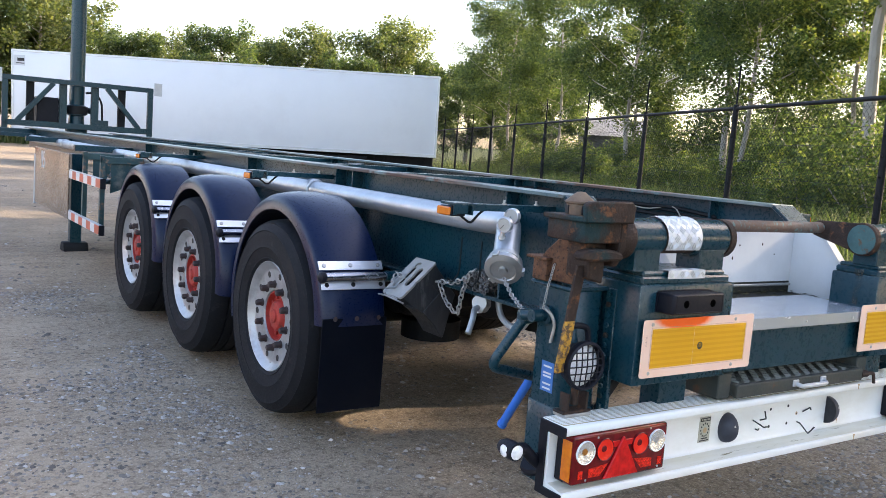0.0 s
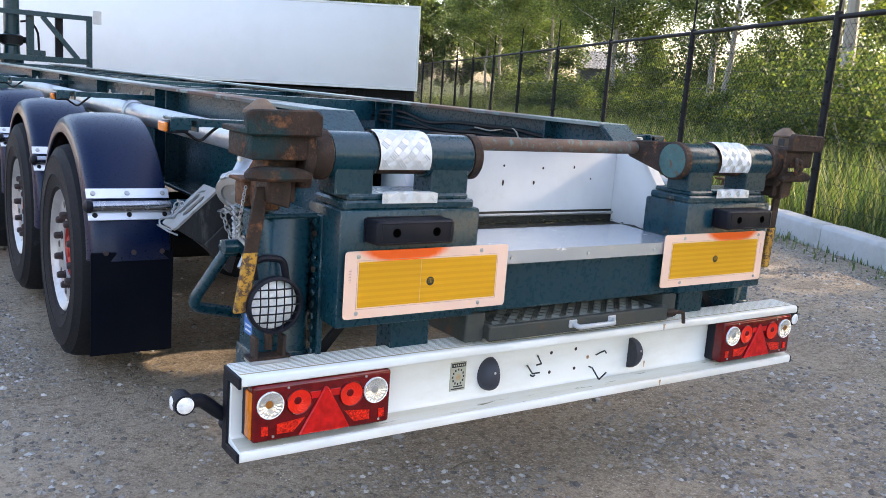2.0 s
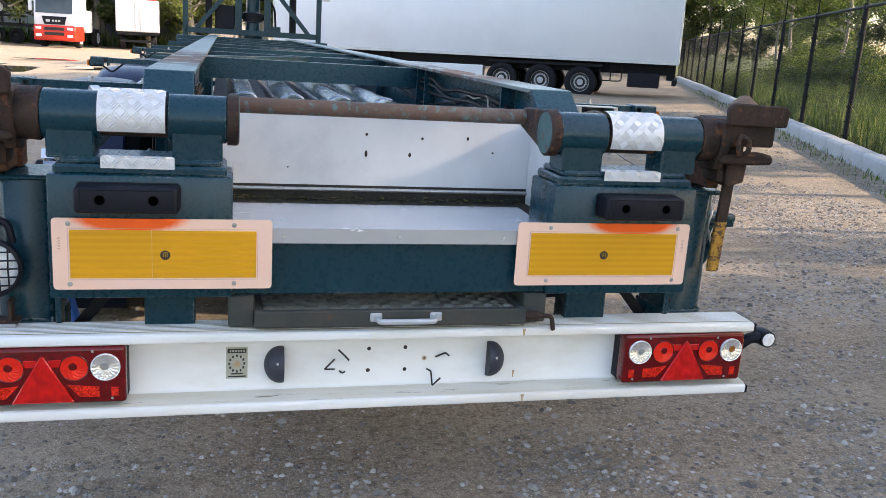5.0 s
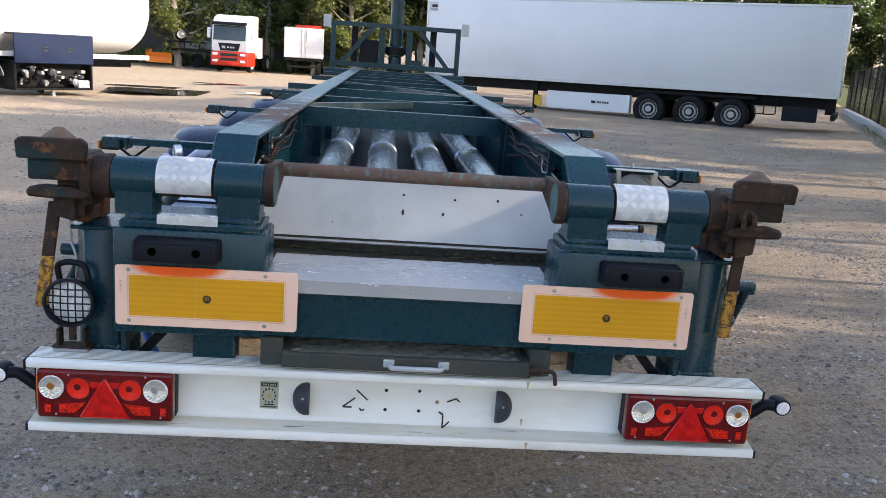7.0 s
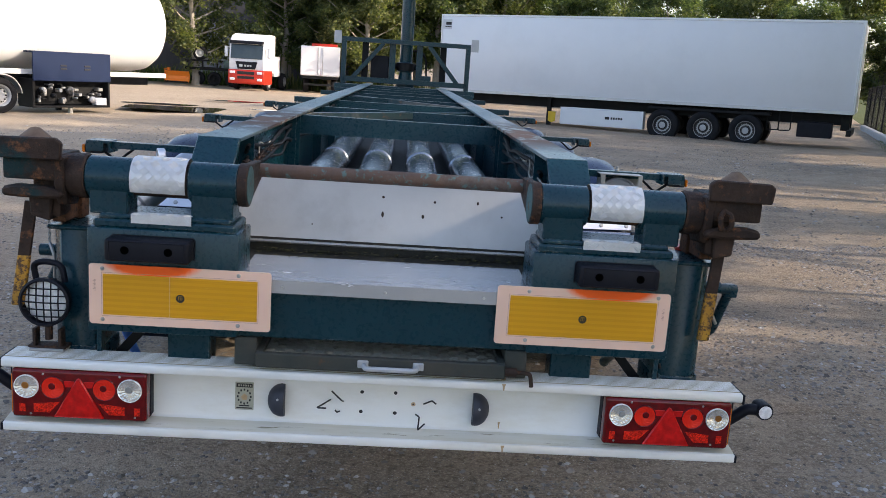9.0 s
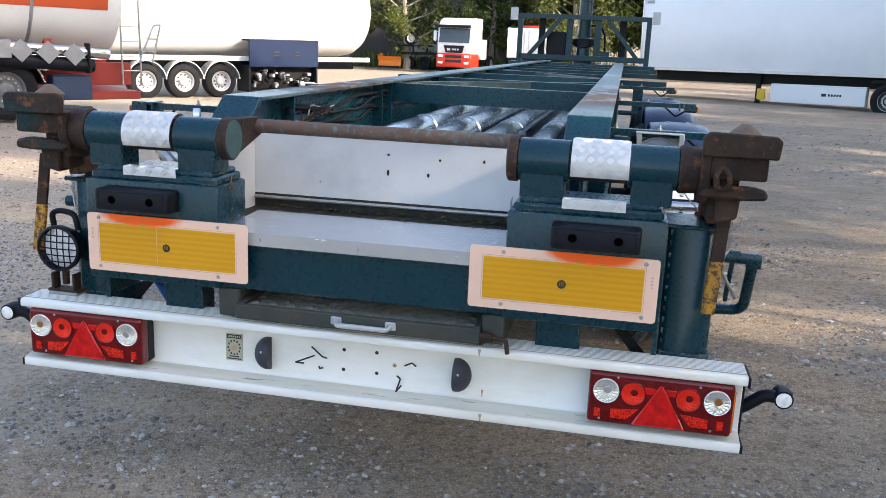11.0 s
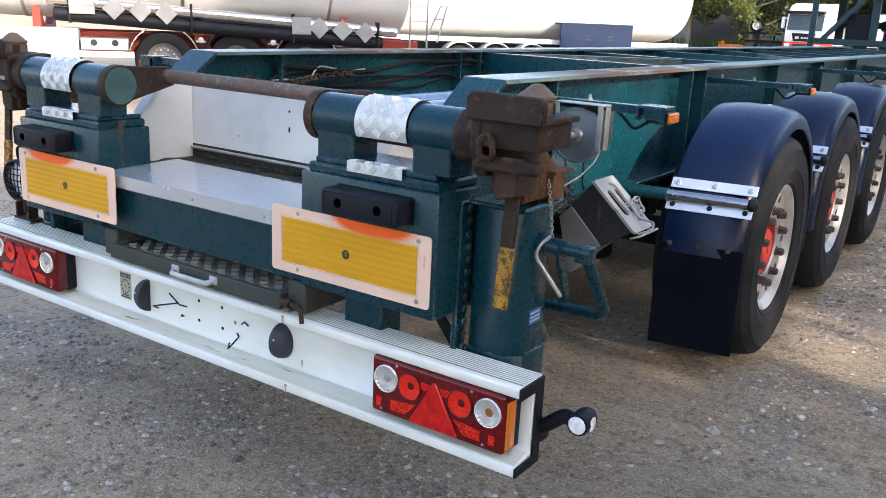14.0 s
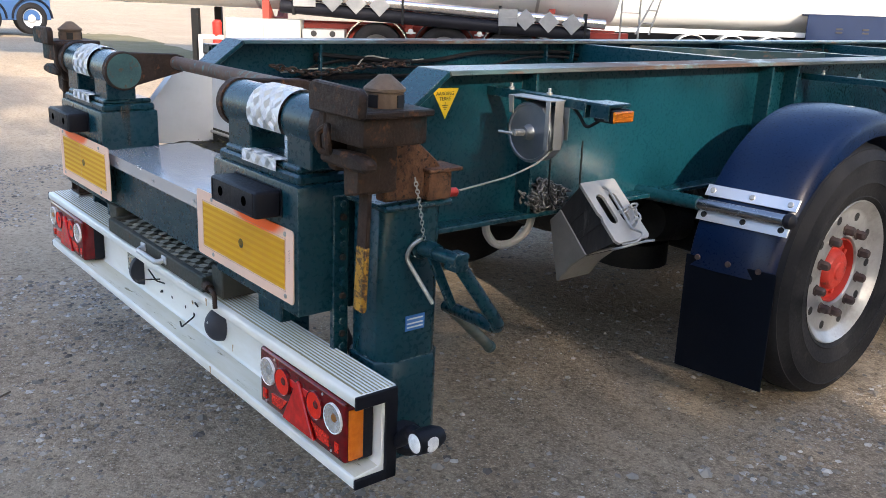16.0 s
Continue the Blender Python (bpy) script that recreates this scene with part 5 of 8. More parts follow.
# mudguards: half shells with a rolled outer edge, flaps and polished strips
def mudguard(y, flap):
    R, zc = 0.605, 0.520
    def arc_pts(a0, a1, n):
        return [(a0 + (a1 - a0) * k / n) for k in range(n + 1)]
    b = bmn()
    rows = []
    # section across the guard: inner edge, crown, outer shoulder, outer lip
    sect = [(0.900, -0.012), (0.908, 0.0), (0.94, 0.004), (1.00, 0.010), (1.12, 0.006), (1.185, -0.006), (1.212, -0.022), (1.224, -0.045), (1.228, -0.085), (1.222, -0.088), (1.217, -0.048), (1.206, -0.028), (1.180, -0.014), (1.12, -0.002), (1.00, 0.002), (0.94, -0.004), (0.912, -0.008)]
    track = []
    for a in arc_pts(-14, 180 + (-4 if flap else 6), 40):
        ca, sa = math.cos(radians(a)), math.sin(radians(a))
        track.append((Vector((0, ca, sa)), Vector((0, y, zc))))
    for n, c in track:
        rows.append([b.verts.new(Vector((x, 0, 0)) + c + n * (R + d)) for x, d in sect])
    m = len(sect)
    for p, q in zip(rows, rows[1:]):
        for k in range(m):
            j = (k + 1) % m
            b.faces.new((p[k], p[j], q[j], q[k]))
    b.faces.new(rows[0])
    b.faces.new(rows[-1][::-1])
    bmesh.ops.recalc_face_normals(b, faces=b.faces[:])
    return b


for k, y in enumerate(HUB_Y):
    g = mudguard(y, k == 0)
    g2 = mirror(g)
    for s, bm_ in ((1, g), (-1, g2)):
        guard = part("mudguard", bm_, GUARD, trailer, "dark blue-black plastic mudguard over a wheel")
        yb = y - 0.605
        if k == 0:
            b = bmn()
            prism(b, [(yb + 0.000, 0.60), (yb + 0.010, 0.16), (yb + 0.018, 0.16), (yb + 0.008, 0.60)], "x", min(s * 0.895, s * 1.228), max(s * 0.895, s * 1.228), 0.002)
            part("mud_flap", b, FLAP, guard, "black rubber mud flap")
            for x in (0.945, 1.06, 1.17):
                b = bmn()
                lathe(b, [(0, 0), (0.011, 0), (0.010, 0.003), (0, 0.004)], (s * x, yb - 0.009, 0.600), (0, -1, 0.1), 14)
                part("rivet", b, NUT, guard)
        za = 0.80 if k == 0 else 0.84
        for dz, dy in ((0.030, 0.028), (-0.052, -0.004)):
            b = bmn()
            a = math.asin(max(-1, min(1, (za + dz - 0.52) / 0.612)))
            yy = y - 0.622 * math.cos(a)
            tilt = Matrix.Translation((0, y - 0.619 * math.cos(a), 0.52 + 0.619 * math.sin(a))) @ Matrix.Rotation(-a, 4, "X")
            box(b, min(s * 0.900, s * 1.232), max(s * 0.900, s * 1.232), -0.003, 0.002, -0.022, 0.022, 0.001, 1, tilt)
            part("polished_strip", b, CHROME, guard, "polished steel strip")
            for x in (0.925, 1.07, 1.205):
                b = bmn()
                lathe(b, [(0, 0), (0.011, 0), (0.009, 0.005), (0, 0.006)], tuple(tilt @ Vector((s * x, -0.003, 0))), (0, -math.cos(a), math.sin(a)), 12)
                part("bolt", b, ZINC if dz > 0 else DARK_STEEL, guard)
        b = bmn()
        yy = y - 0.622 * math.cos(math.asin((za - 0.52) / 0.612)) - 0.026
        rod(b, (s * 0.645, yy, za - 0.012), (s * 0.905, yy, za - 0.012), 0.026, 14)
        part("guard_stay", b, TEAL, guard)
        b = bmn()
        rod(b, (s * 0.90, yy, za - 0.012), (s * 1.222, yy, za - 0.012), 0.021, 16, 0.004)
        part("stay_tube", b, TUBE_STEEL, guard, "shiny steel tube")
        b = bmn()
        lathe(b, [(0, 0), (0.020, 0), (0.027, 0.010), (0.026, 0.026), (0.014, 0.036), (0, 0.038)], (s * 1.214, yy, za - 0.012), (s, 0, 0), 16)
        part("rubber_end", b, BLACK_PLASTIC, guard)
        b = bmn()
        box(b, s * 1.10 - 0.009, s * 1.10 + 0.009, y - 0.01, y + 0.01, 1.128, 1.1345, 0.001)
        part("clip", b, WHITE_INK, guard)
        if k == 0 and s > 0:
            # this guard has been knocked forward at its outer edge
            shear = Matrix(((1, 0, 0, 0), (0.14, 1, 0, -0.072), (0, 0, 1, 0), (0, 0, 0, 1)))
            for o in (guard, *guard.children):
                o.data.transform(shear)


# ---- smaller fittings of the chassis ----
# marker lamp arms
def lamp_arm(s, y):
    b = bmn()
    prism(b, [(y - 0.020, 1.206), (y + 0.020, 1.206), (y + 0.020, 1.200), (y - 0.015, 1.200), (y - 0.015, 1.180), (y - 0.020, 1.180)], "x", min(s * 0.652, s * 1.10), max(s * 0.652, s * 1.10))
    box(b, min(s * 1.075, s * 1.165), max(s * 1.075, s * 1.165), y - 0.045, y + 0.045, 1.200, 1.210, 0.002)
    box(b, min(s * 1.075, s * 1.082), max(s * 1.075, s * 1.082), y - 0.045, y + 0.045, 1.165, 1.205, 0.001)
    box(b, min(s * 1.150, s * 1.165), max(s * 1.150, s * 1.165), y - 0.045, y - 0.040, 1.165, 1.205, 0.001)
    box(b, min(s * 1.10, s * 1.165), max(s * 1.10, s * 1.165), y - 0.046, y - 0.042, 1.170, 1.206, 0.001)
    a = part("lamp_arm", b, TEAL, trailer, "thin teal outrigger arm with an amber marker lamp")
    b = bmn()
    box(b, min(s * 1.105, s * 1.172), max(s * 1.105, s * 1.172), y - 0.038, y + 0.040, 1.160, 1.196, 0.004)
    part("lamp_body", b, BLACK_PLASTIC, a)
    b = bmn()
    box(b, min(s * 1.172, s * 1.182), max(s * 1.172, s * 1.182), y - 0.040, y + 0.042, 1.162, 1.193, 0.004)
    part("lens", b, AMBER, a, "amber lens")
    b = bmn()
    pipe(b, [(s * 1.11, y, 1.165), (s * 1.06, y - 0.01, 1.13), (s * 1.02, y, 1.165), (s * 0.98, y, 1.195), (s * 0.80, y + 0.022, 1.198), (s * 0.66, y + 0.022, 1.19)], 0.005, 6, 0.02)
    part("cable", b, CABLE, a)
    for x in (0.74, 0.90):
        b = bmn()
        lathe(b, [(0, 0), (0.009, 0), (0.009, 0.006), (0.005, 0.007), (0.005, 0.018), (0, 0.018)], (s * x, y, 1.206), (0, 0, 1), 8)
        part("bolt", b, ZINC, a)


for s in (-1, 1):
    for y in (0.76 if s < 0 else 0.85, 2.72, 5.0):
        lamp_arm(s, y)

# earth-cable reel on the offside beam
b = bmn()
lathe(b, [(0.0, -0.010), (0.010, -0.010), (0.010, -0.018), (0.019, -0.018), (0.020, 0.0), (0.024, 0.006), (0.078, 0.008), (0.080, 0.004), (0.086, 0.004), (0.088, 0.008), (0.086, 0.064), (0.080, 0.066), (0.0, 0.066)], (0.895, 0.775, 1.100), (0, 1, 0), 40)
reel = part("cable_reel", b, surface("dull_reel_steel", (0.30, 0.32, 0.35), (0.22, 0.24, 0.27), (0.45, 0.45, 0.45), (0.64, 0.72), 14, 90, (0.3, 0.45), 0.8, 0.08), trailer, "dull aluminium earthing cable reel hung under the lamp arm")
b = bmn()
box(b, 0.968, 0.985, 0.768, 0.772, 1.06, 1.200, 0.001)
box(b, 0.984, 0.988, 0.788, 0.822, 1.06, 1.200, 0.001)
box(b, 0.820, 0.988, 0.844, 0.848, 1.085, 1.200, 0.001)
prism(b, [(0.815, 1.20), (0.835, 1.20), (0.838, 1.15), (0.822, 1.15)], "y", 0.768, 0.772)
box(b, 0.815, 0.985, 0.768, 0.845, 1.197, 1.201, 0.001)
part("bracket", b, ZINC, reel)
b = bmn()
rod(b, (0.895, 0.72, 1.103), (0.895, 0.78, 1.10), 0.010, 12)
rod(b, (0.897, 0.715, 1.101), (0.855, 0.70, 1.103), 0.004, 8)
part("spindle", b, ZINC, reel)
b = bmn()
pipe(b, [(0.975, 0.80, 1.060), (0.985, 0.74, 1.030), (1.000, 0.62, 1.005), (1.015, 0.50, 0.998), (1.030, 0.41, 0.994)], 0.0028, 6, 0.05)
part("earth_wire", b, CABLE_PALE, reel, "thin pale wire")
b = bmn()
rod(b, (1.02, 0.335, 0.993), (1.035, 0.40, 0.993), 0.012, 12, 0.003)
part("clamp_grip", b, RED_PLASTIC, reel, "red plastic clamp grip")

# earthing sign
b = bmn()
prism(b, [(0.608, 1.205), (0.714, 1.203), (0.664, 1.112)], "x", 0.6525, 0.6540)
sign = part("earthing_sign", b, YELLOW_LABEL, trailer, "yellow triangular earthing sticker with black words")
words("sign_text", "AARDING\nTERRE", 0.0155, INK, sign, pose(0.6543, 0.661, 1.180, 90, 0, 90), depth=0.0003)
b = bmn()
for z, w in ((1.152, 0.022), (1.146, 0.015), (1.140, 0.008)):
    box(b, 0.6541, 0.6546, 0.662 - w / 2, 0.662 + w / 2, z, z + 0.002, 0)
box(b, 0.6541, 0.6546, 0.661, 0.663, 1.152, 1.162, 0)
part("earth_symbol", b, INK, sign)


# wheel chocks in wire holders under the beams
def chock(s, dy, dx=0.0, dz=0.0):
    """A hollow wedge hung with its slotted back plate sloping outwards."""
    def poly(b, pts, y0, y1, bev=0.003):
        prism(b, [(s * (x + dx), z + dz) for x, z in pts], "y", y0 + dy, y1 + dy, bev)
    o, u = Vector((s * (0.820 + dx), dy, 0.897 + dz)), Vector((s * 0.738, 0, -0.675))
    w = Vector((s * 0.675, 0, 0.738))
    b = bmn()

    def ring(pts):
        vs = [b.verts.new(o + u * p + Vector((0, q, 0))) for p, q in pts]
        return [b.edges.new((vs[k], vs[(k + 1) % len(vs)])) for k in range(len(vs))]

    def slot(y0, y1, u0, u1):
        r, c = (y1 - y0) / 2, (y0 + y1) / 2
        return ([(u0 + r - r * math.sin(math.pi * k / 8), c - r * math.cos(math.pi * k / 8)) for k in range(9)]
                + [(u1 - r + r * math.sin(math.pi * k / 8), c + r * math.cos(math.pi * k / 8)) for k in range(9)])
    es = ring([(0.004, 1.100), (0.0, 1.106), (0.0, 1.262), (0.004, 1.268), (0.105, 1.268), (0.115, 1.262), (0.130, 1.268), (0.226, 1.268), (0.238, 1.256), (0.238, 1.112), (0.226, 1.100), (0.150, 1.100), (0.135, 1.107), (0.120, 1.100)])
    es += ring(slot(1.130, 1.168, 0.052, 0.168)) + ring(slot(1.192, 1.226, 0.052, 0.168))
    bmesh.ops.triangle_fill(b, edges=es, use_beauty=True, use_dissolve=False)
    ext = bmesh.ops.extrude_face_region(b, geom=b.faces[:])
    bmesh.ops.translate(b, verts=[v for v in ext["geom"] if isinstance(v, bmesh.types.BMVert)], vec=w * 0.010)
    bmesh.ops.recalc_face_normals(b, faces=b.faces[:])
    p = part("wheel_chock", b, surface("pale_chock_plastic", (0.40, 0.39, 0.37), (0.30, 0.295, 0.285), (0.50, 0.48, 0.44), (0.62, 0.75), 12, 80, (0.45, 0.6), bumps=0.2), trailer, "grey hollow wheel chock hung in a wire bracket")
    side = [(0.822, 0.894), (0.986, 0.742), (0.876, 0.670), (0.742, 0.798)]
    dark = surface("dark_chock_body", (0.030, 0.031, 0.036), (0.016, 0.017, 0.020), (0.09, 0.09, 0.09), (0.6, 0.7), 10, 80, (0.5, 0.7), bumps=0.15, stretch=(1, 1, 0.2))
    pale = dark if s < 0 else surface("galvanised_toe", (0.24, 0.24, 0.235), (0.17, 0.17, 0.168), (0.33, 0.32, 0.29), (0.62, 0.72), 9, 80, (0.45, 0.6), 0.3, 0.1)

    def piece(name, pts, y0, y1, m, bev=0.003):
        b = bmn()
        poly(b, pts, y0, y1, bev)
        part(name, b, m, p)
    piece("cheek", side, 1.108, 1.114, dark)
    piece("cheek", side, 1.254, 1.260, dark)
    piece("base", [(0.876, 0.670), (0.742, 0.798), (0.736, 0.792), (0.870, 0.664)], 1.108, 1.260, dark)
    piece("partition", [(0.864, 0.852), (0.871, 0.859), (0.796, 0.760), (0.788, 0.754)], 1.114, 1.254, dark)
    for f in (0.3, 0.62):
        # pressed ribs on both cheeks
        g, h = Vector((0.822, 0.894)).lerp(Vector((0.986, 0.742)), f), Vector((0.742, 0.798)).lerp(Vector((0.876, 0.670)), f)
        d = Vector((0.738, -0.675)) * 0.009
        piece("rib", [g - d, g + d, h + d, h - d], 1.105, 1.108, dark, 0.001)
        piece("rib", [g - d, g + d, h + d, h - d], 1.260, 1.263, dark, 0.001)
    cheek = [(0.750, 0.800), (0.878, 0.674), (0.808, 0.612), (0.762, 0.548), (0.756, 0.551), (0.704, 0.752)]
    piece("toe_cheek", cheek, 1.102, 1.108, pale)
    piece("toe_cheek", cheek, 1.260, 1.266, pale)
    piece("toe_plate", [(0.878, 0.674), (0.808, 0.612), (0.762, 0.548), (0.756, 0.552), (0.802, 0.618), (0.872, 0.680)], 1.108, 1.260, pale)
    return p


chock(1, 0.0)
chock(-1, 0.275, -0.045, -0.016)


CHAIN_STEEL = surface("dull_chain_steel", (0.20, 0.20, 0.20), (0.12, 0.12, 0.12), (0.12, 0.08, 0.06), (0.64, 0.7), 30, 120, (0.4, 0.6), 0.6, 0.1)


def chock_holder(s, dy, shift=(0, 0, 0)):
    b = bmn()

    def at(pts):
        return [(s * x, y + dy, z) for x, y, z in pts]

    def on_chock(pts):
        return [(s * (x + shift[0]), y + shift[1], z + shift[2]) for x, y, z in pts]
    pipe(b, on_chock([(0.70, 1.18, 0.79), (0.80, 1.19, 0.885), (0.87, 1.19, 0.885), (0.985, 1.19, 0.775), (1.035, 1.185, 0.775), (1.04, 1.16, 0.752), (1.0, 1.13, 0.735)]), 0.004, 6, 0.015)
    pipe(b, on_chock([(0.985, 1.10, 0.720), (1.02, 1.11, 0.735), (1.035, 1.19, 0.745), (1.02, 1.27, 0.735), (0.98, 1.275, 0.725)]), 0.004, 6, 0.015)
    h = part("chock_holder", b, ZINC, trailer, "bent wire chock holder")
    for y in (1.05, 1.20):
        b = bmn()
        pipe(b, at([(0.735, y, 1.02), (0.738, y, 0.86), (0.765, y + 0.01, 0.815), (0.785, y + 0.02, 0.835)]), 0.0035, 6, 0.02)
        part("hook_rod", b, DARK_STEEL, h)
    b = bmn()
    rng = random.Random(5)
    for k in range(95):
        f = k / 94
        y = 0.990 + 0.170 * f + rng.uniform(-0.02, 0.02)
        top = 0.050 + 0.035 * math.sin(math.pi * min(1, f * 1.15))
        c = Vector((0.700 + rng.uniform(-0.035, 0.035), y, 0.806 + top * rng.random()))
        d = Vector((rng.uniform(-1, 1), rng.uniform(-1, 1), rng.uniform(-0.8, 0.8))).normalized() * 0.016
        links(b, at([tuple(c - d), tuple(c + d)]), 0.027, 0.0032)
    part("chain", b, CHAIN_STEEL, h, "heap of dull steel chain")
    b = bmn()
    links(b, on_chock([(0.92, 1.20, 0.815), (0.935, 1.25, 0.835), (0.965, 1.24, 0.80), (0.975, 1.20, 0.775)]), 0.030, 0.0034)
    part("chain", b, ZINC, h, "loose steel chain")


chock_holder(1, 0.0)
chock_holder(-1, 0.05, (-0.045, 0.275, -0.016))
b = bmn()
links(b, [(-0.764, 1.36, 0.796), (-0.747, 1.33, 0.723), (-0.737, 1.27, 0.677), (-0.734, 1.24, 0.681), (-0.750, 1.20, 0.773), (-0.770, 1.13, 0.870)], 0.034, 0.0036)
links(b, [(-0.773, 1.37, 0.802), (-0.750, 1.27, 0.811), (-0.748, 1.18, 0.845), (-0.745, 1.12, 0.895)], 0.034, 0.0036)
part("chain", b, ZINC, trailer, "slack steel chain between chock and beam")

# white rope ring under the beam, both sides
b = bmn()
pipe(b, [(0.60, 0.905, 0.775), (0.60, 0.905, 0.715), (0.60, 0.95, 0.660), (0.60, 1.03, 0.652), (0.60, 1.11, 0.690), (0.60, 1.13, 0.775)], 0.014, 10, 0.05)
both("rope_ring", b, RIM, label="chipped white rope ring")

# delivery pipe on the nearside with elbow, coupling and two gauges
b = bmn()
pipe(b, [(-0.80, 12.4, 1.118), (-0.80, 1.05, 1.118), (-0.815, 0.83, 1.128), (-0.850, 0.780, 1.090), (-0.950, 0.662, 0.990)], 0.050, 24, 0.12, 8)
for y in (2.62, 6.2, 9.8):
    lathe(b, [(0.052, 0), (0.062, 0.004), (0.062, 0.05), (0.052, 0.054)], (-0.80, y, 1.118), (0, 1, 0), 24)
dp = part("delivery_pipe", b, GALV, trailer, "silver delivery pipe with a capped coupling and two gauges")
b = bmn()
lathe(b, [(0.052, 0), (0.066, 0.004), (0.068, 0.022), (0.060, 0.030), (0.072, 0.034), (0.072, 0.052), (0.064, 0.056), (0.050, 0.060), (0.046, 0.054), (0.018, 0.054), (0.016, 0.066), (0, 0.067)], (-0.940, 0.672, 1.000), (-0.60, -0.58, -0.55), 32)
for k in range(3):
    a = 2 * math.pi * k / 3 + 0.4
    box(b, -0.014, 0.014, 0.068, 0.080, -0.012, 0.012, 0.003, 1, Matrix.Translation((-0.966, 0.647, 0.976)) @ along((-0.60, -0.58, -0.55)) @ Matrix.Rotation(a, 4, "Z"))
part("coupling_cap", b, CAST_ALU, dp, "cast aluminium coupling cap")
b = bmn()
rod(b, (-0.880, 0.745, 1.065), (-0.935, 0.715, 1.085), 0.014, 12)
rod(b, (-0.933, 0.716, 1.075), (-0.930, 0.712, 1.120), 0.010, 10)
rod(b, (-0.855, 0.79, 1.10), (-0.885, 0.722, 1.165), 0.007, 10)
part("gauge_stem", b, ZINC, dp)
DIAL = surface("gauge_dial", (0.50, 0.49, 0.46), (0.44, 0.43, 0.40), None, rough=(0.15, 0.3), bumps=0.0)
for c, r in (((-0.936, 0.703, 1.133), 0.030), ((-0.893, 0.717, 1.165), 0.031)):
    ax = Vector((-0.90, -0.43, -0.05))
    b = bmn()
    lathe(b, [(0, -0.022), (r - 0.003, -0.022), (r, -0.018), (r, 0.004), (r - 0.003, 0.006), (r - 0.005, 0.002)], c, ax, 28)
    g = part("pressure_gauge", b, CHROME, dp, "round steel pressure gauge with a pale dial")
    b = bmn()
    lathe(b, [(r - 0.004, 0.002), (0, 0.0025)], c, ax, 28)
    part("dial", b, DIAL, g)
    b = bmn()
    q = Vector(c) + ax.normalized() * 0.0035
    pipe(b, [q, q + Vector((-0.010, 0.008, -0.016))], 0.0012, 5)
    part("needle", b, INK, g)
b = bmn()
links(b, [(-0.990, 0.612, 0.945), (-1.02, 0.52, 0.90), (-1.075, 0.365, 0.862)], 0.022, 0.0025)
part("cap_chain", b, ZINC, dp)
b = bmn()
lathe(b, [(0, 0), (0.030, 0), (0.030, 0.05), (0, 0.05)], (-0.655, 1.16, 0.722), (-1, -0.5, 0.1), 16)
box(b, -0.665, -0.625, 1.14, 1.18, 0.715, 0.800, 0.006)
pipe(b, [(-0.70, 1.135, 0.724), (-0.735, 1.120, 0.715), (-0.750, 1.10, 0.690), (-0.787, 1.08, 0.623)], 0.014, 10, 0.02)
part("drain_valve", b, CAST_ALU, dp, "small lever drain valve")
b = bmn()
lathe(b, [(0, 0), (0.034, 0), (0.034, 0.006), (0, 0.006)], (-0.700, 1.130, 0.745), (-0.8, -0.55, 0.1), 18)
part("valve_plate", b, RIM, dp)

# work lamp standing on the bumper
b = bmn()
lathe(b, [(0.0, 0.085), (0.040, 0.080), (0.062, 0.045), (0.074, 0.008), (0.079, 0.0), (0.079, -0.018), (0.072, -0.022), (0.068, -0.016)], (-1.068, 0.078, 0.757), (0, 1, 0), 36)
wl = part("work_lamp", b, BLACK_PLASTIC, trailer, "round black work lamp with a wire grid, on a rusty bracket")
b = bmn()
lathe(b, [(0.070, 0.0), (0.05, 0.010), (0, 0.014)], (-1.068, 0.086, 0.757), (0, -1, 0), 36)
part("glass", b, LAMP_GLASS, wl, "clear ribbed glass")
for k in (-0.045, -0.0225, 0.0, 0.0225, 0.045):
    h = math.sqrt(0.072 ** 2 - k * k)
    b = bmn()
    pipe(b, [(-1.068 + k, 0.062, 0.757 - h), (-1.068 + k, 0.056, 0.757), (-1.068 + k, 0.062, 0.757 + h)], 0.0022, 6)
    part("guard_wire", b, BLACK_PLASTIC, wl)
    b = bmn()
    pipe(b, [(-1.068 - h, 0.062, 0.757 + k), (-1.068, 0.056, 0.757 + k), (-1.068 + h, 0.062, 0.757 + k)], 0.0022, 6)
    part("guard_wire", b, BLACK_PLASTIC, wl)
b = bmn()
pipe(b, [(-1.110, 0.11, 0.820), (-1.118, 0.11, 0.868), (-1.085, 0.11, 0.880), (-1.030, 0.11, 0.872), (-1.020, 0.11, 0.815)], 0.010, 10, 0.022)
part("carry_handle", b, BLACK_PLASTIC, wl)
b = bmn()
rod(b, (-1.07, 0.10, 0.69), (-1.07, 0.10, 0.625), 0.012, 10)
box(b, -1.115, -1.105, 0.08, 0.12, 0.605, 0.665, 0.002)
box(b, -1.035, -1.025, 0.08, 0.12, 0.605, 0.665, 0.002)
box(b, -1.13, -1.01, 0.08, 0.13, 0.600, 0.608, 0.002)
part("bracket", b, RUST, wl)
b = bmn()
box(b, -1.125, -1.015, 0.075, 0.135, 0.588, 0.600, 0.003)
part("base_plate", b, ZINC, wl)

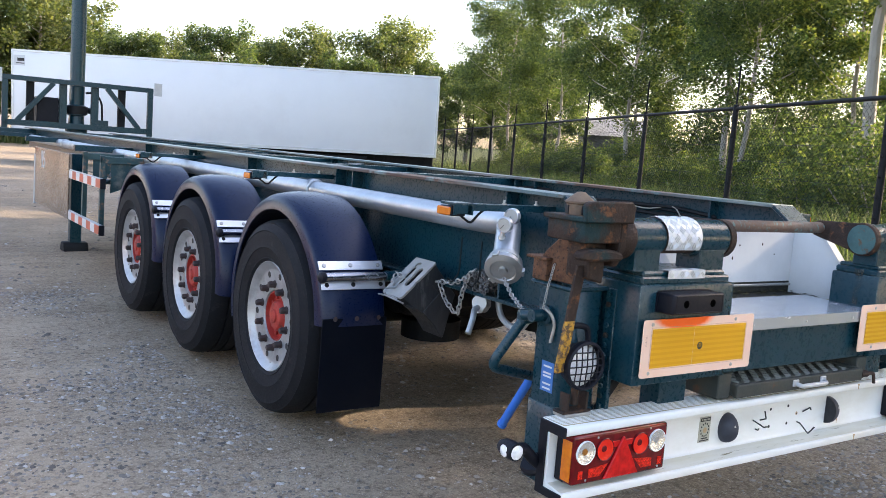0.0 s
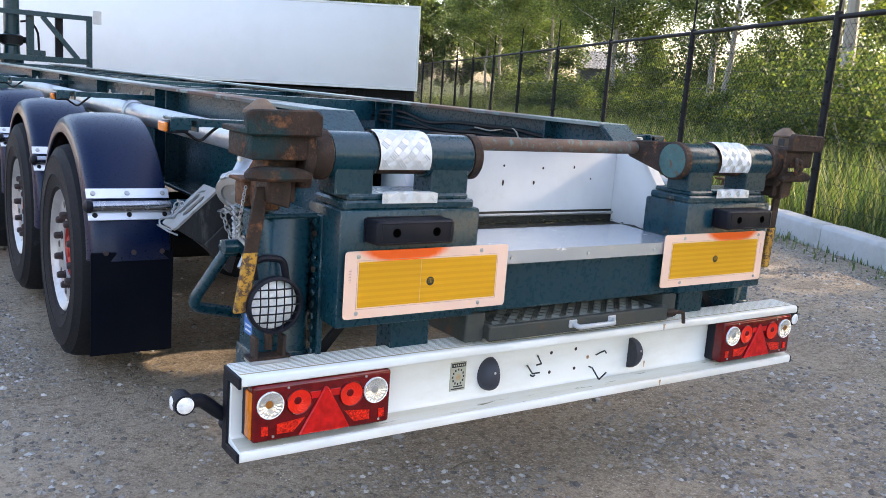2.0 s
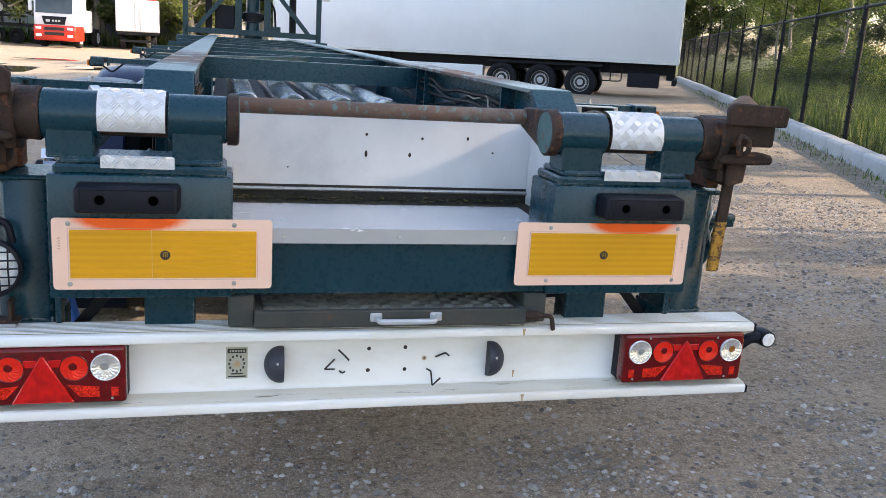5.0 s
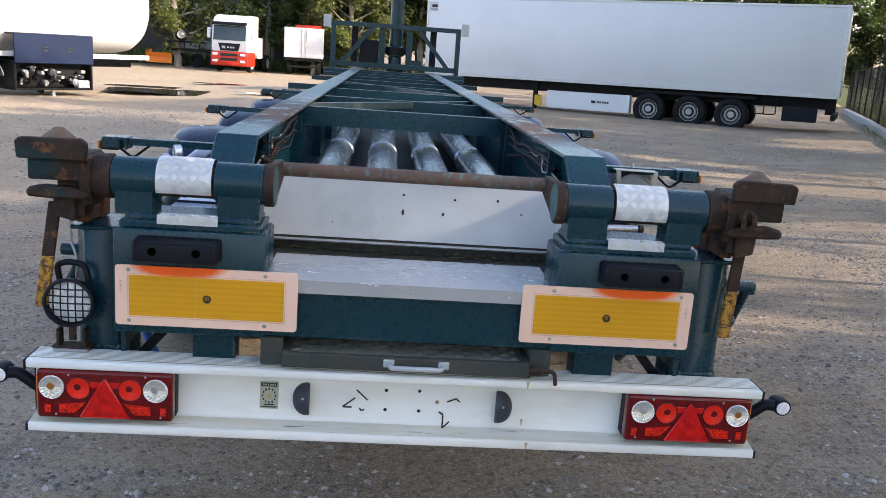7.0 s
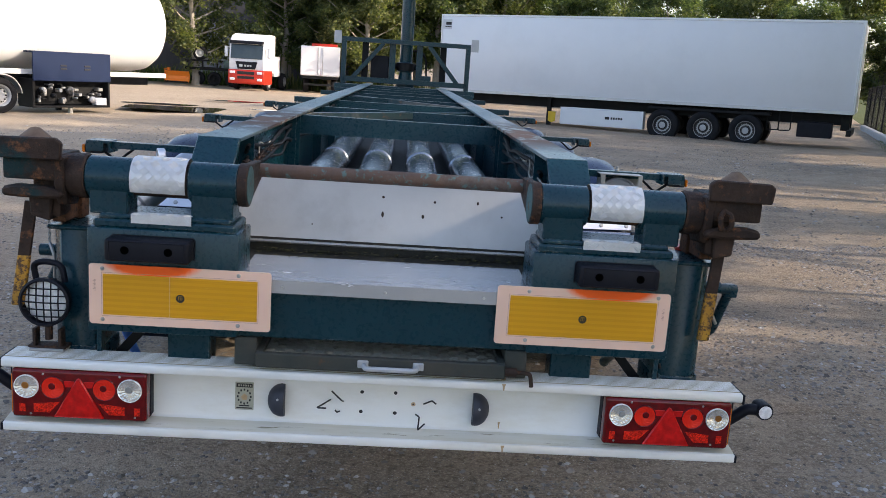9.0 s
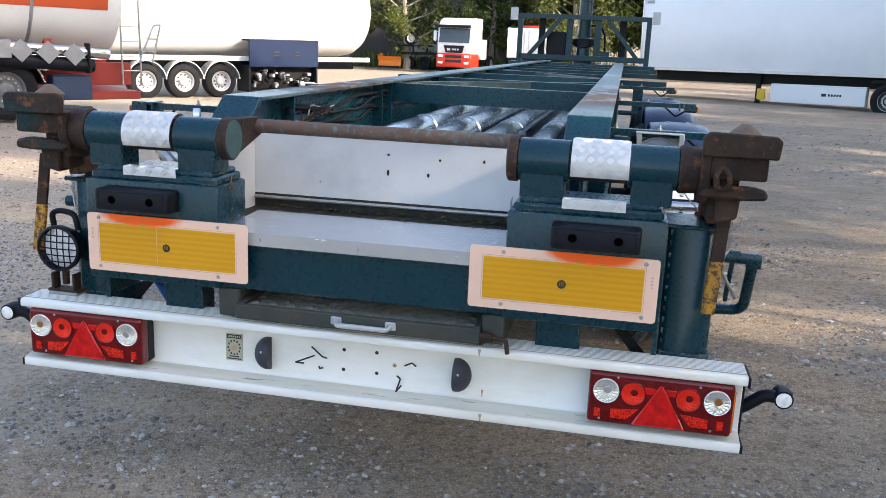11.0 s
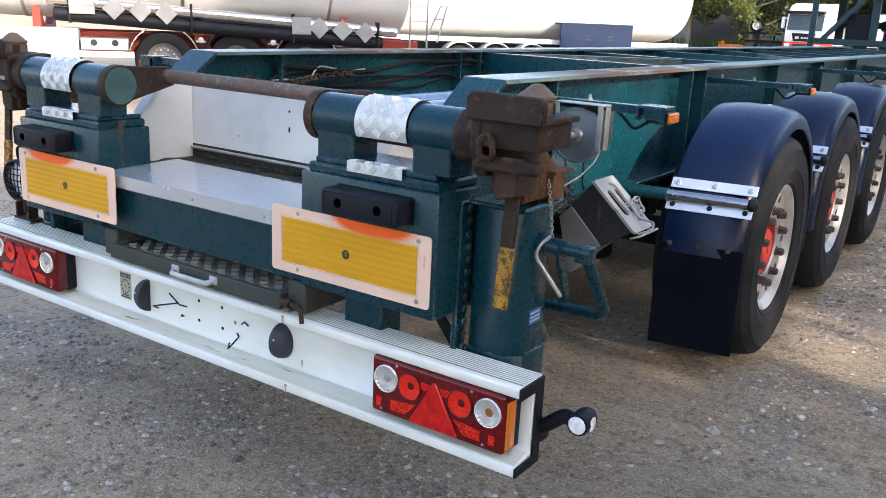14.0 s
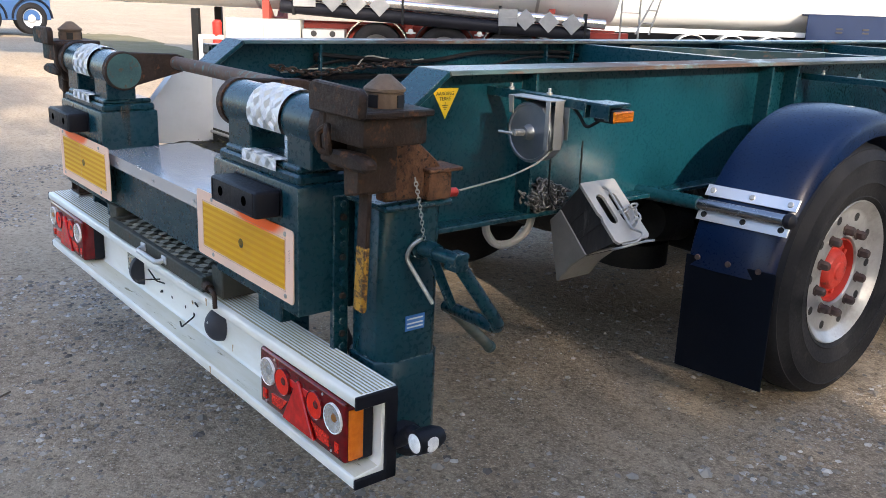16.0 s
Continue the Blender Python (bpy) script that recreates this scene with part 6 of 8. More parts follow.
# blue maker stickers on the legs
b = bmn()
box(b, 1.0775, 1.0795, 0.215, 0.275, 0.666, 0.706, 0)
st = part("leg_sticker", b, BLUE_STICKER, leg_r, "small blue and white sticker")
b = bmn()
for z in (0.673, 0.683, 0.695):
    box(b, 1.0795, 1.0800, 0.22, 0.27, z, z + 0.004, 0)
part("print_lines", b, WHITE_INK, st)
b = bmn()
box(b, -1.0795, -1.0775, 0.197, 0.257, 0.632, 0.732, 0)
st = part("leg_sticker", b, BLUE_STICKER, leg_l, "blue sticker with white print")
b = bmn()
for z in (0.640, 0.655, 0.680, 0.691, 0.713):
    box(b, -1.0800, -1.0795, 0.207, 0.247, z, z + 0.006, 0)
part("print_lines", b, WHITE_INK, st)

# safety pins on thin chains
for s in (-1, 1):
    b = bmn()
    pipe(b, [(s * 1.112, 0.23, 0.912), (s * 1.098, 0.212, 0.895), (s * 1.085, 0.205, 0.862), (s * 1.15, 0.242, 0.757) if s > 0 else (-1.092, 0.212, 0.800)], 0.0055, 8, 0.02)
    pin = part("safety_pin", b, ZINC, trailer, "bent zinc pin on a thin chain")
    b = bmn()
    links(b, [(s * 1.105, 0.21, 1.06), (s * 1.112, 0.225, 0.98), (s * 1.115, 0.235, 0.91)], 0.013, 0.0014)
    part("pin_chain", b, ZINC, pin)

# cables along the inside of the beams
random.seed(11)
for s in (-1, 1):
    for k in range(4):
        b = bmn()
        z0 = 1.10 + 0.03 * k
        pts = [(s * 0.625, 0.72 + 0.1 * k, z0 - 0.05)]
        y = 0.95
        while y < (6.5 if s < 0 else 4.5):
            pts.append((s * (0.615 - 0.02 * random.random()), y, z0 + random.uniform(-0.035, 0.025)))
            y += random.uniform(0.18, 0.4)
        pipe(b, pts, 0.007 + 0.003 * (k % 2), 6, 0.12, 4)
        part("cable_run", b, CABLE, trailer)
    b = bmn()
    pipe(b, [(s * 0.60, 0.80, 1.13), (s * 0.60, 1.02, 1.145), (s * 0.585, 1.15, 1.12), (s * 0.60, 1.22, 1.20), (s * 0.60, 1.42, 1.165), (s * 0.60, 1.55, 1.175)], 0.004, 6, 0.05)
    part("loose_wire", b, CABLE_PALE, trailer)
b = bmn()
links(b, [(-0.57, 0.74, 1.16), (-0.575, 0.95, 1.12), (-0.58, 1.2, 1.15), (-0.575, 1.45, 1.16)], 0.04, 0.005)
part("chain", b, RUST, trailer, "rusty chain inside the beam")

# side guard, side board and galvanised brackets on the nearside
b = bmn()
box(b, -1.255, -1.240, 7.20, 9.15, 0.45, 1.09, 0.003)
sb = part("side_board", b, surface("dull_steel_board", (0.36, 0.32, 0.29), (0.24, 0.21, 0.19), (0.5, 0.2, 0.15), (0.72, 0.76), 3, 60, (0.16, 0.34), 0.85, dirt=(0.15, 0.12, 0.10)), trailer, "dull steel side board lettered 85 in white")
words("board_number", "85", 0.27, WHITE_INK, sb, pose(-1.2565, 8.60, 0.955, 90, 0, -90), "white painted number")
TAPE_R = surface("red_reflective_tape", (0.62, 0.13, 0.06), (0.55, 0.10, 0.05), None, rough=(0.3, 0.4), bumps=0.0)
TAPE_W = surface("white_reflective_tape", (0.74, 0.74, 0.74), (0.68, 0.68, 0.68), None, rough=(0.3, 0.4), bumps=0.0)
for z in (0.85, 0.45):
    b = bmn()
    box(b, -1.245, -1.210, 5.88, 7.40, z, z + 0.085, 0.003)
    g = part("side_rail", b, RIM, trailer, "side guard rail with red and white reflective tape")
    for k in range(9):
        b = bmn()
        box(b, -1.2475, -1.2455, 5.90 + k * 0.165, 6.06 + k * 0.165, z + 0.005, z + 0.08, 0)
        part("tape", b, TAPE_R if k % 2 == 0 else TAPE_W, g)
    b = bmn()
    box(b, -1.250, -1.205, 5.865, 5.885, z - 0.002, z + 0.087, 0.002)
    part("end_plug", b, BLACK_PLASTIC, g)
for y in (6.05, 6.75):
    b = bmn()
    box(b, -1.21, -1.17, y, y + 0.05, 0.43, 1.13, 0.003)
    box(b, -1.21, -0.62, y, y + 0.05, 1.06, 1.12, 0.003)
    prism(b, [(-1.12, 1.06), (-0.90, 1.06), (-1.02, 0.84), (-1.12, 0.80)], "y", y + 0.02, y + 0.026)
    part("side_guard_post", b, TEAL_WORN, trailer)
b = bmn()
box(b, -1.26, -1.23, 9.10, 9.16, 0.43, 1.0, 0.003)
part("board_end_post", b, RIM, trailer)

# landing legs
for s in (-1, 1):
    b = bmn()
    box(b, s * 0.93 - 0.06, s * 0.93 + 0.06, 8.42, 8.54, -0.02, 1.05, 0.006)
    lg = part("landing_leg", b, TEAL, trailer, "teal landing leg with a steel foot")
    b = bmn()
    prism(b, [(8.36, -0.075), (8.60, -0.075), (8.60, -0.03), (8.55, 0.06), (8.41, 0.06), (8.36, -0.03)], "x", s * 0.93 - 0.13, s * 0.93 + 0.13, 0.008)
    part("foot", b, DARK_STEEL, lg)
b = bmn()
rod(b, (-0.93, 8.48, 0.75), (0.93, 8.48, 0.75), 0.03, 12)
part("leg_shaft", b, TEAL, trailer)

# front truss and the hydraulic ram behind it
GY = 13.05
b = bmn()
box(b, -1.13, 1.13, GY - 0.04, GY + 0.04, 1.975, 2.05, 0.004)
truss = part("front_truss", b, TEAL, trailer, "teal steel front truss frame")
for nm, p, q, w in (("bottom_bar", (-1.10, 1.33), (1.10, 1.33), 0.045), ("post", (-1.09, 1.22), (-1.09, 1.99), 0.042), ("post", (1.09, 1.22), (1.09, 1.99), 0.042), ("diagonal", (-0.92, 1.36), (-0.40, 1.98), 0.036), ("diagonal", (0.92, 1.36), (0.40, 1.98), 0.036)):
    b = bmn()
    d = Vector((q[0] - p[0], 0, q[1] - p[1]))
    L = d.length
    box(b, -w, w, -0.035, 0.035, 0, L, 0.004, 1, Matrix.Translation((p[0], GY, p[1])) @ Matrix.Rotation(math.atan2(d.x, d.z), 4, "Y"))
    part(nm, b, TEAL, truss)
for x in (-0.72, -0.24, 0.24, 0.66):
    b = bmn()
    box(b, x - 0.055, x + 0.055, GY + 0.08, GY + 0.16, 1.28, 1.98, 0.004)
    part("upright", b, DARK_STEEL if abs(x) > 0.5 else TEAL, truss)
for s in (-1, 1):
    b = bmn()
    box(b, s * 1.20 - 0.065, s * 1.20 + 0.065, GY - 0.06, GY - 0.045, 1.93, 2.14, 0.004)
    t = part("height_plate", b, RIM, truss, "small pale metal plate")
b = bmn()
lathe(b, [(0.0, 0), (0.17, 0), (0.17, 0.10), (0.125, 0.14), (0.115, 0.30), (0.15, 0.32), (0.15, 0.46), (0.115, 0.48), (0.115, 2.95), (0.10, 2.96), (0.10, 3.3), (0, 3.3)], (0.0, GY + 0.28, 1.20), (0, 0, 1), 28)
ram = part("hydraulic_ram", b, TEAL, trailer, "upright teal hydraulic ram behind the truss")
b = bmn()
lathe(b, [(0.12, 0), (0.165, 0.0), (0.165, 0.13), (0.12, 0.14)], (0.0, GY + 0.28, 1.53), (0, 0, 1), 24)
rod(b, (-0.26, GY + 0.28, 1.60), (0.26, GY + 0.28, 1.60), 0.05, 14)
part("collar", b, DARK_STEEL, ram, "black trunnion collar")
b = bmn()
pipe(b, [(0.12, GY + 0.22, 1.88), (0.26, GY + 0.18, 1.90), (0.36, GY + 0.16, 1.75), (0.38, GY + 0.18, 1.40)], 0.018, 8, 0.08)
part("hose", b, CABLE, ram)
b = bmn()
box(b, 0.28, 0.46, GY + 0.10, GY + 0.26, 1.30, 1.46, 0.006)
part("valve_block", b, TEAL, trailer)
b = bmn()
box(b, -0.62, -0.30, GY + 0.12, GY + 0.40, 1.36, 1.76, 0.01)
part("control_box", b, BLACK_PLASTIC, trailer, "black control box")
b = bmn()
box(b, -1.24, 1.24, GY - 0.10, GY + 0.30, 1.14, 1.24, 0.006)
part("front_cross_beam", b, TEAL, trailer)
for s in (-1, 1):
    for y in (7.2, 10.2, 12.6):
        b = bmn()
        box(b, min(s * 0.65, s * 1.2), max(s * 0.65, s * 1.2), y, y + 0.08, 1.12, 1.18, 0.004)
        part("outrigger", b, TEAL, trailer)


# ---- plants ----
def leaf_mat(name, a, b_, c):
    m, nt, b = node_mat(name, 0.55)
    geo = nt.nodes.new("ShaderNodeNewGeometry")
    col = ramp(nt, geo.outputs["Random Per Island"], [(0.0, a), (0.5, b_), (1.0, c)])
    nt.links.new(col, b.inputs["Base Color"])
    tr = nt.nodes.new("ShaderNodeBsdfTranslucent")
    nt.links.new(mix(nt, 1.0, col, (1.7, 1.8, 0.8), "MULTIPLY"), tr.inputs["Color"])
    mx = nt.nodes.new("ShaderNodeMixShader")
    mx.inputs[0].default_value = 0.5
    nt.links.new(b.outputs[0], mx.inputs[1])
    nt.links.new(tr.outputs[0], mx.inputs[2])
    nt.links.new(mx.outputs[0], nt.nodes["Material Output"].inputs["Surface"])
    return m


LEAF = leaf_mat("poplar_leaves", (0.048, 0.082, 0.030), (0.105, 0.145, 0.050), (0.27, 0.29, 0.095))
LEAF_DARK = leaf_mat("dark_leaves", (0.034, 0.058, 0.026), (0.066, 0.098, 0.040), (0.150, 0.180, 0.066))
LEAF_FAR = leaf_mat("far_leaves", (0.052, 0.072, 0.032), (0.100, 0.124, 0.052), (0.205, 0.220, 0.090))
LEAF_BUSH = leaf_mat("bush_leaves", (0.032, 0.058, 0.022), (0.066, 0.100, 0.034), (0.180, 0.200, 0.062))
GRASS = leaf_mat("grass_blades", (0.040, 0.076, 0.024), (0.080, 0.122, 0.044), (0.21, 0.215, 0.110))
BARK = surface("pale_bark", (0.36, 0.33, 0.285), (0.26, 0.235, 0.20), (0.08, 0.045, 0.04), (0.6, 0.68), 7, 60, (0.75, 0.9), bumps=0.5, stretch=(1, 1, 0.35))


def leaf_mesh(name, centres, radii, counts, size, rng, mat, droop=0.2, flat=0.8):
    """Many small bent leaves in soft clumps."""
    verts, faces = [], []
    for c, r, n in zip(centres, radii, counts):
        d = rng.normal(size=(n, 3))
        d /= np.linalg.norm(d, axis=1)[:, None]
        p = np.array(c) + d * (np.array(r) * (rng.random((n, 1)) ** 0.45))
        ax = rng.normal(size=(n, 3)) * np.array([1, 1, 0.55])
        ax[:, 2] -= droop
        ax /= np.linalg.norm(ax, axis=1)[:, None]
        up = rng.normal(size=(n, 3)) * 0.7 + np.array([0, 0, flat])
        sd = np.cross(ax, up)
        sd /= np.linalg.norm(sd, axis=1)[:, None] + 1e-9
        nn = np.cross(sd, ax)
        L = size * (0.6 + 0.8 * rng.random((n, 1)))
        W = L * 0.42
        base = len(verts)
        quad = np.stack([p, p + ax * L * 0.5 + sd * W, p + ax * L - nn * L * 0.1, p + ax * L * 0.5 - sd * W], 1).reshape(-1, 3)
        verts.extend(map(tuple, quad))
        faces.extend((base + 4 * k, base + 4 * k + 1, base + 4 * k + 2, base + 4 * k + 3) for k in range(n))
    me = bpy.data.meshes.new(name)
    me.from_pydata(verts, [], faces)
    me.materials.append(mat)
    return me


def tree(name, label, height, spread, trunk_r, seed, leaves, size, mat, low=0.22, limbs=16, m=None, narrow=1.0):
    rng = np.random.default_rng(seed)
    rnd = random.Random(seed)
    b = bmn()
    pts, k = [], 9
    sway = [(rnd.uniform(-0.25, 0.25), rnd.uniform(-0.25, 0.25)) for _ in range(k)]
    acc = [0, 0]
    for i in range(k):
        h = height * 0.92 * i / (k - 1)
        acc = [acc[0] + sway[i][0] * (0.6 if i else 0), acc[1] + sway[i][1] * (0.6 if i else 0)]
        pts.append(Vector((acc[0], acc[1], h - (0.15 if i == 0 else 0))))
    for i in range(k - 1):
        r0, r1 = trunk_r * (1 - 0.9 * i / (k - 1)), trunk_r * (1 - 0.9 * (i + 1) / (k - 1))
        rod(b, pts[i], pts[i + 1] + (pts[i + 1] - pts[i]) * 0.02, r0 * (1.25 if i == 0 else 1), 9, 0, r1)
    centres, radii, counts = [], [], []
    for i in range(limbs):
        f = low + (0.97 - low) * (i + rnd.random() * 0.7) / limbs
        s = f * (k - 1)
        j = min(int(s), k - 2)
        p0 = pts[j].lerp(pts[j + 1], s - j)
        ang = i * 2.4 + rnd.uniform(-0.5, 0.5)
        shape = math.sin(math.pi * min(1, (f - low) / (1 - low) * 0.8 + 0.18)) ** 0.6
        out = spread * shape * rnd.uniform(0.65, 1.1)
        rise = out * rnd.uniform(0.3, 0.8) * narrow
        p1 = p0 + Vector((math.cos(ang) * out * 0.55, math.sin(ang) * out * 0.55, rise * 0.45))
        p2 = p0 + Vector((math.cos(ang) * out, math.sin(ang) * out, rise))
        r = trunk_r * 0.38 * (1.1 - f)
        rod(b, p0, p1, r, 6, 0, r * 0.65)
        rod(b, p1, p2, r * 0.65, 6, 0, r * 0.2)
        for c, w in ((p0.lerp(p1, 0.7), 0.55), (p1, 0.8), (p1.lerp(p2, 0.6), 0.9), (p2, 1.0)):
            for _ in range(2):
                centres.append(c + Vector((rnd.gauss(0, 0.35), rnd.gauss(0, 0.35), rnd.gauss(0, 0.3))) * spread * 0.42)
                q = spread * 0.27 * w * rnd.uniform(0.55, 1.15)
                radii.append((q, q, q * 0.8))
    tot = sum(r[0] ** 2 for r in radii)
    counts = [max(4, int(leaves * r[0] ** 2 / tot)) for r in radii]
    t = empty(name, m)
    tagged(t, label, "tree")
    part("trunk", b, BARK, t)
    part("crown", leaf_mesh("crown", centres, radii, counts, size, rng, mat), None, t)
    return t


def place(x, y, z, turn, scale=1.0):
    return Matrix.Translation((x, y, z)) @ Matrix.Rotation(radians(turn), 4, "Z") @ Matrix.Scale(scale, 4)


FX, FY, FU = 8.97, 9.14, Vector((0.431, 0.902, 0))     # a point of the fence line and its direction
FN = Vector((0.902, -0.431, 0))                        # beyond the fence


def by_fence(s, off, z=None):
    p = Vector((FX, FY, 0)) + FU * s + FN * off
    p.z = ground_z(p.y) + ground_rise(p.x, p.y) if z is None else z
    return p


# poplars and other broad-leaved trees behind the fence, and unseen ones added for shade
kinds = [tree("broadleaf_tree", "tall poplar with pale bark and yellow-green leaves behind the fence", 10.0, 2.3, 0.085, 21, 52000, 0.078, LEAF, 0.31, 26),
         tree("broadleaf_tree", "tall dense tree with dark green leaves behind the fence, some unseen as shade", 10.5, 2.6, 0.095, 22, 52000, 0.080, LEAF_DARK, 0.26, 28),
         tree("broadleaf_tree", "slender poplar with a pale trunk behind the fence", 9.5, 2.0, 0.080, 23, 40000, 0.078, LEAF, 0.34, 22),
         tree("broadleaf_tree", "loose-crowned young poplar added beside the yard to dapple the sun", 9.5, 2.1, 0.080, 24, 27000, 0.078, LEAF, 0.34, 22)]
TURNS = {1.008: 340, 1.248: 20, 0.876: 280, 0.812: 80, 1.364: 250}     # how the trees of these sizes are turned, to let some sun through
spots = []
rnd = random.Random(4)
# the first three, of kind 3, are added to thin the sun
for s, off, kind, sc in ((-6.9, 8.4, 3, 1.008), (-9.5, 12.0, 3, 0.876), (-3.6, 5.6, 3, 1.248), (-1.0, 7.0, 0, 1.4), (1.4, 5.2, 0, 1.3), (4.4, 7.2, 2, 1.05), (7.2, 5.6, 1, 0.98), (11.0, 7.0, 0, 1.0), (14.5, 5.2, 1, 1.0), (19.0, 7.2, 1, 1.02), (23.5, 5.0, 1, 1.0), (28.5, 4.0, 1, 1.08), (34.0, 4.5, 1, 1.05), (9.5, 13.0, 1, 0.95), (17, 13.5, 1, 1.0)):
    spots.append((by_fence(s, off), kind, sc))
# trees out of view, added only to shade the trailer and ground
for x, y, kind, sc in ((10.0, -2.7, 1, 0.812), (9.0, -5.5, 1, 0.92), (10.5, -9.0, 1, 0.95), (9.5, -13.0, 1, 0.95), (13.5, -6.1, 1, 1.364), (14.0, -11.0, 1, 1.0), (12.0, -17.0, 1, 1.0)):
    spots.append((Vector((x, y, 0)), kind, sc))
used = set()
for p, kind, sc in spots:
    turn, grow = rnd.uniform(0, 360), sc * rnd.uniform(0.95, 1.05)
    if sc in TURNS:
        turn, grow = TURNS[sc], sc
    m = place(p.x, p.y, p.z, turn, grow)
    if kind in used:
        copy_thing(kinds[kind], m)
    else:
        kinds[kind].matrix_basis = m
        used.add(kind)

# far trees round the yard
far_kinds = [tree("far_tree", "full green tree at the far edge of the yard", 10.5, 3.4, 0.24, 31, 22000, 0.19, LEAF_FAR, 0.16, 30),
             tree("far_tree", "dark green tree at the far edge of the yard", 11.0, 3.2, 0.24, 32, 22000, 0.19, LEAF_DARK, 0.20, 30)]
used = set()
rnd = random.Random(9)
far_spots = []
for k in range(18):
    a = radians(-41 + k * 2.65)          # beyond the reefer
    r = 58 + rnd.uniform(-4, 6)
    far_spots.append((-3 - r * math.sin(a), -2 + r * math.cos(a), rnd.random() < 0.4, rnd.uniform(0.77, 0.98)))
for x, y, dark, sc in ((-2.5, 57, 1, 1.2), (2.5, 56, 1, 1.25), (7, 58, 0, 1.1), (-7.5, 55, 1, 1.15), (-12.5, 53, 0, 1.1), (-17, 55, 1, 1.1), (-22, 52, 0, 1.1), (-27, 54, 1, 1.1), (-33, 50, 0, 1.1), (-40, 48, 1, 1.1), (-46, 40, 0, 1.15)):
    far_spots.append((x, y, dark, sc))
for x, y, dark, sc in far_spots:
    m = place(x, y, ground_z(y) + ground_rise(x, y), rnd.uniform(0, 360), sc)
    if dark in used:
        copy_thing(far_kinds[int(dark)], m)
    else:
        far_kinds[int(dark)].matrix_basis = m
        used.add(dark)


def bush(seed, w, h, leaves, size, mat):
    rng, rnd = np.random.default_rng(seed), random.Random(seed)
    b = bmn()
    cs, rs = [], []
    for k in range(22):
        a, r = rnd.uniform(0, 6.28), w * math.sqrt(rnd.random())
        z = h * rnd.uniform(0.25, 0.85) * (1 - 0.45 * (r / w) ** 2)
        cs.append((r * math.cos(a), r * math.sin(a), z))
        q = rnd.uniform(0.22, 0.42) * h * 0.6
        rs.append((q, q, q * 0.9))
        pipe(b, [(0.2 * r * math.cos(a), 0.2 * r * math.sin(a), -0.08), (0.6 * r * math.cos(a), 0.6 * r * math.sin(a), z * 0.5), cs[-1]], 0.014, 5)
    t = empty("bush")
    tagged(t, "leafy green bush growing behind the fence", "bush", "bushes behind the fence")
    part("stem", b, BARK, t)
    part("foliage", leaf_mesh("foliage", cs, rs, [leaves // 22] * 22, size, rng, mat), None, t)
    return t


bushes = [bush(41, 1.5, 2.2, 12500, 0.056, LEAF_BUSH), bush(42, 1.7, 1.9, 12500, 0.056, LEAF_BUSH), bush(43, 1.7, 2.2, 9000, 0.060, LEAF_DARK)]
used = set()
rnd = random.Random(3)
for k in range(72):
    s = -10.5 + (k % 22) * 1.85 + (0.9 if k > 21 else 0)
    if k > 57:
        s = -7.5 + (k - 58) * 2.3
    elif k > 43:
        s = -14 + (k - 44) * 4.0
    p = by_fence(s, rnd.uniform(3.4, 4.4) if k < 22 else rnd.uniform(5.0, 6.4) if k < 44 else rnd.uniform(20, 24) if k < 58 else rnd.uniform(8.5, 10.5))
    kind = 2 if k > 43 else 0 if rnd.random() < 0.55 else 1
    size = rnd.uniform(0.65, 1.05) * (0.95 if k < 22 else 1.3 if k < 44 else 3.0 if k < 58 else 2.0)
    m = place(p.x, p.y, p.z, rnd.uniform(0, 360), size / (bushes[kind].scale.x if kind in used else 1.0))
    if kind in used:
        copy_thing(bushes[kind], m)
    else:
        bushes[kind].matrix_basis = m
        used.add(kind)


# tall grass along the fence and at the far edge
def grass(name, label, count, where, lo, hi, seed, width=0.012):
    rng = np.random.default_rng(seed)
    verts, faces = [], []
    for _ in range(count):
        p = where(rng)
        h = lo + (hi - lo) * rng.random() ** 1.6
        a = rng.random() * 6.283
        bend = h * (0.15 + 0.45 * rng.random())
        d = np.array([math.cos(a), math.sin(a), 0])
        n = np.array([-d[1], d[0], 0]) * width * (0.5 + rng.random())
        c = np.array(p)
        k = len(verts)
        mid = c + d * bend * 0.35 + np.array([0, 0, h * 0.6])
        tip = c + d * bend + np.array([0, 0, h])
        verts += [tuple(c - n), tuple(c + n), tuple(mid + n * 0.7), tuple(mid - n * 0.7), tuple(tip)]
        faces += [(k, k + 1, k + 2, k + 3), (k + 3, k + 2, k + 4)]
    me = bpy.data.meshes.new(name)
    me.from_pydata(verts, [], faces)
    me.materials.append(GRASS)
    return tagged(new(name, me), label, "grass", kind="stuff")


def behind_fence(rng):
    s, off = -10 + 42 * rng.random() ** 1.25, 0.15 + 3.3 * rng.random()
    p = by_fence(s, off)
    return (p.x, p.y, p.z - 0.02)


def at_kerb(rng):
    s, off = -9 + 30 * rng.random() ** 1.4, -0.42 - 0.35 * rng.random() ** 2
    p = by_fence(s, off)
    return (p.x, p.y, p.z - 0.015)


grass("tall_grass", "tall green and straw-coloured grass behind the fence", 34000, behind_fence, 0.20, 0.95, 51, 0.008)
grass("kerb_weeds", "short green weeds growing along the kerb", 1300, at_kerb, 0.02, 0.11, 52, 0.006)
grass("far_grass", "dry tall grass along the far edge of the yard", 7000, lambda r: (-34 + 42 * r.random(), 54.5 + 2.5 * r.random(), -0.55), 0.3, 1.3, 53, 0.035)


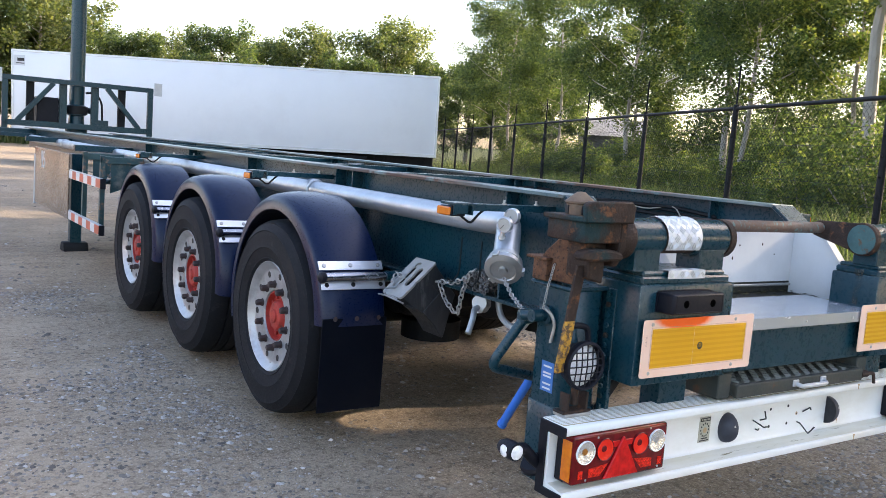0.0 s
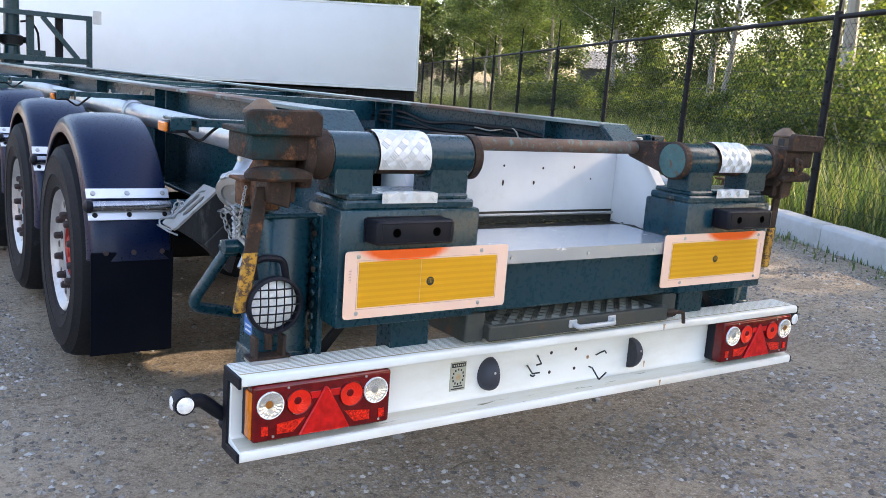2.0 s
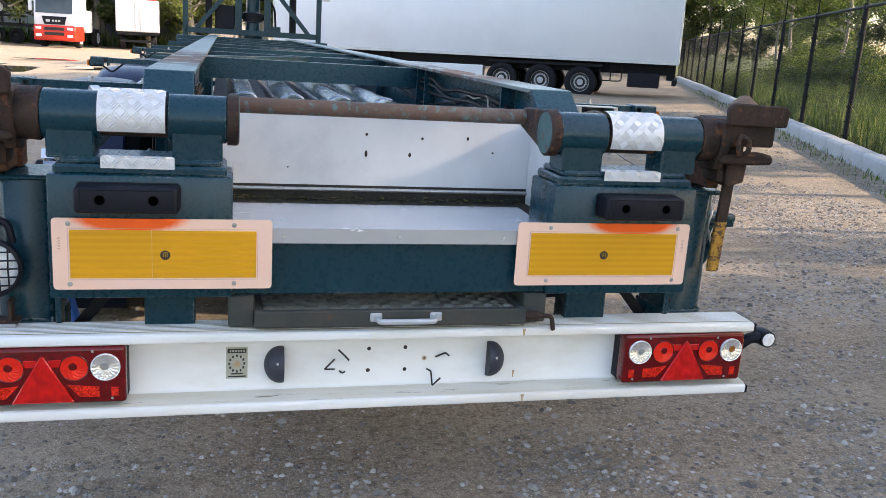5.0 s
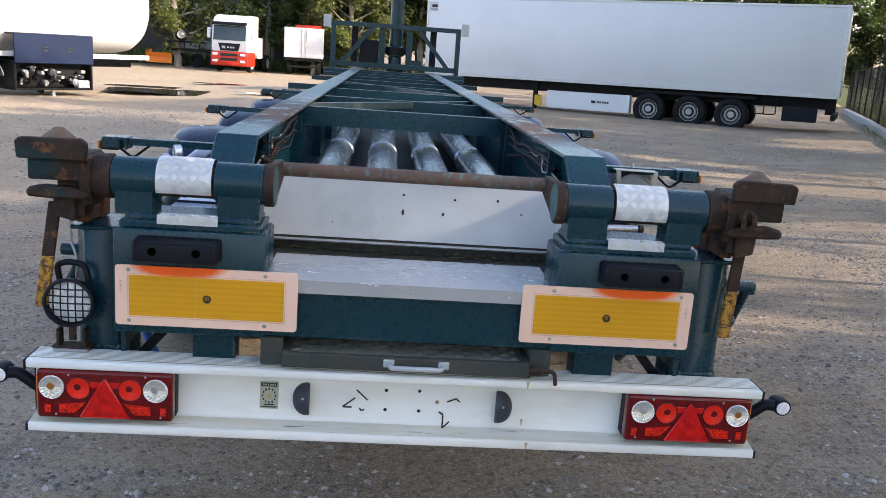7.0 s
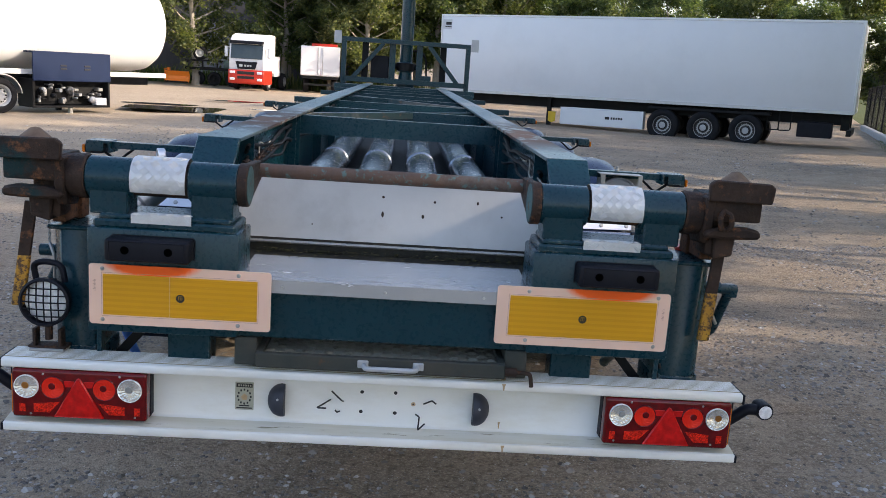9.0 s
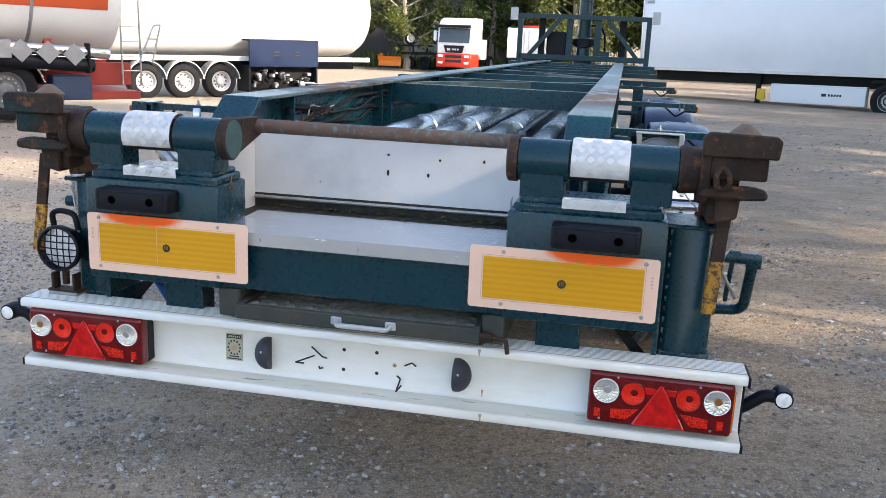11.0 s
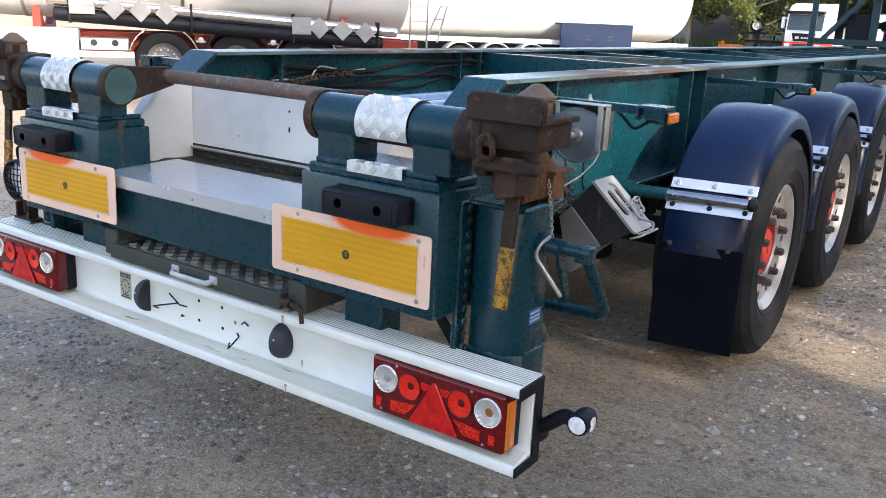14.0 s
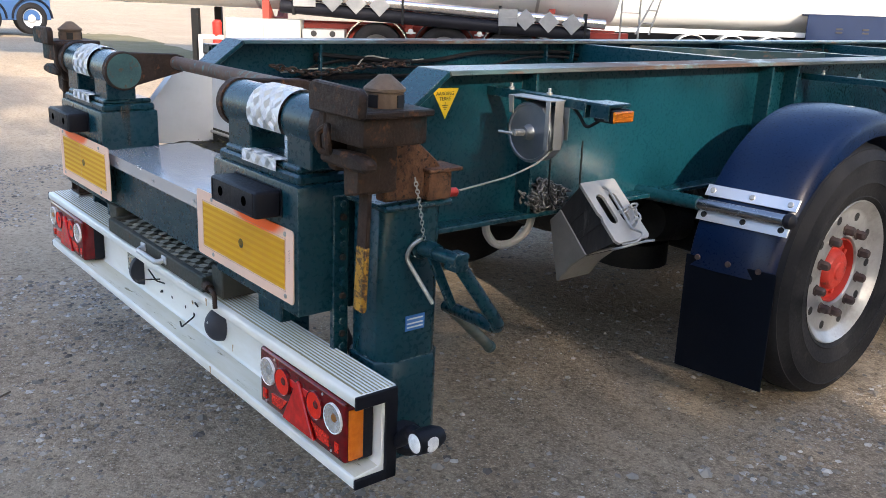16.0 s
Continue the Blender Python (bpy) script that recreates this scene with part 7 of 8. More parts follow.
# ---- fence and kerb ----
FENCE_BLACK = surface("black_coated_steel", (0.006, 0.0065, 0.008), (0.009, 0.0095, 0.011), None, scale=12, rough=(0.5, 0.65), spec=0.2)
CONCRETE = surface("pale_kerb_concrete", (0.46, 0.46, 0.46), (0.38, 0.38, 0.37), (0.20, 0.20, 0.18), (0.62, 0.72), 5, 90, (0.75, 0.9), bumps=0.3, dirt=(0.28, 0.27, 0.24), dirt_at=(0.5, 0.8))
fence = empty("chain_link_fence", Matrix.Translation((0, 0, 0)))
tagged(fence, "tall black chain-link fence with steel posts and a top rail", "fence")
BAY, TOP = 3.4, 2.16


def bay_mesh():
    verts, faces = [], []

    def wire(a, c, r):
        a, c = Vector(a), Vector(c)
        d = (c - a).normalized()
        u = d.cross(Vector((0.0, 1.0, 0.0))).normalized() * r
        w = Vector((0, 1, 0)) * r
        k = len(verts)
        for p in (a, c):
            verts.extend([tuple(p + u), tuple(p - u * 0.5 + w * 0.87), tuple(p - u * 0.5 - w * 0.87)])
        faces.extend([(k, k + 1, k + 4, k + 3), (k + 1, k + 2, k + 5, k + 4), (k + 2, k, k + 3, k + 5)])

    h = TOP - 0.12
    step = 0.078
    n = int((BAY + h) / step)
    for k in range(n + 1):
        x = -h + k * step
        x0, x1 = max(0.0, x), min(BAY, x + h)
        if x1 - x0 > 0.02:
            wire((x0, 0.002, 0.08 + x0 - x), (x1, 0.002, 0.08 + x1 - x), 0.0017)
            wire((x0, -0.002, 0.08 + h - (x0 - x)), (x1, -0.002, 0.08 + h - (x1 - x)), 0.0017)
    for z in (0.10, 0.32, 0.54, 0.76, 0.98, 1.20, 1.42, 1.64, 1.86, 2.08):
        wire((0, 0.004, z), (BAY, 0.004, z), 0.0028)
    me = bpy.data.meshes.new("chain_link")
    me.from_pydata(verts, [], faces)
    me.materials.append(FENCE_BLACK)
    return me


bay = bay_mesh()
b = bmn()
rod(b, (0, 0, -0.10), (0, 0, TOP + 0.03), 0.040, 12)
lathe(b, [(0.040, 0), (0.045, 0.0), (0.040, 0.02), (0, 0.03)], (0, 0, TOP + 0.03), (0, 0, 1), 12)
rod(b, (0, 0, TOP + 0.03), (0, 0, TOP + 0.60), 0.014, 8)
for k in range(9):
    box(b, -0.065, 0.065, -0.012, 0.012, 0.2 + k * 0.22, 0.225 + k * 0.22, 0.003)
post_me = smooth(mesh_of(b, "post"))
post_me.materials.append(FENCE_BLACK)
b = bmn()
rod(b, (0, 0, TOP), (BAY, 0, TOP), 0.027, 12)
rail_me = smooth(mesh_of(b, "top_rail"))
rail_me.materials.append(FENCE_BLACK)
for k in range(-1, 14):
    s = -6.6 + BAY * k
    p, q = by_fence(s, 0), by_fence(s + BAY, 0)
    d = q - p
    x_ax = d.normalized()
    y_ax = Vector((0, 0, 1)).cross(x_ax).normalized()
    z_ax = x_ax.cross(y_ax)
    m = Matrix((x_ax, y_ax, z_ax)).transposed().to_4x4()
    m.translation = p
    part("post", post_me, None, fence, m=Matrix.Translation(p))
    part("top_rail", rail_me, None, fence, m=m)
    part("chain_link", bay, None, fence, m=m)

b = bmn()
prism(b, [(-0.11, -0.10), (-0.11, 0.17), (-0.085, 0.205), (0.11, 0.205), (0.11, -0.10)], "x", 0.004, 0.996, 0.004)
kerb_me = smooth(mesh_of(b, "kerb_block"))
kerb_me.materials.append(CONCRETE)
kerb = empty("kerb")
tagged(kerb, "pale concrete kerb blocks in front of the fence", "kerb", kind="structure")
for k in range(46):
    p = by_fence(-10.5 + k, -0.30)
    # the chamfered edge faces the yard
    m = Matrix.Translation(p) @ Matrix.Rotation(math.atan2(FU.y, FU.x), 4, "Z") @ Matrix.Rotation(math.pi, 4, "Z") @ Matrix.Translation((-1, 0, random.uniform(-0.006, 0.006)))
    part("kerb_block", kerb_me, None, kerb, m=m)

# shed behind the hedge
SHED_WALL = surface("grey_shed_boards", (0.10, 0.10, 0.10), (0.07, 0.07, 0.07), None, scale=4, rough=(0.6, 0.8))
SHED_ROOF = surface("pale_corrugated_roof", (0.42, 0.42, 0.41), (0.34, 0.34, 0.33), (0.22, 0.20, 0.17), (0.6, 0.7), 2, 30, (0.5, 0.7))
shed = empty("shed", Matrix.Translation((41.5, 41.5, 0.0)) @ Matrix.Rotation(radians(-40), 4, "Z") @ Matrix.Scale(1.4, 4))
tagged(shed, "low shed with a pale corrugated roof behind the bushes", "shed")
b = bmn()
prism(b, [(-2.2, 0.0), (2.2, 0.0), (2.2, 1.9), (0.0, 2.7), (-2.2, 1.9)], "x", -2, 2)
part("wall", b, SHED_WALL, shed)
for s in (-1, 1):
    b = bmn()
    prof = []
    for k in range(64):
        h = 0.025 * (0.5 + 0.5 * math.cos(math.pi * k / 2))
        prof.append((-2.1 + 4.2 * k / 63, h))
    a = [b.verts.new((x, 0.0, 2.75 + h)) for x, h in prof]
    c = [b.verts.new((x, s * 2.45, 1.86 + h)) for x, h in prof]
    for k in range(63):
        b.faces.new((a[k], a[k + 1], c[k + 1], c[k]))
    bmesh.ops.solidify(b, geom=b.faces[:], thickness=0.012)
    part("roof", b, SHED_ROOF, shed)


# ---- white refrigerated semi-trailer ----
GRP = surface("white_box_skin", (0.74, 0.76, 0.79), (0.71, 0.73, 0.76), (0.5, 0.5, 0.5), (0.74, 0.80), 0.9, 8, (0.3, 0.42), bumps=0.01, dirt=(0.62, 0.64, 0.66), dirt_at=(0.5, 0.9))
EDGE = surface("aluminium_edge_rail", (0.55, 0.57, 0.60), (0.48, 0.50, 0.52), None, scale=4, rough=(0.3, 0.45), metal=0.8)
# local: x forward along the trailer, +y towards the yard's middle, z up
RM = Matrix.Translation((13.62, 22.85, -0.33)) @ Matrix.Rotation(radians(150.0), 4, "Z") @ Matrix.Rotation(radians(0.9), 4, "Y")
reefer = empty("refrigerated_trailer", RM)
tagged(reefer, "white refrigerated box semi-trailer with three axles, parked across the yard", "trailer")
RL = 13.95
b = bmn()
box(b, 0, RL, -2.5, 0, 1.22, 3.92, 0.03, 2)
part("box_body", b, GRP, reefer)
b = bmn()
for z0, z1 in ((1.20, 1.30), (3.86, 3.935)):
    box(b, -0.01, RL + 0.01, -0.02, 0.012, z0, z1, 0.004)
box(b, -0.012, 0.06, -0.05, 0.014, 1.20, 3.935, 0.004)
box(b, RL - 0.05, RL + 0.01, -0.05, 0.014, 1.20, 3.935, 0.004)
part("edge_rail", b, EDGE, reefer)
b = bmn()
box(b, RL - 0.42, RL - 0.06, 0.001, 0.006, 3.42, 3.75, 0)
lg = part("maker_panel", b, surface("grey_panel", (0.55, 0.57, 0.60), (0.5, 0.52, 0.55), None, rough=(0.4, 0.5)), reefer)
b = bmn()
box(b, RL - 0.40, RL - 0.18, 0.007, 0.010, 3.56, 3.66, 0)
box(b, RL - 0.40, RL - 0.14, 0.007, 0.010, 3.48, 3.51, 0)
part("maker_mark", b, INK, lg)
b = bmn()
box(b, 0.3, RL - 0.4, -1.95, -1.80, 0.85, 1.23, 0.01)
box(b, 0.3, RL - 0.4, -0.70, -0.55, 0.85, 1.23, 0.01)
part("chassis_rail", b, DARK_STEEL, reefer)
b = bmn()
box(b, 6.30, 9.20, -0.30, 0.0, 0.32, 0.90, 0.015)
sk = part("pallet_box", b, GRP, reefer, "white pallet box under the body")
b = bmn()
box(b, 7.45, 7.60, 0.002, 0.005, 0.57, 0.66, 0)
for k in range(5):
    box(b, 7.00 + k * 0.085, 7.06 + k * 0.085, 0.002, 0.005, 0.58, 0.65, 0)
part("maker_mark", b, INK, sk)


NUT_ZINC = surface("bright_wheel_nut", (0.46, 0.47, 0.48), (0.36, 0.37, 0.38), None, scale=20, rough=(0.35, 0.5), metal=0.4)
RIM_BLACK = surface("black_painted_rim", (0.012, 0.013, 0.016), (0.020, 0.021, 0.024), (0.06, 0.055, 0.05), (0.66, 0.8), 8, 80, (0.4, 0.55), bumps=0.05)


def road_wheel(parent, m, r=0.5, w=0.30, rim=RIM, nuts=True, name="wheel"):
    """A parked vehicle's wheel: tyre under it; its outer face looks along local -z."""
    k = r / 0.5
    b = bmn()
    lathe(b, [(0.29 * k, 0.06), (0.285 * k, 0.0), (0.30 * k, -0.012), (0.285 * k, -0.004), (0.262 * k, 0.03), (0.25 * k, 0.075), (0.14 * k, 0.085), (0.13 * k, 0.03), (0.10 * k, 0.01), (0, 0.005)], (0, 0, 0), (0, 0, 1), 32)
    o = part(name, b, rim, parent, m=m)
    b = bmn()
    lathe(b, [(0.288 * k, 0.02), (0.34 * k, -0.018), (0.43 * k, -0.02), (0.485 * k, 0.01), (0.5 * k, 0.05), (0.5 * k, w - 0.05), (0.47 * k, w), (0.288 * k, w)], (0, 0, 0), (0, 0, 1), 40)
    part("tyre", b, TYRE, o)
    if nuts:
        b = bmn()
        for i in range(10):
            a = 2 * math.pi * i / 10
            lathe(b, [(0.022 * k, 0.0), (0.018 * k, -0.035), (0, -0.036)], (0.19 * k * math.cos(a), 0.19 * k * math.sin(a), 0.08), (0, 0, 1), 6)
            a += math.pi / 10
            lathe(b, [(0.026 * k, 0.001), (0, -0.001)], (0.225 * k * math.cos(a), 0.225 * k * math.sin(a), 0.078), (0, 0, 1), 8)
        part("wheel_nuts", b, DARK_STEEL if rim is RIM else NUT_ZINC, o)
    return o


SIDE = Matrix.Rotation(math.pi / 2, 4, "X")      # outer face towards local +y
for x in (5.67, 4.36, 3.05):
    w_ = road_wheel(reefer, Matrix.Translation((x, -0.03, 0.52)) @ SIDE, 0.52, 0.36, RIM_BLACK)
    b = bmn()
    lathe(b, [(0.205, 0.0765), (0.205, 0.068), (0.165, 0.068), (0.165, 0.0765)], (0, 0, 0), (0, 0, 1), 32)
    lathe(b, [(0.302, -0.006), (0.300, -0.016), (0.288, -0.010), (0.288, 0.0)], (0, 0, 0), (0, 0, 1), 32)
    lathe(b, [(0.105, 0.012), (0.095, -0.004), (0, -0.008)], (0, 0, 0), (0, 0, 1), 24)
    part("trim_ring", b, NUT_ZINC, w_)
    road_wheel(reefer, Matrix.Translation((x, -2.47, 0.50)) @ Matrix.Rotation(-math.pi / 2, 4, "X"), 0.5, 0.36, RIM_DARK, False)
    b = bmn()
    rod(b, (x, -2.2, 0.5), (x, -0.3, 0.5), 0.07, 10)
    part("axle", b, DARK_STEEL, reefer)
b = bmn()
box(b, 2.35, 6.2, -0.42, -0.06, 1.02, 1.12, 0.02)
part("wheel_cover", b, DARK_STEEL, reefer)
b = bmn()
box(b, 0.55, 1.55, -0.5, -0.06, 0.45, 0.92, 0.02)
part("tool_box", b, BLACK_PLASTIC, reefer)
b = bmn()
box(b, 0.02, 0.16, -2.45, -0.02, 0.55, 0.74, 0.01)
box(b, 0.10, 0.35, -2.0, -1.8, 0.7, 1.23, 0.01)
box(b, 0.10, 0.35, -0.7, -0.5, 0.7, 1.23, 0.01)
part("rear_bumper", b, DARK_STEEL, reefer)
b = bmn()
for x in (1.75, 2.1):
    pipe(b, [(x, -0.2, 1.21), (x, -0.2, 0.62), (x + 0.35, -0.2, 0.60), (x + 0.35, -0.2, 1.21)], 0.02, 8, 0.06)
part("hose_bracket", b, DARK_STEEL, reefer)
for y in (-0.45, -2.05):
    b = bmn()
    box(b, 9.70, 9.84, y - 0.07, y + 0.07, 0.06, 1.23, 0.01)
    box(b, 9.64, 9.90, y - 0.13, y + 0.13, 0.0, 0.07, 0.01)
    part("landing_leg", b, DARK_STEEL, reefer)
b = bmn()
prism(b, [(9.40, 0.72), (9.66, 0.72), (9.66, 0.40), (9.53, 0.34), (9.40, 0.40)], "y", -0.12, -0.06, 0.01)
part("yellow_tag", b, YELLOW_STEEL, reefer, "yellow plate hung beside the landing leg")


# ---- tank semi-trailers ----
TANK_SKIN = surface("white_tank_skin", (0.79, 0.81, 0.82), (0.76, 0.78, 0.79), (0.45, 0.42, 0.36), (0.70, 0.80), 0.8, 12, (0.25, 0.4), bumps=0.02, dirt=(0.70, 0.71, 0.70), dirt_at=(0.5, 0.9))
TANK_RED = surface("orange_red_band", (0.62, 0.10, 0.03), (0.55, 0.09, 0.03), None, scale=2, rough=(0.3, 0.45))
CHASSIS_RED = surface("red_chassis_paint", (0.35, 0.035, 0.02), (0.26, 0.03, 0.02), (0.08, 0.05, 0.04), (0.6, 0.7), 4, 60, (0.5, 0.7))
STEEL = surface("bright_steel_tube", (0.62, 0.63, 0.64), (0.52, 0.53, 0.54), None, scale=3, rough=(0.15, 0.28), metal=0.95)
GREY_PLATE = surface("grey_placard", (0.30, 0.31, 0.32), (0.24, 0.25, 0.26), (0.45, 0.45, 0.45), (0.66, 0.72), 9, 60, (0.4, 0.55), 0.3)
TURN = math.atan2(0.776, 0.63)


def local(origin):
    return Matrix.Translation(origin) @ Matrix.Rotation(TURN, 4, "Z")


def ladder(parent, x, y, z0, z1, w=0.36, lean=0.0):
    b = bmn()
    for s in (0, w):
        pipe(b, [(x + s, y, z0), (x + s + lean, y, z1)], 0.018, 8)
    n = int((z1 - z0) / 0.28)
    for k in range(1, n + 1):
        f = k / (n + 1)
        pipe(b, [(x + lean * f, y, z0 + (z1 - z0) * f), (x + w + lean * f, y, z0 + (z1 - z0) * f)], 0.012, 6)
    part("ladder", b, ZINC, parent, "grey steel ladder")


# first tanker: near side is local y = 0, the rear at +x; y grows away from the yard's middle
t1 = empty("tank_trailer", local((-8.38, 11.15, -0.085)))
tagged(t1, "white cylindrical tank semi-trailer with a red chassis and grey hazard placards", "tank trailer")
TILT = radians(0.9)
tm = Matrix.Translation((0.80, 1.15, 2.28)) @ Matrix.Rotation(TILT, 4, "Y")
b = bmn()
lathe(b, [(0, -12.2), (0.7, -12.15), (1.12, -11.95), (1.22, -11.6), (1.22, 0.02), (1.17, 0.12), (0.7, 0.24), (0, 0.28)], (0, 0, 0), (1, 0, 0), 64, tm)
part("tank", b, TANK_SKIN, t1)
b = bmn()
for x in (-9.2, -6.6, -4.0, -1.4):
    lathe(b, [(1.221, x), (1.231, x + 0.005), (1.231, x + 0.055), (1.221, x + 0.06)], (0, 0, 0), (1, 0, 0), 64, tm)
part("tank_band", b, EDGE, t1)
b = bmn()
n = 14
for k in range(n):
    a0, a1 = radians(159 + 35 * k / n), radians(159 + 35 * (k + 1) / n)
    q = [b.verts.new(tm @ Vector((x, -1.226 * math.cos(a) * -1, -1.226 * math.sin(a)))) for x, a in ((-9.5, a0), (-0.14, a0), (-0.14, a1), (-9.5, a1))]
    b.faces.new(q)
part("colour_band", b, TANK_RED, t1, "orange-red painted band")


def slope(x):
    return -0.060 * x + 1.10


b = bmn()
rod(b, (-5.35, -0.04, slope(-5.35) + 0.05), (0.62, -0.04, slope(0.62) + 0.05), 0.095, 20, 0.01)
part("hose_tube", b, STEEL, t1, "bright steel hose tube")
b = bmn()
rod(b, (-5.25, -0.02, slope(-5.25) - 0.17), (0.35, -0.02, slope(0.35) - 0.17), 0.115, 20, 0.01)
part("hose_tube", b, BLACK_PLASTIC, t1, "black plastic hose tube")
for x in (-5.0, -3.05, -1.3, 0.25):
    b = bmn()
    box(b, x - 0.02, x + 0.02, -0.16, 0.05, slope(x) - 0.30, slope(x) + 0.20, 0.004)
    part("tube_clip", b, DARK_STEEL, t1)
for x in (-4.30, -3.88, -3.46, -0.84, -0.42, 0.0):
    b = bmn()
    box(b, -0.135, 0.135, -0.006, 0.006, -0.135, 0.135, 0.003, 1, Matrix.Translation((x, -0.17, slope(x) + 0.0)) @ Matrix.Rotation(math.pi / 4, 4, "Y"))
    part("placard", b, GREY_PLATE, t1, "blank grey diamond placard holder")
for x, w in ((-4.80, 0.20), (-1.16, 0.17)):
    b = bmn()
    box(b, x - w, x + w, -0.18, -0.165, slope(x) - 0.14, slope(x) + 0.16, 0.006)
    box(b, x - w - 0.01, x + w + 0.01, -0.186, -0.160, slope(x) + 0.0, slope(x) + 0.015, 0.002)
    part("number_board", b, GREY_PLATE, t1, "blank grey folding number board")
b = bmn()
box(b, -6.1, 1.16, 0.42, 0.58, 0.55, 0.95, 0.01)
box(b, -6.1, 1.16, 1.72, 1.88, 0.55, 0.95, 0.01)
box(b, -0.4, 1.18, 0.05, 2.2, 0.32, 0.46, 0.01)
part("chassis_rail", b, CHASSIS_RED, t1)
for x in (-5.6, -3.0, -0.4):
    b = bmn()
    prism(b, [(0.1, 0.85), (2.2, 0.85), (2.2, 1.35), (1.6, 1.02), (0.7, 1.02), (0.1, 1.35)], "x", x, x + 0.12)
    part("tank_saddle", b, CHASSIS_RED, t1)
FACE = Matrix.Rotation(-math.pi / 2, 4, "X")      # outer face towards local -y
for k, x in enumerate((-3.52, -2.28, -1.05)):
    road_wheel(t1, Matrix.Translation((x, 0.05, 0.50)) @ FACE, 0.5, 0.36, RIM_DARK)
    b = bmn()
    pts = [(x + 0.60 * math.cos(radians(a)), 0.51 + 0.60 * math.sin(radians(a))) for a in range(8, 173, 12)]
    inn = [(x + 0.575 * math.cos(radians(a)), 0.51 + 0.575 * math.sin(radians(a))) for a in range(8, 173, 12)]
    prism(b, pts + inn[::-1], "y", -0.02, 0.42)
    f = part("fender", b, BLACK_PLASTIC, t1)
    if k != 1:
        b = bmn()
        prism(b, [(x + 0.603 * math.cos(radians(a)), 0.51 + 0.603 * math.sin(radians(a))) for a in range(8, 173, 12)] + [(x + 0.578 * math.cos(radians(a)), 0.51 + 0.578 * math.sin(radians(a))) for a in range(172, 7, -12)], "y", -0.03, -0.022)
        part("bright_edge", b, STEEL, f)
for x in (-2.9, -1.65, -0.45):
    b = bmn()
    lathe(b, [(0.0, 0), (0.05, 0), (0.05, 0.05), (0.0, 0.06)], (x, 0.0, 0.87), (0, -1, 0), 14)
    box(b, x - 0.09, x + 0.09, 0.0, 0.04, 0.83, 0.86, 0.004)
    part("side_lamp", b, RIM, t1)
b = bmn()
box(b, -6.26, -4.90, 0.0, 0.5, 0.40, 1.01, 0.01)
CABINET_GREY = surface("pale_grey_cabinet", (0.36, 0.38, 0.38), (0.32, 0.34, 0.34), (0.25, 0.25, 0.24), (0.68, 0.76), 3, 50, (0.4, 0.55), bumps=0.03)
cab = part("equipment_cabinet", b, CABINET_GREY, t1, "pale grey equipment cabinet with two doors")
for x in (-6.23, -5.57):
    b = bmn()
    box(b, x, x + 0.64, -0.012, 0.0, 0.43, 0.98, 0.006)
    d = part("door", b, CABINET_GREY, cab)
    for k in range(6):
        b = bmn()
        box(b, x + 0.20, x + 0.42, -0.016, -0.011, 0.74 + k * 0.018, 0.748 + k * 0.018, 0)
        part("louvre", b, EDGE, d)
b = bmn()
box(b, -4.87, -4.10, 0.0, 0.45, 0.66, 0.86, 0.01)
rb = part("steel_locker", b, EDGE, t1, "small steel locker with two oval openings")
for x in (-4.66, -4.32):
    b = bmn()
    lathe(b, [(0.0, 0), (0.055, 0), (0.055, 0.003), (0, 0.003)], (x, 0.0, 0.78), (0, -1, 0), 16)
    part("opening", b, INK, rb)
b = bmn()
box(b, -4.90, -4.02, -0.03, 0.06, 0.54, 0.64, 0.006)
part("side_rail", b, GRP, t1)
for z in (0.44, 0.76):
    b = bmn()
    lathe(b, [(0, 0), (0.075, 0), (0.085, 0.02), (0.085, 0.26), (0.05, 0.30), (0, 0.30)], (-6.42, 0.06, z - 0.10), (0, 0, 1), 16)
    part("extinguisher", b, RED_PLASTIC, t1, "red fire extinguisher")
b = bmn()
box(b, -6.75, -6.30, -0.02, 0.04, 0.62, 0.70, 0.006)
box(b, -6.75, -6.68, -0.02, 0.04, 0.10, 0.70, 0.006)
part("guard_frame", b, GRP, t1)
for y in (0.25, 2.0):
    b = bmn()
    box(b, -6.92, -6.78, y - 0.07, y + 0.07, 0.06, 1.15, 0.01)
    box(b, -6.98, -6.72, y - 0.13, y + 0.13, -0.0, 0.07, 0.01)
    part("landing_leg", b, DARK_STEEL, t1)
b = bmn()
box(b, -0.32, 0.32, 0.02, 0.40, 0.32, 0.74, 0.02)
part("storage_box", b, surface("navy_box", (0.02, 0.045, 0.10), (0.015, 0.035, 0.08), None, scale=5, rough=(0.4, 0.6)), t1, "navy blue storage box")
ladder(t1, 0.98, 0.35, 0.55, 3.4, 0.34)
b = bmn()
pipe(b, [(1.25, 0.25, 0.95), (1.55, 0.25, 1.62), (1.68, 0.25, 1.64), (1.50, 0.25, 0.95)], 0.018, 8, 0.04)
pipe(b, [(1.30, 0.25, 1.15), (1.56, 0.25, 1.15)], 0.014, 8)
pipe(b, [(1.40, 0.25, 1.38), (1.60, 0.25, 1.38)], 0.014, 8)
part("hand_rail", b, ZINC, t1)

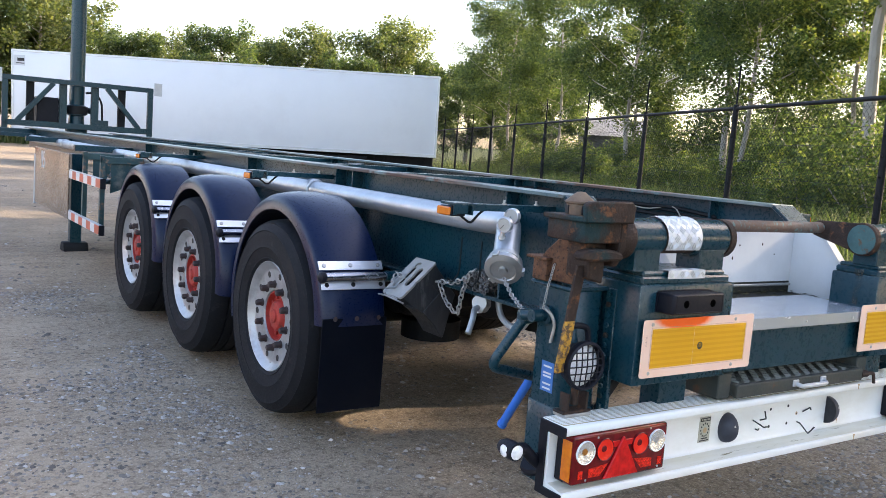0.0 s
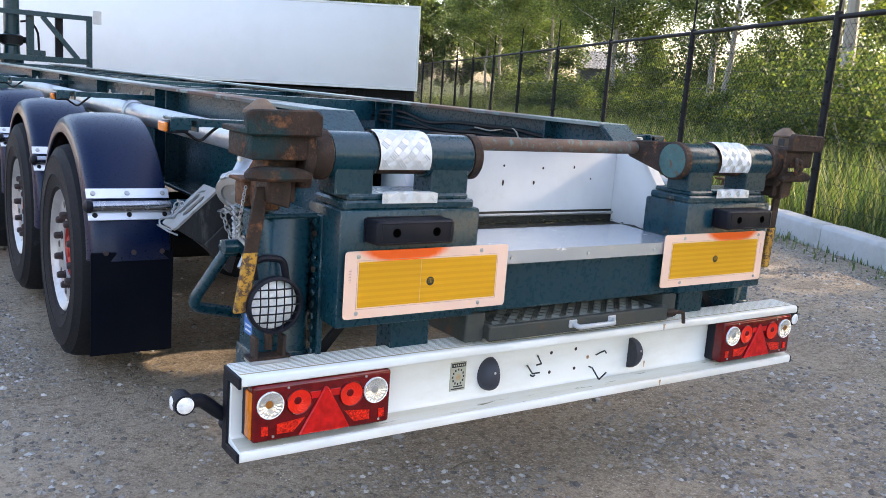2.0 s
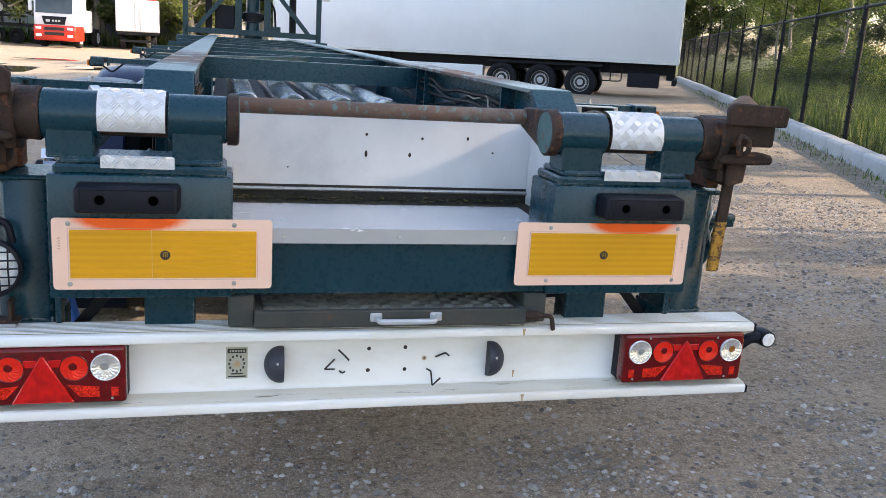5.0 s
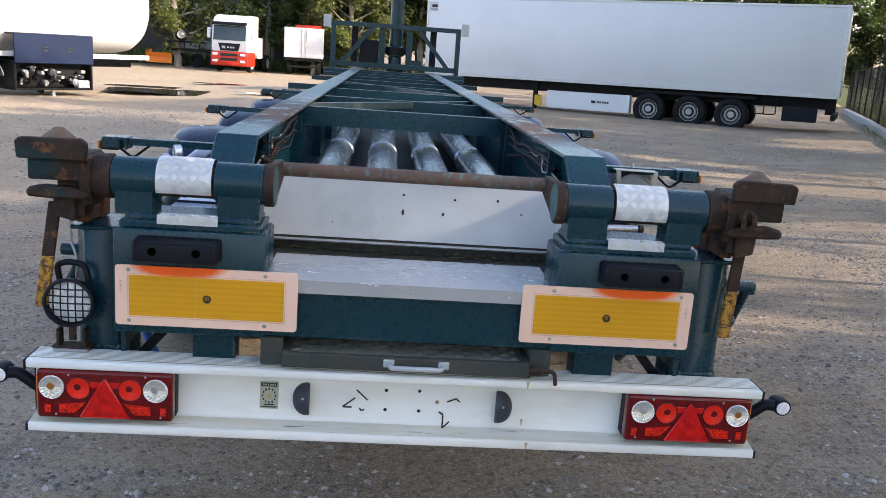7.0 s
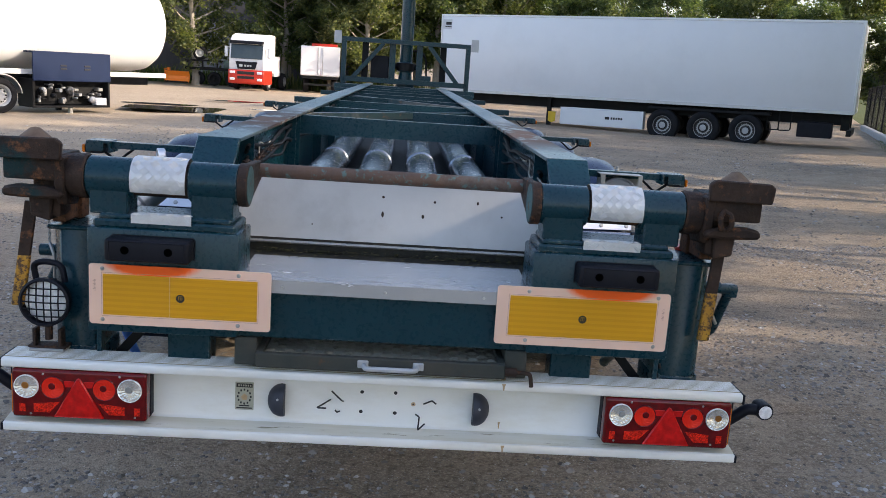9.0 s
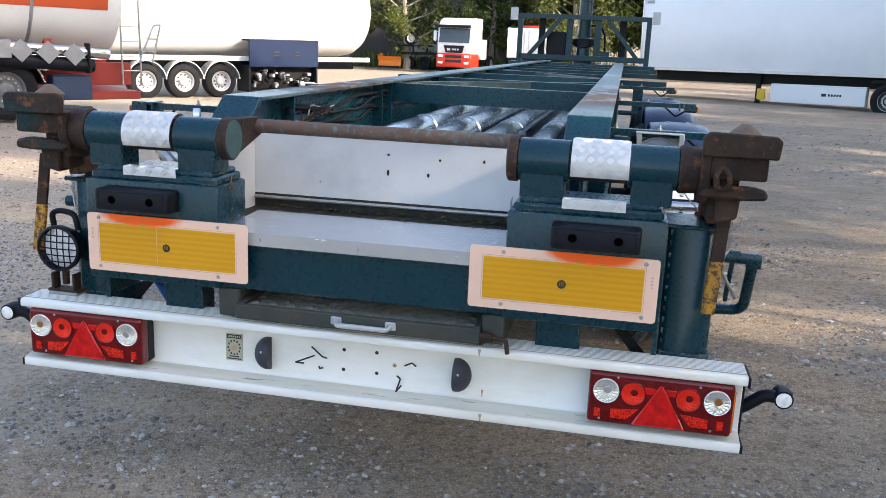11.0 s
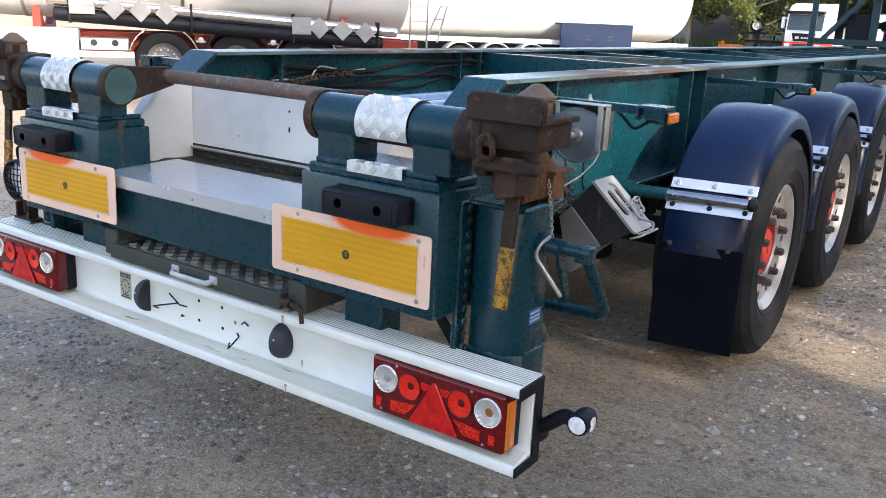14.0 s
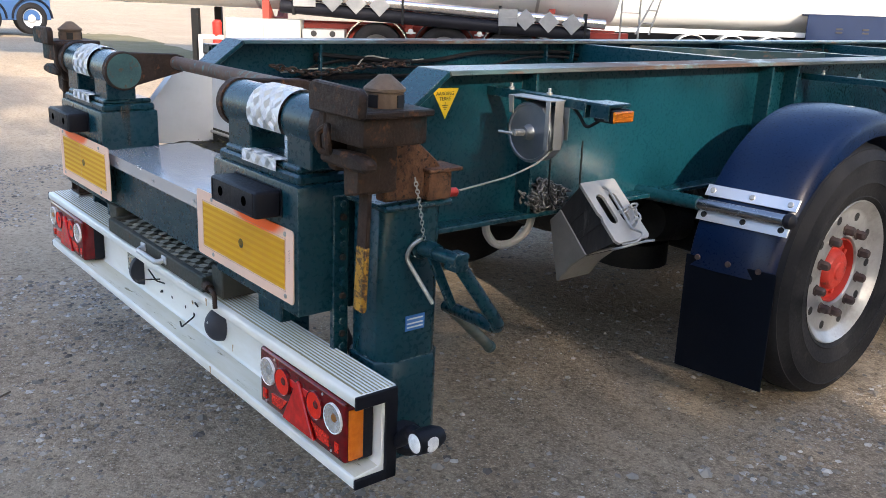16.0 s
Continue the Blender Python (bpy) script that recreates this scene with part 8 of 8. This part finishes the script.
# second tanker and the blue pump housing beside it
t2 = empty("tank_trailer", local((-10.59, 23.71, -0.525)) @ Matrix.Scale(1.22, 4))
tagged(t2, "plain white tank semi-trailer parked behind another tanker", "tank trailer")
b = bmn()
tm = Matrix.Translation((3.95, 1.25, 2.25)) @ Matrix.Rotation(radians(-0.6), 4, "Y")
lathe(b, [(0, -12.8), (0.9, -12.7), (1.2, -12.4), (1.22, -12.0), (1.22, -0.55), (1.17, -0.22), (1.06, -0.05), (0.6, 0.08), (0, 0.12)], (0, 0, 0), (1, 0, 0), 64, tm)
part("tank", b, TANK_SKIN, t2)
b = bmn()
box(b, -5.2, 3.9, 0.20, 0.32, 0.90, 1.02, 0.01)
part("side_rail", b, TANK_SKIN, t2)
b = bmn()
box(b, -8, 3.6, 0.6, 0.75, 0.68, 0.95, 0.01)
box(b, -8, 3.6, 1.75, 1.9, 0.68, 0.95, 0.01)
part("chassis_rail", b, DARK_STEEL, t2)
for x in (-2.72, -1.76, -0.78):
    road_wheel(t2, Matrix.Translation((x, 0.05, 0.40)) @ FACE, 0.42, 0.3, RIM)
    b = bmn()
    prism(b, [(x + 0.50 * math.cos(radians(a)), 0.41 + 0.50 * math.sin(radians(a))) for a in range(5, 176, 10)] + [(x + 0.475 * math.cos(radians(a)), 0.41 + 0.475 * math.sin(radians(a))) for a in range(175, 4, -10)], "y", -0.02, 0.36)
    part("fender", b, EDGE, t2)
for x in (-7.2, -6.75):
    b = bmn()
    box(b, -0.15, 0.15, -0.006, 0.006, -0.15, 0.15, 0.003, 1, Matrix.Translation((x, 0.1, 1.0)) @ Matrix.Rotation(math.pi / 4, 4, "Y"))
    part("placard", b, GREY_PLATE, t2)
b = bmn()
for y in (0.3, 2.1):
    box(b, 1.0, 1.12, y + 0.4, y + 0.52, 0.0, 0.95, 0.01)
part("support", b, DARK_STEEL, t2)

BLUE_LID = surface("blue_painted_sheet", (0.005, 0.018, 0.062), (0.004, 0.015, 0.050), (0.05, 0.06, 0.10), (0.74, 0.80), 2, 40, (0.45, 0.6), bumps=0.05, spec=0.2)
pump = empty("pump_unit", local((-10.59, 23.71, -0.525)) @ Matrix.Scale(1.22, 4))
tagged(pump, "pump unit under a raised blue sheet cover, standing on a leg", "pump unit")
b = bmn()
box(b, -0.06, 2.0, -0.10, -0.06, 0.76, 1.45, 0.01)
box(b, -0.06, 2.0, -0.10, 0.60, 1.42, 1.46, 0.01)
lid = part("cover", b, BLUE_LID, pump, "blue sheet cover")
for x in (0.72, 1.35):
    for z in (1.06, 1.14):
        b = bmn()
        box(b, x - 0.08, x + 0.08, -0.112, -0.098, z - 0.02, z + 0.02, 0.004)
        part("vent", b, INK, lid)
b = bmn()
box(b, -0.06, 2.0, 0.20, 0.62, 0.18, 0.80, 0.01)
box(b, -0.06, 0.0, -0.05, 0.62, 0.14, 0.80, 0.005)
box(b, 1.95, 2.0, -0.05, 0.62, 0.14, 0.80, 0.005)
box(b, -0.06, 2.0, -0.05, 0.62, 0.12, 0.17, 0.005)
part("frame", b, DARK_STEEL, pump)
rnd = random.Random(8)
for k in range(30):
    x, z, w, h = 0.10 + 1.72 * rnd.random(), 0.22 + 0.46 * rnd.random(), rnd.uniform(0.04, 0.13), rnd.uniform(0.03, 0.12)
    b = bmn()
    if k % 3 == 0:
        lathe(b, [(0, 0), (w * 0.7, 0), (w * 0.7, 0.10), (w * 0.3, 0.14), (0, 0.14)], (x, 0.12 - 0.05 * (k % 2), z), (0, -1, 0), 16)
    else:
        box(b, x - w / 2, x + w / 2, -0.02, 0.20, z - h / 2, z + h / 2, 0.012)
    part("machine_block", b, (CAST_ALU, DARK_STEEL, RIM, ZINC, RIM_DARK)[k % 5], pump)
b = bmn()
box(b, 1.60, 1.90, -0.06, 0.15, 0.18, 0.36, 0.01)
part("white_case", b, GRP, pump)
b = bmn()
box(b, 0.92, 1.0, 0.0, 0.10, -0.06, 0.14, 0.006)
box(b, 0.86, 1.06, -0.05, 0.15, -0.08, -0.055, 0.004)
part("support_leg", b, ZINC, pump)


# ---- vehicles far across the yard ----
TRUCK_RED = surface("red_truck_paint", (0.55, 0.03, 0.015), (0.50, 0.028, 0.015), None, scale=2, rough=(0.25, 0.4))
GLASS_DARK = surface("dark_windscreen", (0.03, 0.045, 0.055), (0.05, 0.07, 0.08), None, scale=1.5, rough=(0.05, 0.12), bumps=0.0)
truck = empty("tractor_unit", Matrix.Translation((-8.75, 49.0, -0.54)) @ Matrix.Rotation(radians(-9), 4, "Z") @ Matrix.Diagonal((0.92, 1.0, 1.0, 1.0)))
tagged(truck, "white and red tractor unit parked facing the camera", "truck")
b = bmn()
prism(b, [(-0.0, 1.15), (-0.02, 1.75), (0.10, 2.65), (0.38, 3.05), (0.9, 3.2), (2.1, 3.2), (2.1, 1.0), (0.1, 1.0)], "x", -1.14, 1.14, 0.05)
part("cab", b, GRP, truck)
b = bmn()
prism(b, [(-0.05, 1.16), (-0.10, 0.95), (-0.10, 0.42), (0.0, 0.35), (1.5, 0.35), (1.5, 1.16)], "x", -1.16, 1.16, 0.03)
part("lower_panel", b, TRUCK_RED, truck, "red lower front")
b = bmn()
prism(b, [(-0.045, 1.78), (0.085, 2.60), (0.11, 2.60), (-0.02, 1.78)], "x", -1.02, 1.02, 0.004)
part("windscreen", b, GLASS_DARK, truck)
b = bmn()
prism(b, [(-0.14, 2.62), (-0.12, 2.78), (0.16, 2.80), (0.14, 2.66)], "x", -1.06, 1.06, 0.01)
part("sun_visor", b, BLACK_PLASTIC, truck)
b = bmn()
prism(b, [(-0.70, 1.62), (0.70, 1.62), (0.56, 1.20), (-0.56, 1.20)], "y", -0.06, 0.05, 0.01)
gr = part("grille", b, BLACK_PLASTIC, truck)
for x0, x1, z0, z1 in ((-0.12, 0.0, 1.34, 1.44), (0.05, 0.17, 1.34, 1.44), (0.22, 0.34, 1.34, 1.44), (-0.46, -0.24, 1.32, 1.46)):
    b = bmn()
    box(b, x0, x1, -0.066, -0.058, z0, z1, 0)
    part("maker_mark", b, RIM, gr)
for z in (0.98, 0.72):
    b = bmn()
    box(b, -0.55, 0.55, -0.125, -0.09, z - 0.08, z + 0.08, 0.01)
    part("intake", b, INK, truck)
for s in (-1, 1):
    for z in (1.0, 0.62):
        b = bmn()
        box(b, s * 0.88 - 0.16, s * 0.88 + 0.16, -0.13, -0.08, z - 0.07, z + 0.07, 0.02)
        part("headlight", b, WHITE_LENS, truck)
    b = bmn()
    box(b, s * 1.38 - 0.10, s * 1.38 + 0.10, 0.10, 0.25, 1.85, 2.45, 0.04)
    box(b, min(s * 1.14, s * 1.38), max(s * 1.14, s * 1.38), 0.16, 0.20, 2.36, 2.42, 0.01)
    part("mirror", b, GRP, truck)
    for y in (1.0, 4.2):
        road_wheel(truck, Matrix.Translation((s * 1.12, y, 0.5)) @ Matrix.Rotation(-s * math.pi / 2, 4, "Y"), 0.5, 0.3, RIM, False)
b = bmn()
box(b, -0.45, 0.45, 1.4, 6.0, 0.7, 1.0, 0.02)
part("chassis", b, DARK_STEEL, truck)
b = bmn()
box(b, 0.5, 1.1, 2.25, 3.3, 0.8, 2.0, 0.05)
part("side_panel", b, GRP, truck)

# small white box trailer
bx = empty("box_trailer", Matrix.Translation((-4.75, 51.5, -0.52)) @ Matrix.Rotation(radians(4), 4, "Z"))
tagged(bx, "small white box trailer with double rear doors", "trailer")
b = bmn()
box(b, -1.18, 1.18, 0, 5.5, 0.98, 2.75, 0.03)
part("box_body", b, GRP, bx)
for s in (-1, 1):
    b = bmn()
    box(b, min(s * 0.02, s * 1.14), max(s * 0.02, s * 1.14), -0.03, 0.0, 1.02, 2.70, 0.01)
    d = part("door", b, GRP, bx)
    b = bmn()
    rod(b, (s * 0.14, -0.05, 1.05), (s * 0.14, -0.05, 2.68), 0.015, 8)
    part("lock_bar", b, ZINC, d)
    road_wheel(bx, Matrix.Translation((s * 1.0, 0.9, 0.42)) @ Matrix.Rotation(-s * math.pi / 2, 4, "Y"), 0.44, 0.3, RIM, False)
b = bmn()
box(b, -1.1, 1.1, 0.05, 5.5, 0.80, 0.98, 0.01)
box(b, -1.0, 1.0, 0.05, 0.15, 0.40, 0.52, 0.01)
part("chassis", b, DARK_STEEL, bx)
b = bmn()
box(b, -0.55, 1.0, 0.5, 1.6, 2.75, 2.92, 0.02)
part("roof_load", b, TRUCK_RED, bx, "red frame on the roof")

# orange plough blade and a flat-bed trailer with a spare wheel
pl = empty("plough_blade", Matrix.Translation((-13.4, 51.8, -0.21)) @ Matrix.Diagonal((0.85, 1.0, 0.6, 1.0)))
tagged(pl, "orange steel plough blade standing on the ground", "plough")
ORANGE = surface("orange_machine_paint", (0.80, 0.21, 0.012), (0.72, 0.18, 0.012), (0.15, 0.08, 0.05), (0.62, 0.7), 3, 40, (0.45, 0.6))
b = bmn()
prism(b, [(-0.10, -0.30), (0.10, -0.12), (0.16, 0.3), (0.02, 0.75), (0.10, 0.78), (0.26, 0.3), (0.2, -0.2), (0.0, -0.34)], "x", -0.85, 0.85, 0.01)
part("blade", b, ORANGE, pl)
b = bmn()
pipe(b, [(-0.5, 0.25, 0.5), (-0.5, 0.8, 0.2), (0.5, 0.8, 0.2), (0.5, 0.25, 0.5)], 0.05, 8, 0.1)
pipe(b, [(-0.78, 0.2, 0.6), (-0.95, 0.15, 0.95), (-0.60, 0.15, 0.90)], 0.03, 8, 0.08)
part("arms", b, ORANGE, pl)
b = bmn()
for x in (-0.8, -0.4, 0.0, 0.4, 0.8):
    prism(b, [(0.05, -0.25), (0.34, -0.10), (0.40, 0.28), (0.14, 0.72), (0.06, 0.70), (0.18, 0.3), (0.12, -0.1)], "x", x - 0.03, x + 0.03)
part("ribs", b, ORANGE, pl)
b = bmn()
box(b, -0.82, 0.82, -0.12, -0.08, -0.36, -0.22, 0.01)
part("cutting_edge", b, DARK_STEEL, pl)
b = bmn()
box(b, -0.95, -0.45, 0.25, 0.75, 0.35, 0.75, 0.03)
box(b, -0.80, -0.60, 0.35, 0.55, 0.75, 1.05, 0.02)
part("hydraulic_block", b, ORANGE, pl)
fb = empty("flat_trailer", Matrix.Translation((-11.5, 52.6, -0.55)))
tagged(fb, "dark flat-bed trailer carrying a spare wheel", "trailer")
b = bmn()
box(b, -1.6, 2.0, 0, 1.6, 0.95, 1.10, 0.02)
box(b, -1.6, 0.4, 0.0, 1.6, 1.45, 1.55, 0.02)
for x in (-1.5, -0.6, 0.3):
    box(b, x, x + 0.1, 0.02, 0.12, 1.1, 1.5, 0.01)
part("deck", b, DARK_STEEL, fb)
road_wheel(fb, Matrix.Translation((-0.7, -0.05, 1.95)) @ FACE, 0.42, 0.28, RIM, False, "spare_wheel")
for x in (-0.9, 0.1, 1.2):
    road_wheel(fb, Matrix.Translation((x, 0.30, 0.42)) @ FACE, 0.42, 0.3, DARK_STEEL, False)
b = bmn()
box(b, 0.7, 1.5, 0.2, 1.4, 1.10, 1.55, 0.03)
part("load", b, surface("green_crate", (0.10, 0.16, 0.14), (0.08, 0.13, 0.12), None, rough=(0.5, 0.7)), fb)

# blue low trailer at the left edge of the yard
bt = empty("blue_trailer", Matrix.Translation((-24.1, 6.6, -0.05)) @ Matrix.Rotation(radians(8), 4, "Z"))
tagged(bt, "low blue painted trailer parked at the edge of the yard", "trailer")
BLUE_BODY = surface("blue_trailer_paint", (0.03, 0.085, 0.22), (0.025, 0.07, 0.18), (0.1, 0.1, 0.1), (0.7, 0.78), 2, 40, (0.35, 0.5))
b = bmn()
box(b, -2.2, 0.0, -7.0, 0.1, 0.42, 1.0, 0.02)
box(b, -2.25, 0.05, -7.0, 0.12, 0.98, 1.08, 0.02)
part("body", b, BLUE_BODY, bt)
for y in (-0.45, -1.7):
    road_wheel(bt, Matrix.Translation((0.02, y, 0.47)) @ Matrix.Rotation(-math.pi / 2, 4, "Y"), 0.44, 0.3, RIM, False)
    b = bmn()
    prism(b, [(y + 0.56 * math.cos(radians(a)), 0.47 + 0.56 * math.sin(radians(a))) for a in range(0, 181, 12)] + [(y + 0.53 * math.cos(radians(a)), 0.47 + 0.53 * math.sin(radians(a))) for a in range(180, -1, -12)], "x", -0.3, 0.1)
    part("fender", b, BLACK_PLASTIC, bt)

# hall behind the yard
hall = empty("industrial_hall", Matrix.Translation((-18, 62, -0.62)))
tagged(hall, "dark grey industrial hall with pale gates behind the trees", "building")
HALL = surface("dark_grey_cladding", (0.075, 0.08, 0.09), (0.06, 0.065, 0.075), None, scale=1, rough=(0.5, 0.7), stretch=(6, 6, 0.2))
HALL_PALE = surface("pale_grey_gate", (0.34, 0.37, 0.40), (0.30, 0.33, 0.36), None, scale=1, rough=(0.45, 0.6))
b = bmn()
box(b, -30, 17, 0, 20, 0, 6.5, 0.05)
part("wall", b, HALL, hall)
b = bmn()
box(b, -30.2, 17.2, -0.2, 20.2, 6.5, 6.8, 0.05)
part("roof_edge", b, BLACK_PLASTIC, hall)
for x in (-22, -14, -6, 3.5):
    b = bmn()
    box(b, x, x + 4.6, -0.06, 0, 0.05, 4.2, 0.03)
    g = part("gate", b, HALL_PALE, hall)
    for k in range(5):
        b = bmn()
        box(b, x + 0.05, x + 4.55, -0.075, -0.058, 0.85 * k + 0.80, 0.85 * k + 0.83, 0)
        part("gate_joint", b, HALL, g)


# ---- small things on the ground ----
b = bmn()
ring = []
for k in range(60):
    a = 2 * math.pi * k / 60
    q = 1 + 0.28 * noise.noise((math.cos(a) * 1.6, math.sin(a) * 1.6, 8.0)) + 0.16 * noise.noise((math.cos(a) * 7, math.sin(a) * 7, 2.0))
    x, y = -20.5 + q * (5.6 * math.cos(a) - 0.9 * math.sin(a)), 7.4 + q * (1.3 * math.sin(a) - 0.6 * math.cos(a))
    ring.append(b.verts.new((x, y, ground_z(y) + ground_rise(x, y) + 0.012)))
b.faces.new(ring)
MOSS = surface("thin_moss_on_dirt", (0.165, 0.152, 0.085), (0.23, 0.195, 0.125), (0.12, 0.125, 0.055), (0.56, 0.68), 1.4, 30, (0.85, 0.95), bumps=0.6, dist=0.03, spec=0.1)
tagged(part("moss_patch", b, MOSS), "thin olive moss spread over the open dirt yard", "ground", kind="structure")
PUDDLE = surface("shallow_puddle", (0.035, 0.030, 0.024), (0.05, 0.042, 0.034), None, scale=2, rough=(0.02, 0.06), bumps=0.01)
rnd = random.Random(2)
for cx, cy, rx, ry in ((-6.6, 27.6, 2.7, 1.3), (-3.2, 27.0, 1.5, 0.6), (-8.6, 31.2, 1.8, 0.5), (-6.2, 34.5, 1.6, 0.45)):
    b = bmn()
    ring = []
    for k in range(48):
        a = 2 * math.pi * k / 48
        q = 1 + 0.35 * noise.noise((math.cos(a) * 1.4 + cx, math.sin(a) * 1.4 + cy, 1.0))
        x, y = cx + rx * q * math.cos(a), cy + ry * q * math.sin(a)
        ring.append(b.verts.new((x, y, ground_z(cy) + ground_rise(cx, cy) + 0.02)))
    b.faces.new(ring)
    tagged(part("puddle", b, PUDDLE), "shallow muddy puddle on the yard", "puddle")

STONE = bpy.data.materials.new("loose_stone_grey")
STONE.use_nodes = True
_nt = STONE.node_tree
_b = _nt.nodes["Principled BSDF"]
_b.inputs["Roughness"].default_value = 0.85
_g = _nt.nodes.new("ShaderNodeNewGeometry")
_nt.links.new(ramp(_nt, _g.outputs["Random Per Island"], [(0.0, (0.10, 0.088, 0.078)), (0.5, (0.235, 0.208, 0.180)), (0.86, (0.36, 0.330, 0.296)), (1.0, (0.52, 0.497, 0.465))]), _b.inputs["Base Color"])


def stones(name, label, count, area, lo, hi, seed):
    rng = np.random.default_rng(seed)
    verts, faces = [], []
    base = np.array([(1, 0, 0), (-1, 0, 0), (0, 1, 0), (0, -1, 0), (0, 0, 1), (0.7, 0.7, 0.45), (-0.7, 0.7, 0.4), (-0.7, -0.7, 0.45), (0.7, -0.7, 0.4)], float)
    tri = [(4, 0, 5), (4, 5, 2), (4, 2, 6), (4, 6, 1), (4, 1, 7), (4, 7, 3), (4, 3, 8), (4, 8, 0), (0, 2, 5), (2, 1, 6), (1, 3, 7), (3, 0, 8)]
    n = 0
    while n < count:
        x, y = area(rng)
        clump = noise.noise((x * 0.55, y * 0.55, 5.0)) + 0.8 * noise.noise((x * 1.9, y * 1.9, 9.0))
        # few loose stones lie under the chassis
        if abs(x) < 1.3 and y > 0.5 and rng.random() < 0.8:
            continue
        if rng.random() > 0.40 + 0.95 * clump or (x - 8.97) * 0.902 - (y - 9.14) * 0.431 > -0.4:
            continue
        r = lo + (hi - lo) * rng.random() ** 3
        s = np.array([1, rng.uniform(0.6, 1.0), rng.uniform(0.45, 0.8)]) * r
        a = rng.random() * 6.283
        c, sn = math.cos(a), math.sin(a)
        p = base * s * (1 + 0.16 * rng.normal(size=(9, 1)))
        q = np.stack([p[:, 0] * c - p[:, 1] * sn, p[:, 0] * sn + p[:, 1] * c, p[:, 2]], 1)
        z = ground_z(y) + ground_rise(x, y) + 0.016 * (noise.noise((x * 0.35, y * 0.35, 3)) + 0.4 * noise.noise((x * 1.3, y * 1.3, 7))) - 0.013
        k = len(verts)
        verts.extend(map(tuple, q + np.array([x, y, z])))
        faces.extend((a_ + k, b_ + k, c_ + k) for a_, b_, c_ in tri)
        n += 1
    me = bpy.data.meshes.new(name)
    me.from_pydata(verts, [], faces)
    me.materials.append(STONE)
    return tagged(new(name, me), label, "stones", kind="stuff")


stones("loose_stones", "small loose grey stones scattered over the dirt", 90000, lambda r: (r.uniform(-5, 6.5), r.uniform(-1.8, 6.0)), 0.003, 0.015, 61)
stones("far_stones", "loose stones scattered farther out on the yard", 12000, lambda r: (r.uniform(-9, 12), r.uniform(4, 20)), 0.008, 0.028, 62)
stones("gravel_chips", "larger grey chips of gravel near the trailer", 3600, lambda r: (r.uniform(-4, 5), r.uniform(-1.6, 4)), 0.008, 0.023, 63)

TWIG = surface("dry_twig", (0.16, 0.12, 0.08), (0.10, 0.075, 0.05), None, scale=30, rough=(0.7, 0.9))
rnd = random.Random(6)
for x, y in ((-0.55, -0.35), (-0.15, -0.55), (0.62, -0.40), (1.95, 0.55), (-0.05, 0.3), (1.3, -0.75), (-2.2, 0.4), (2.6, 1.2)):
    b = bmn()
    a = rnd.uniform(0, 6.28)
    pts = [(x, y, 0.010)]
    for k in range(4):
        a += rnd.uniform(-0.5, 0.5)
        pts.append((pts[-1][0] + 0.05 * math.cos(a), pts[-1][1] + 0.05 * math.sin(a), 0.008 + rnd.uniform(0, 0.008)))
    pipe(b, pts, 0.004, 6, 0.015)
    tagged(part("twig", b, TWIG), "dry brown twig lying on the dirt", "twig")
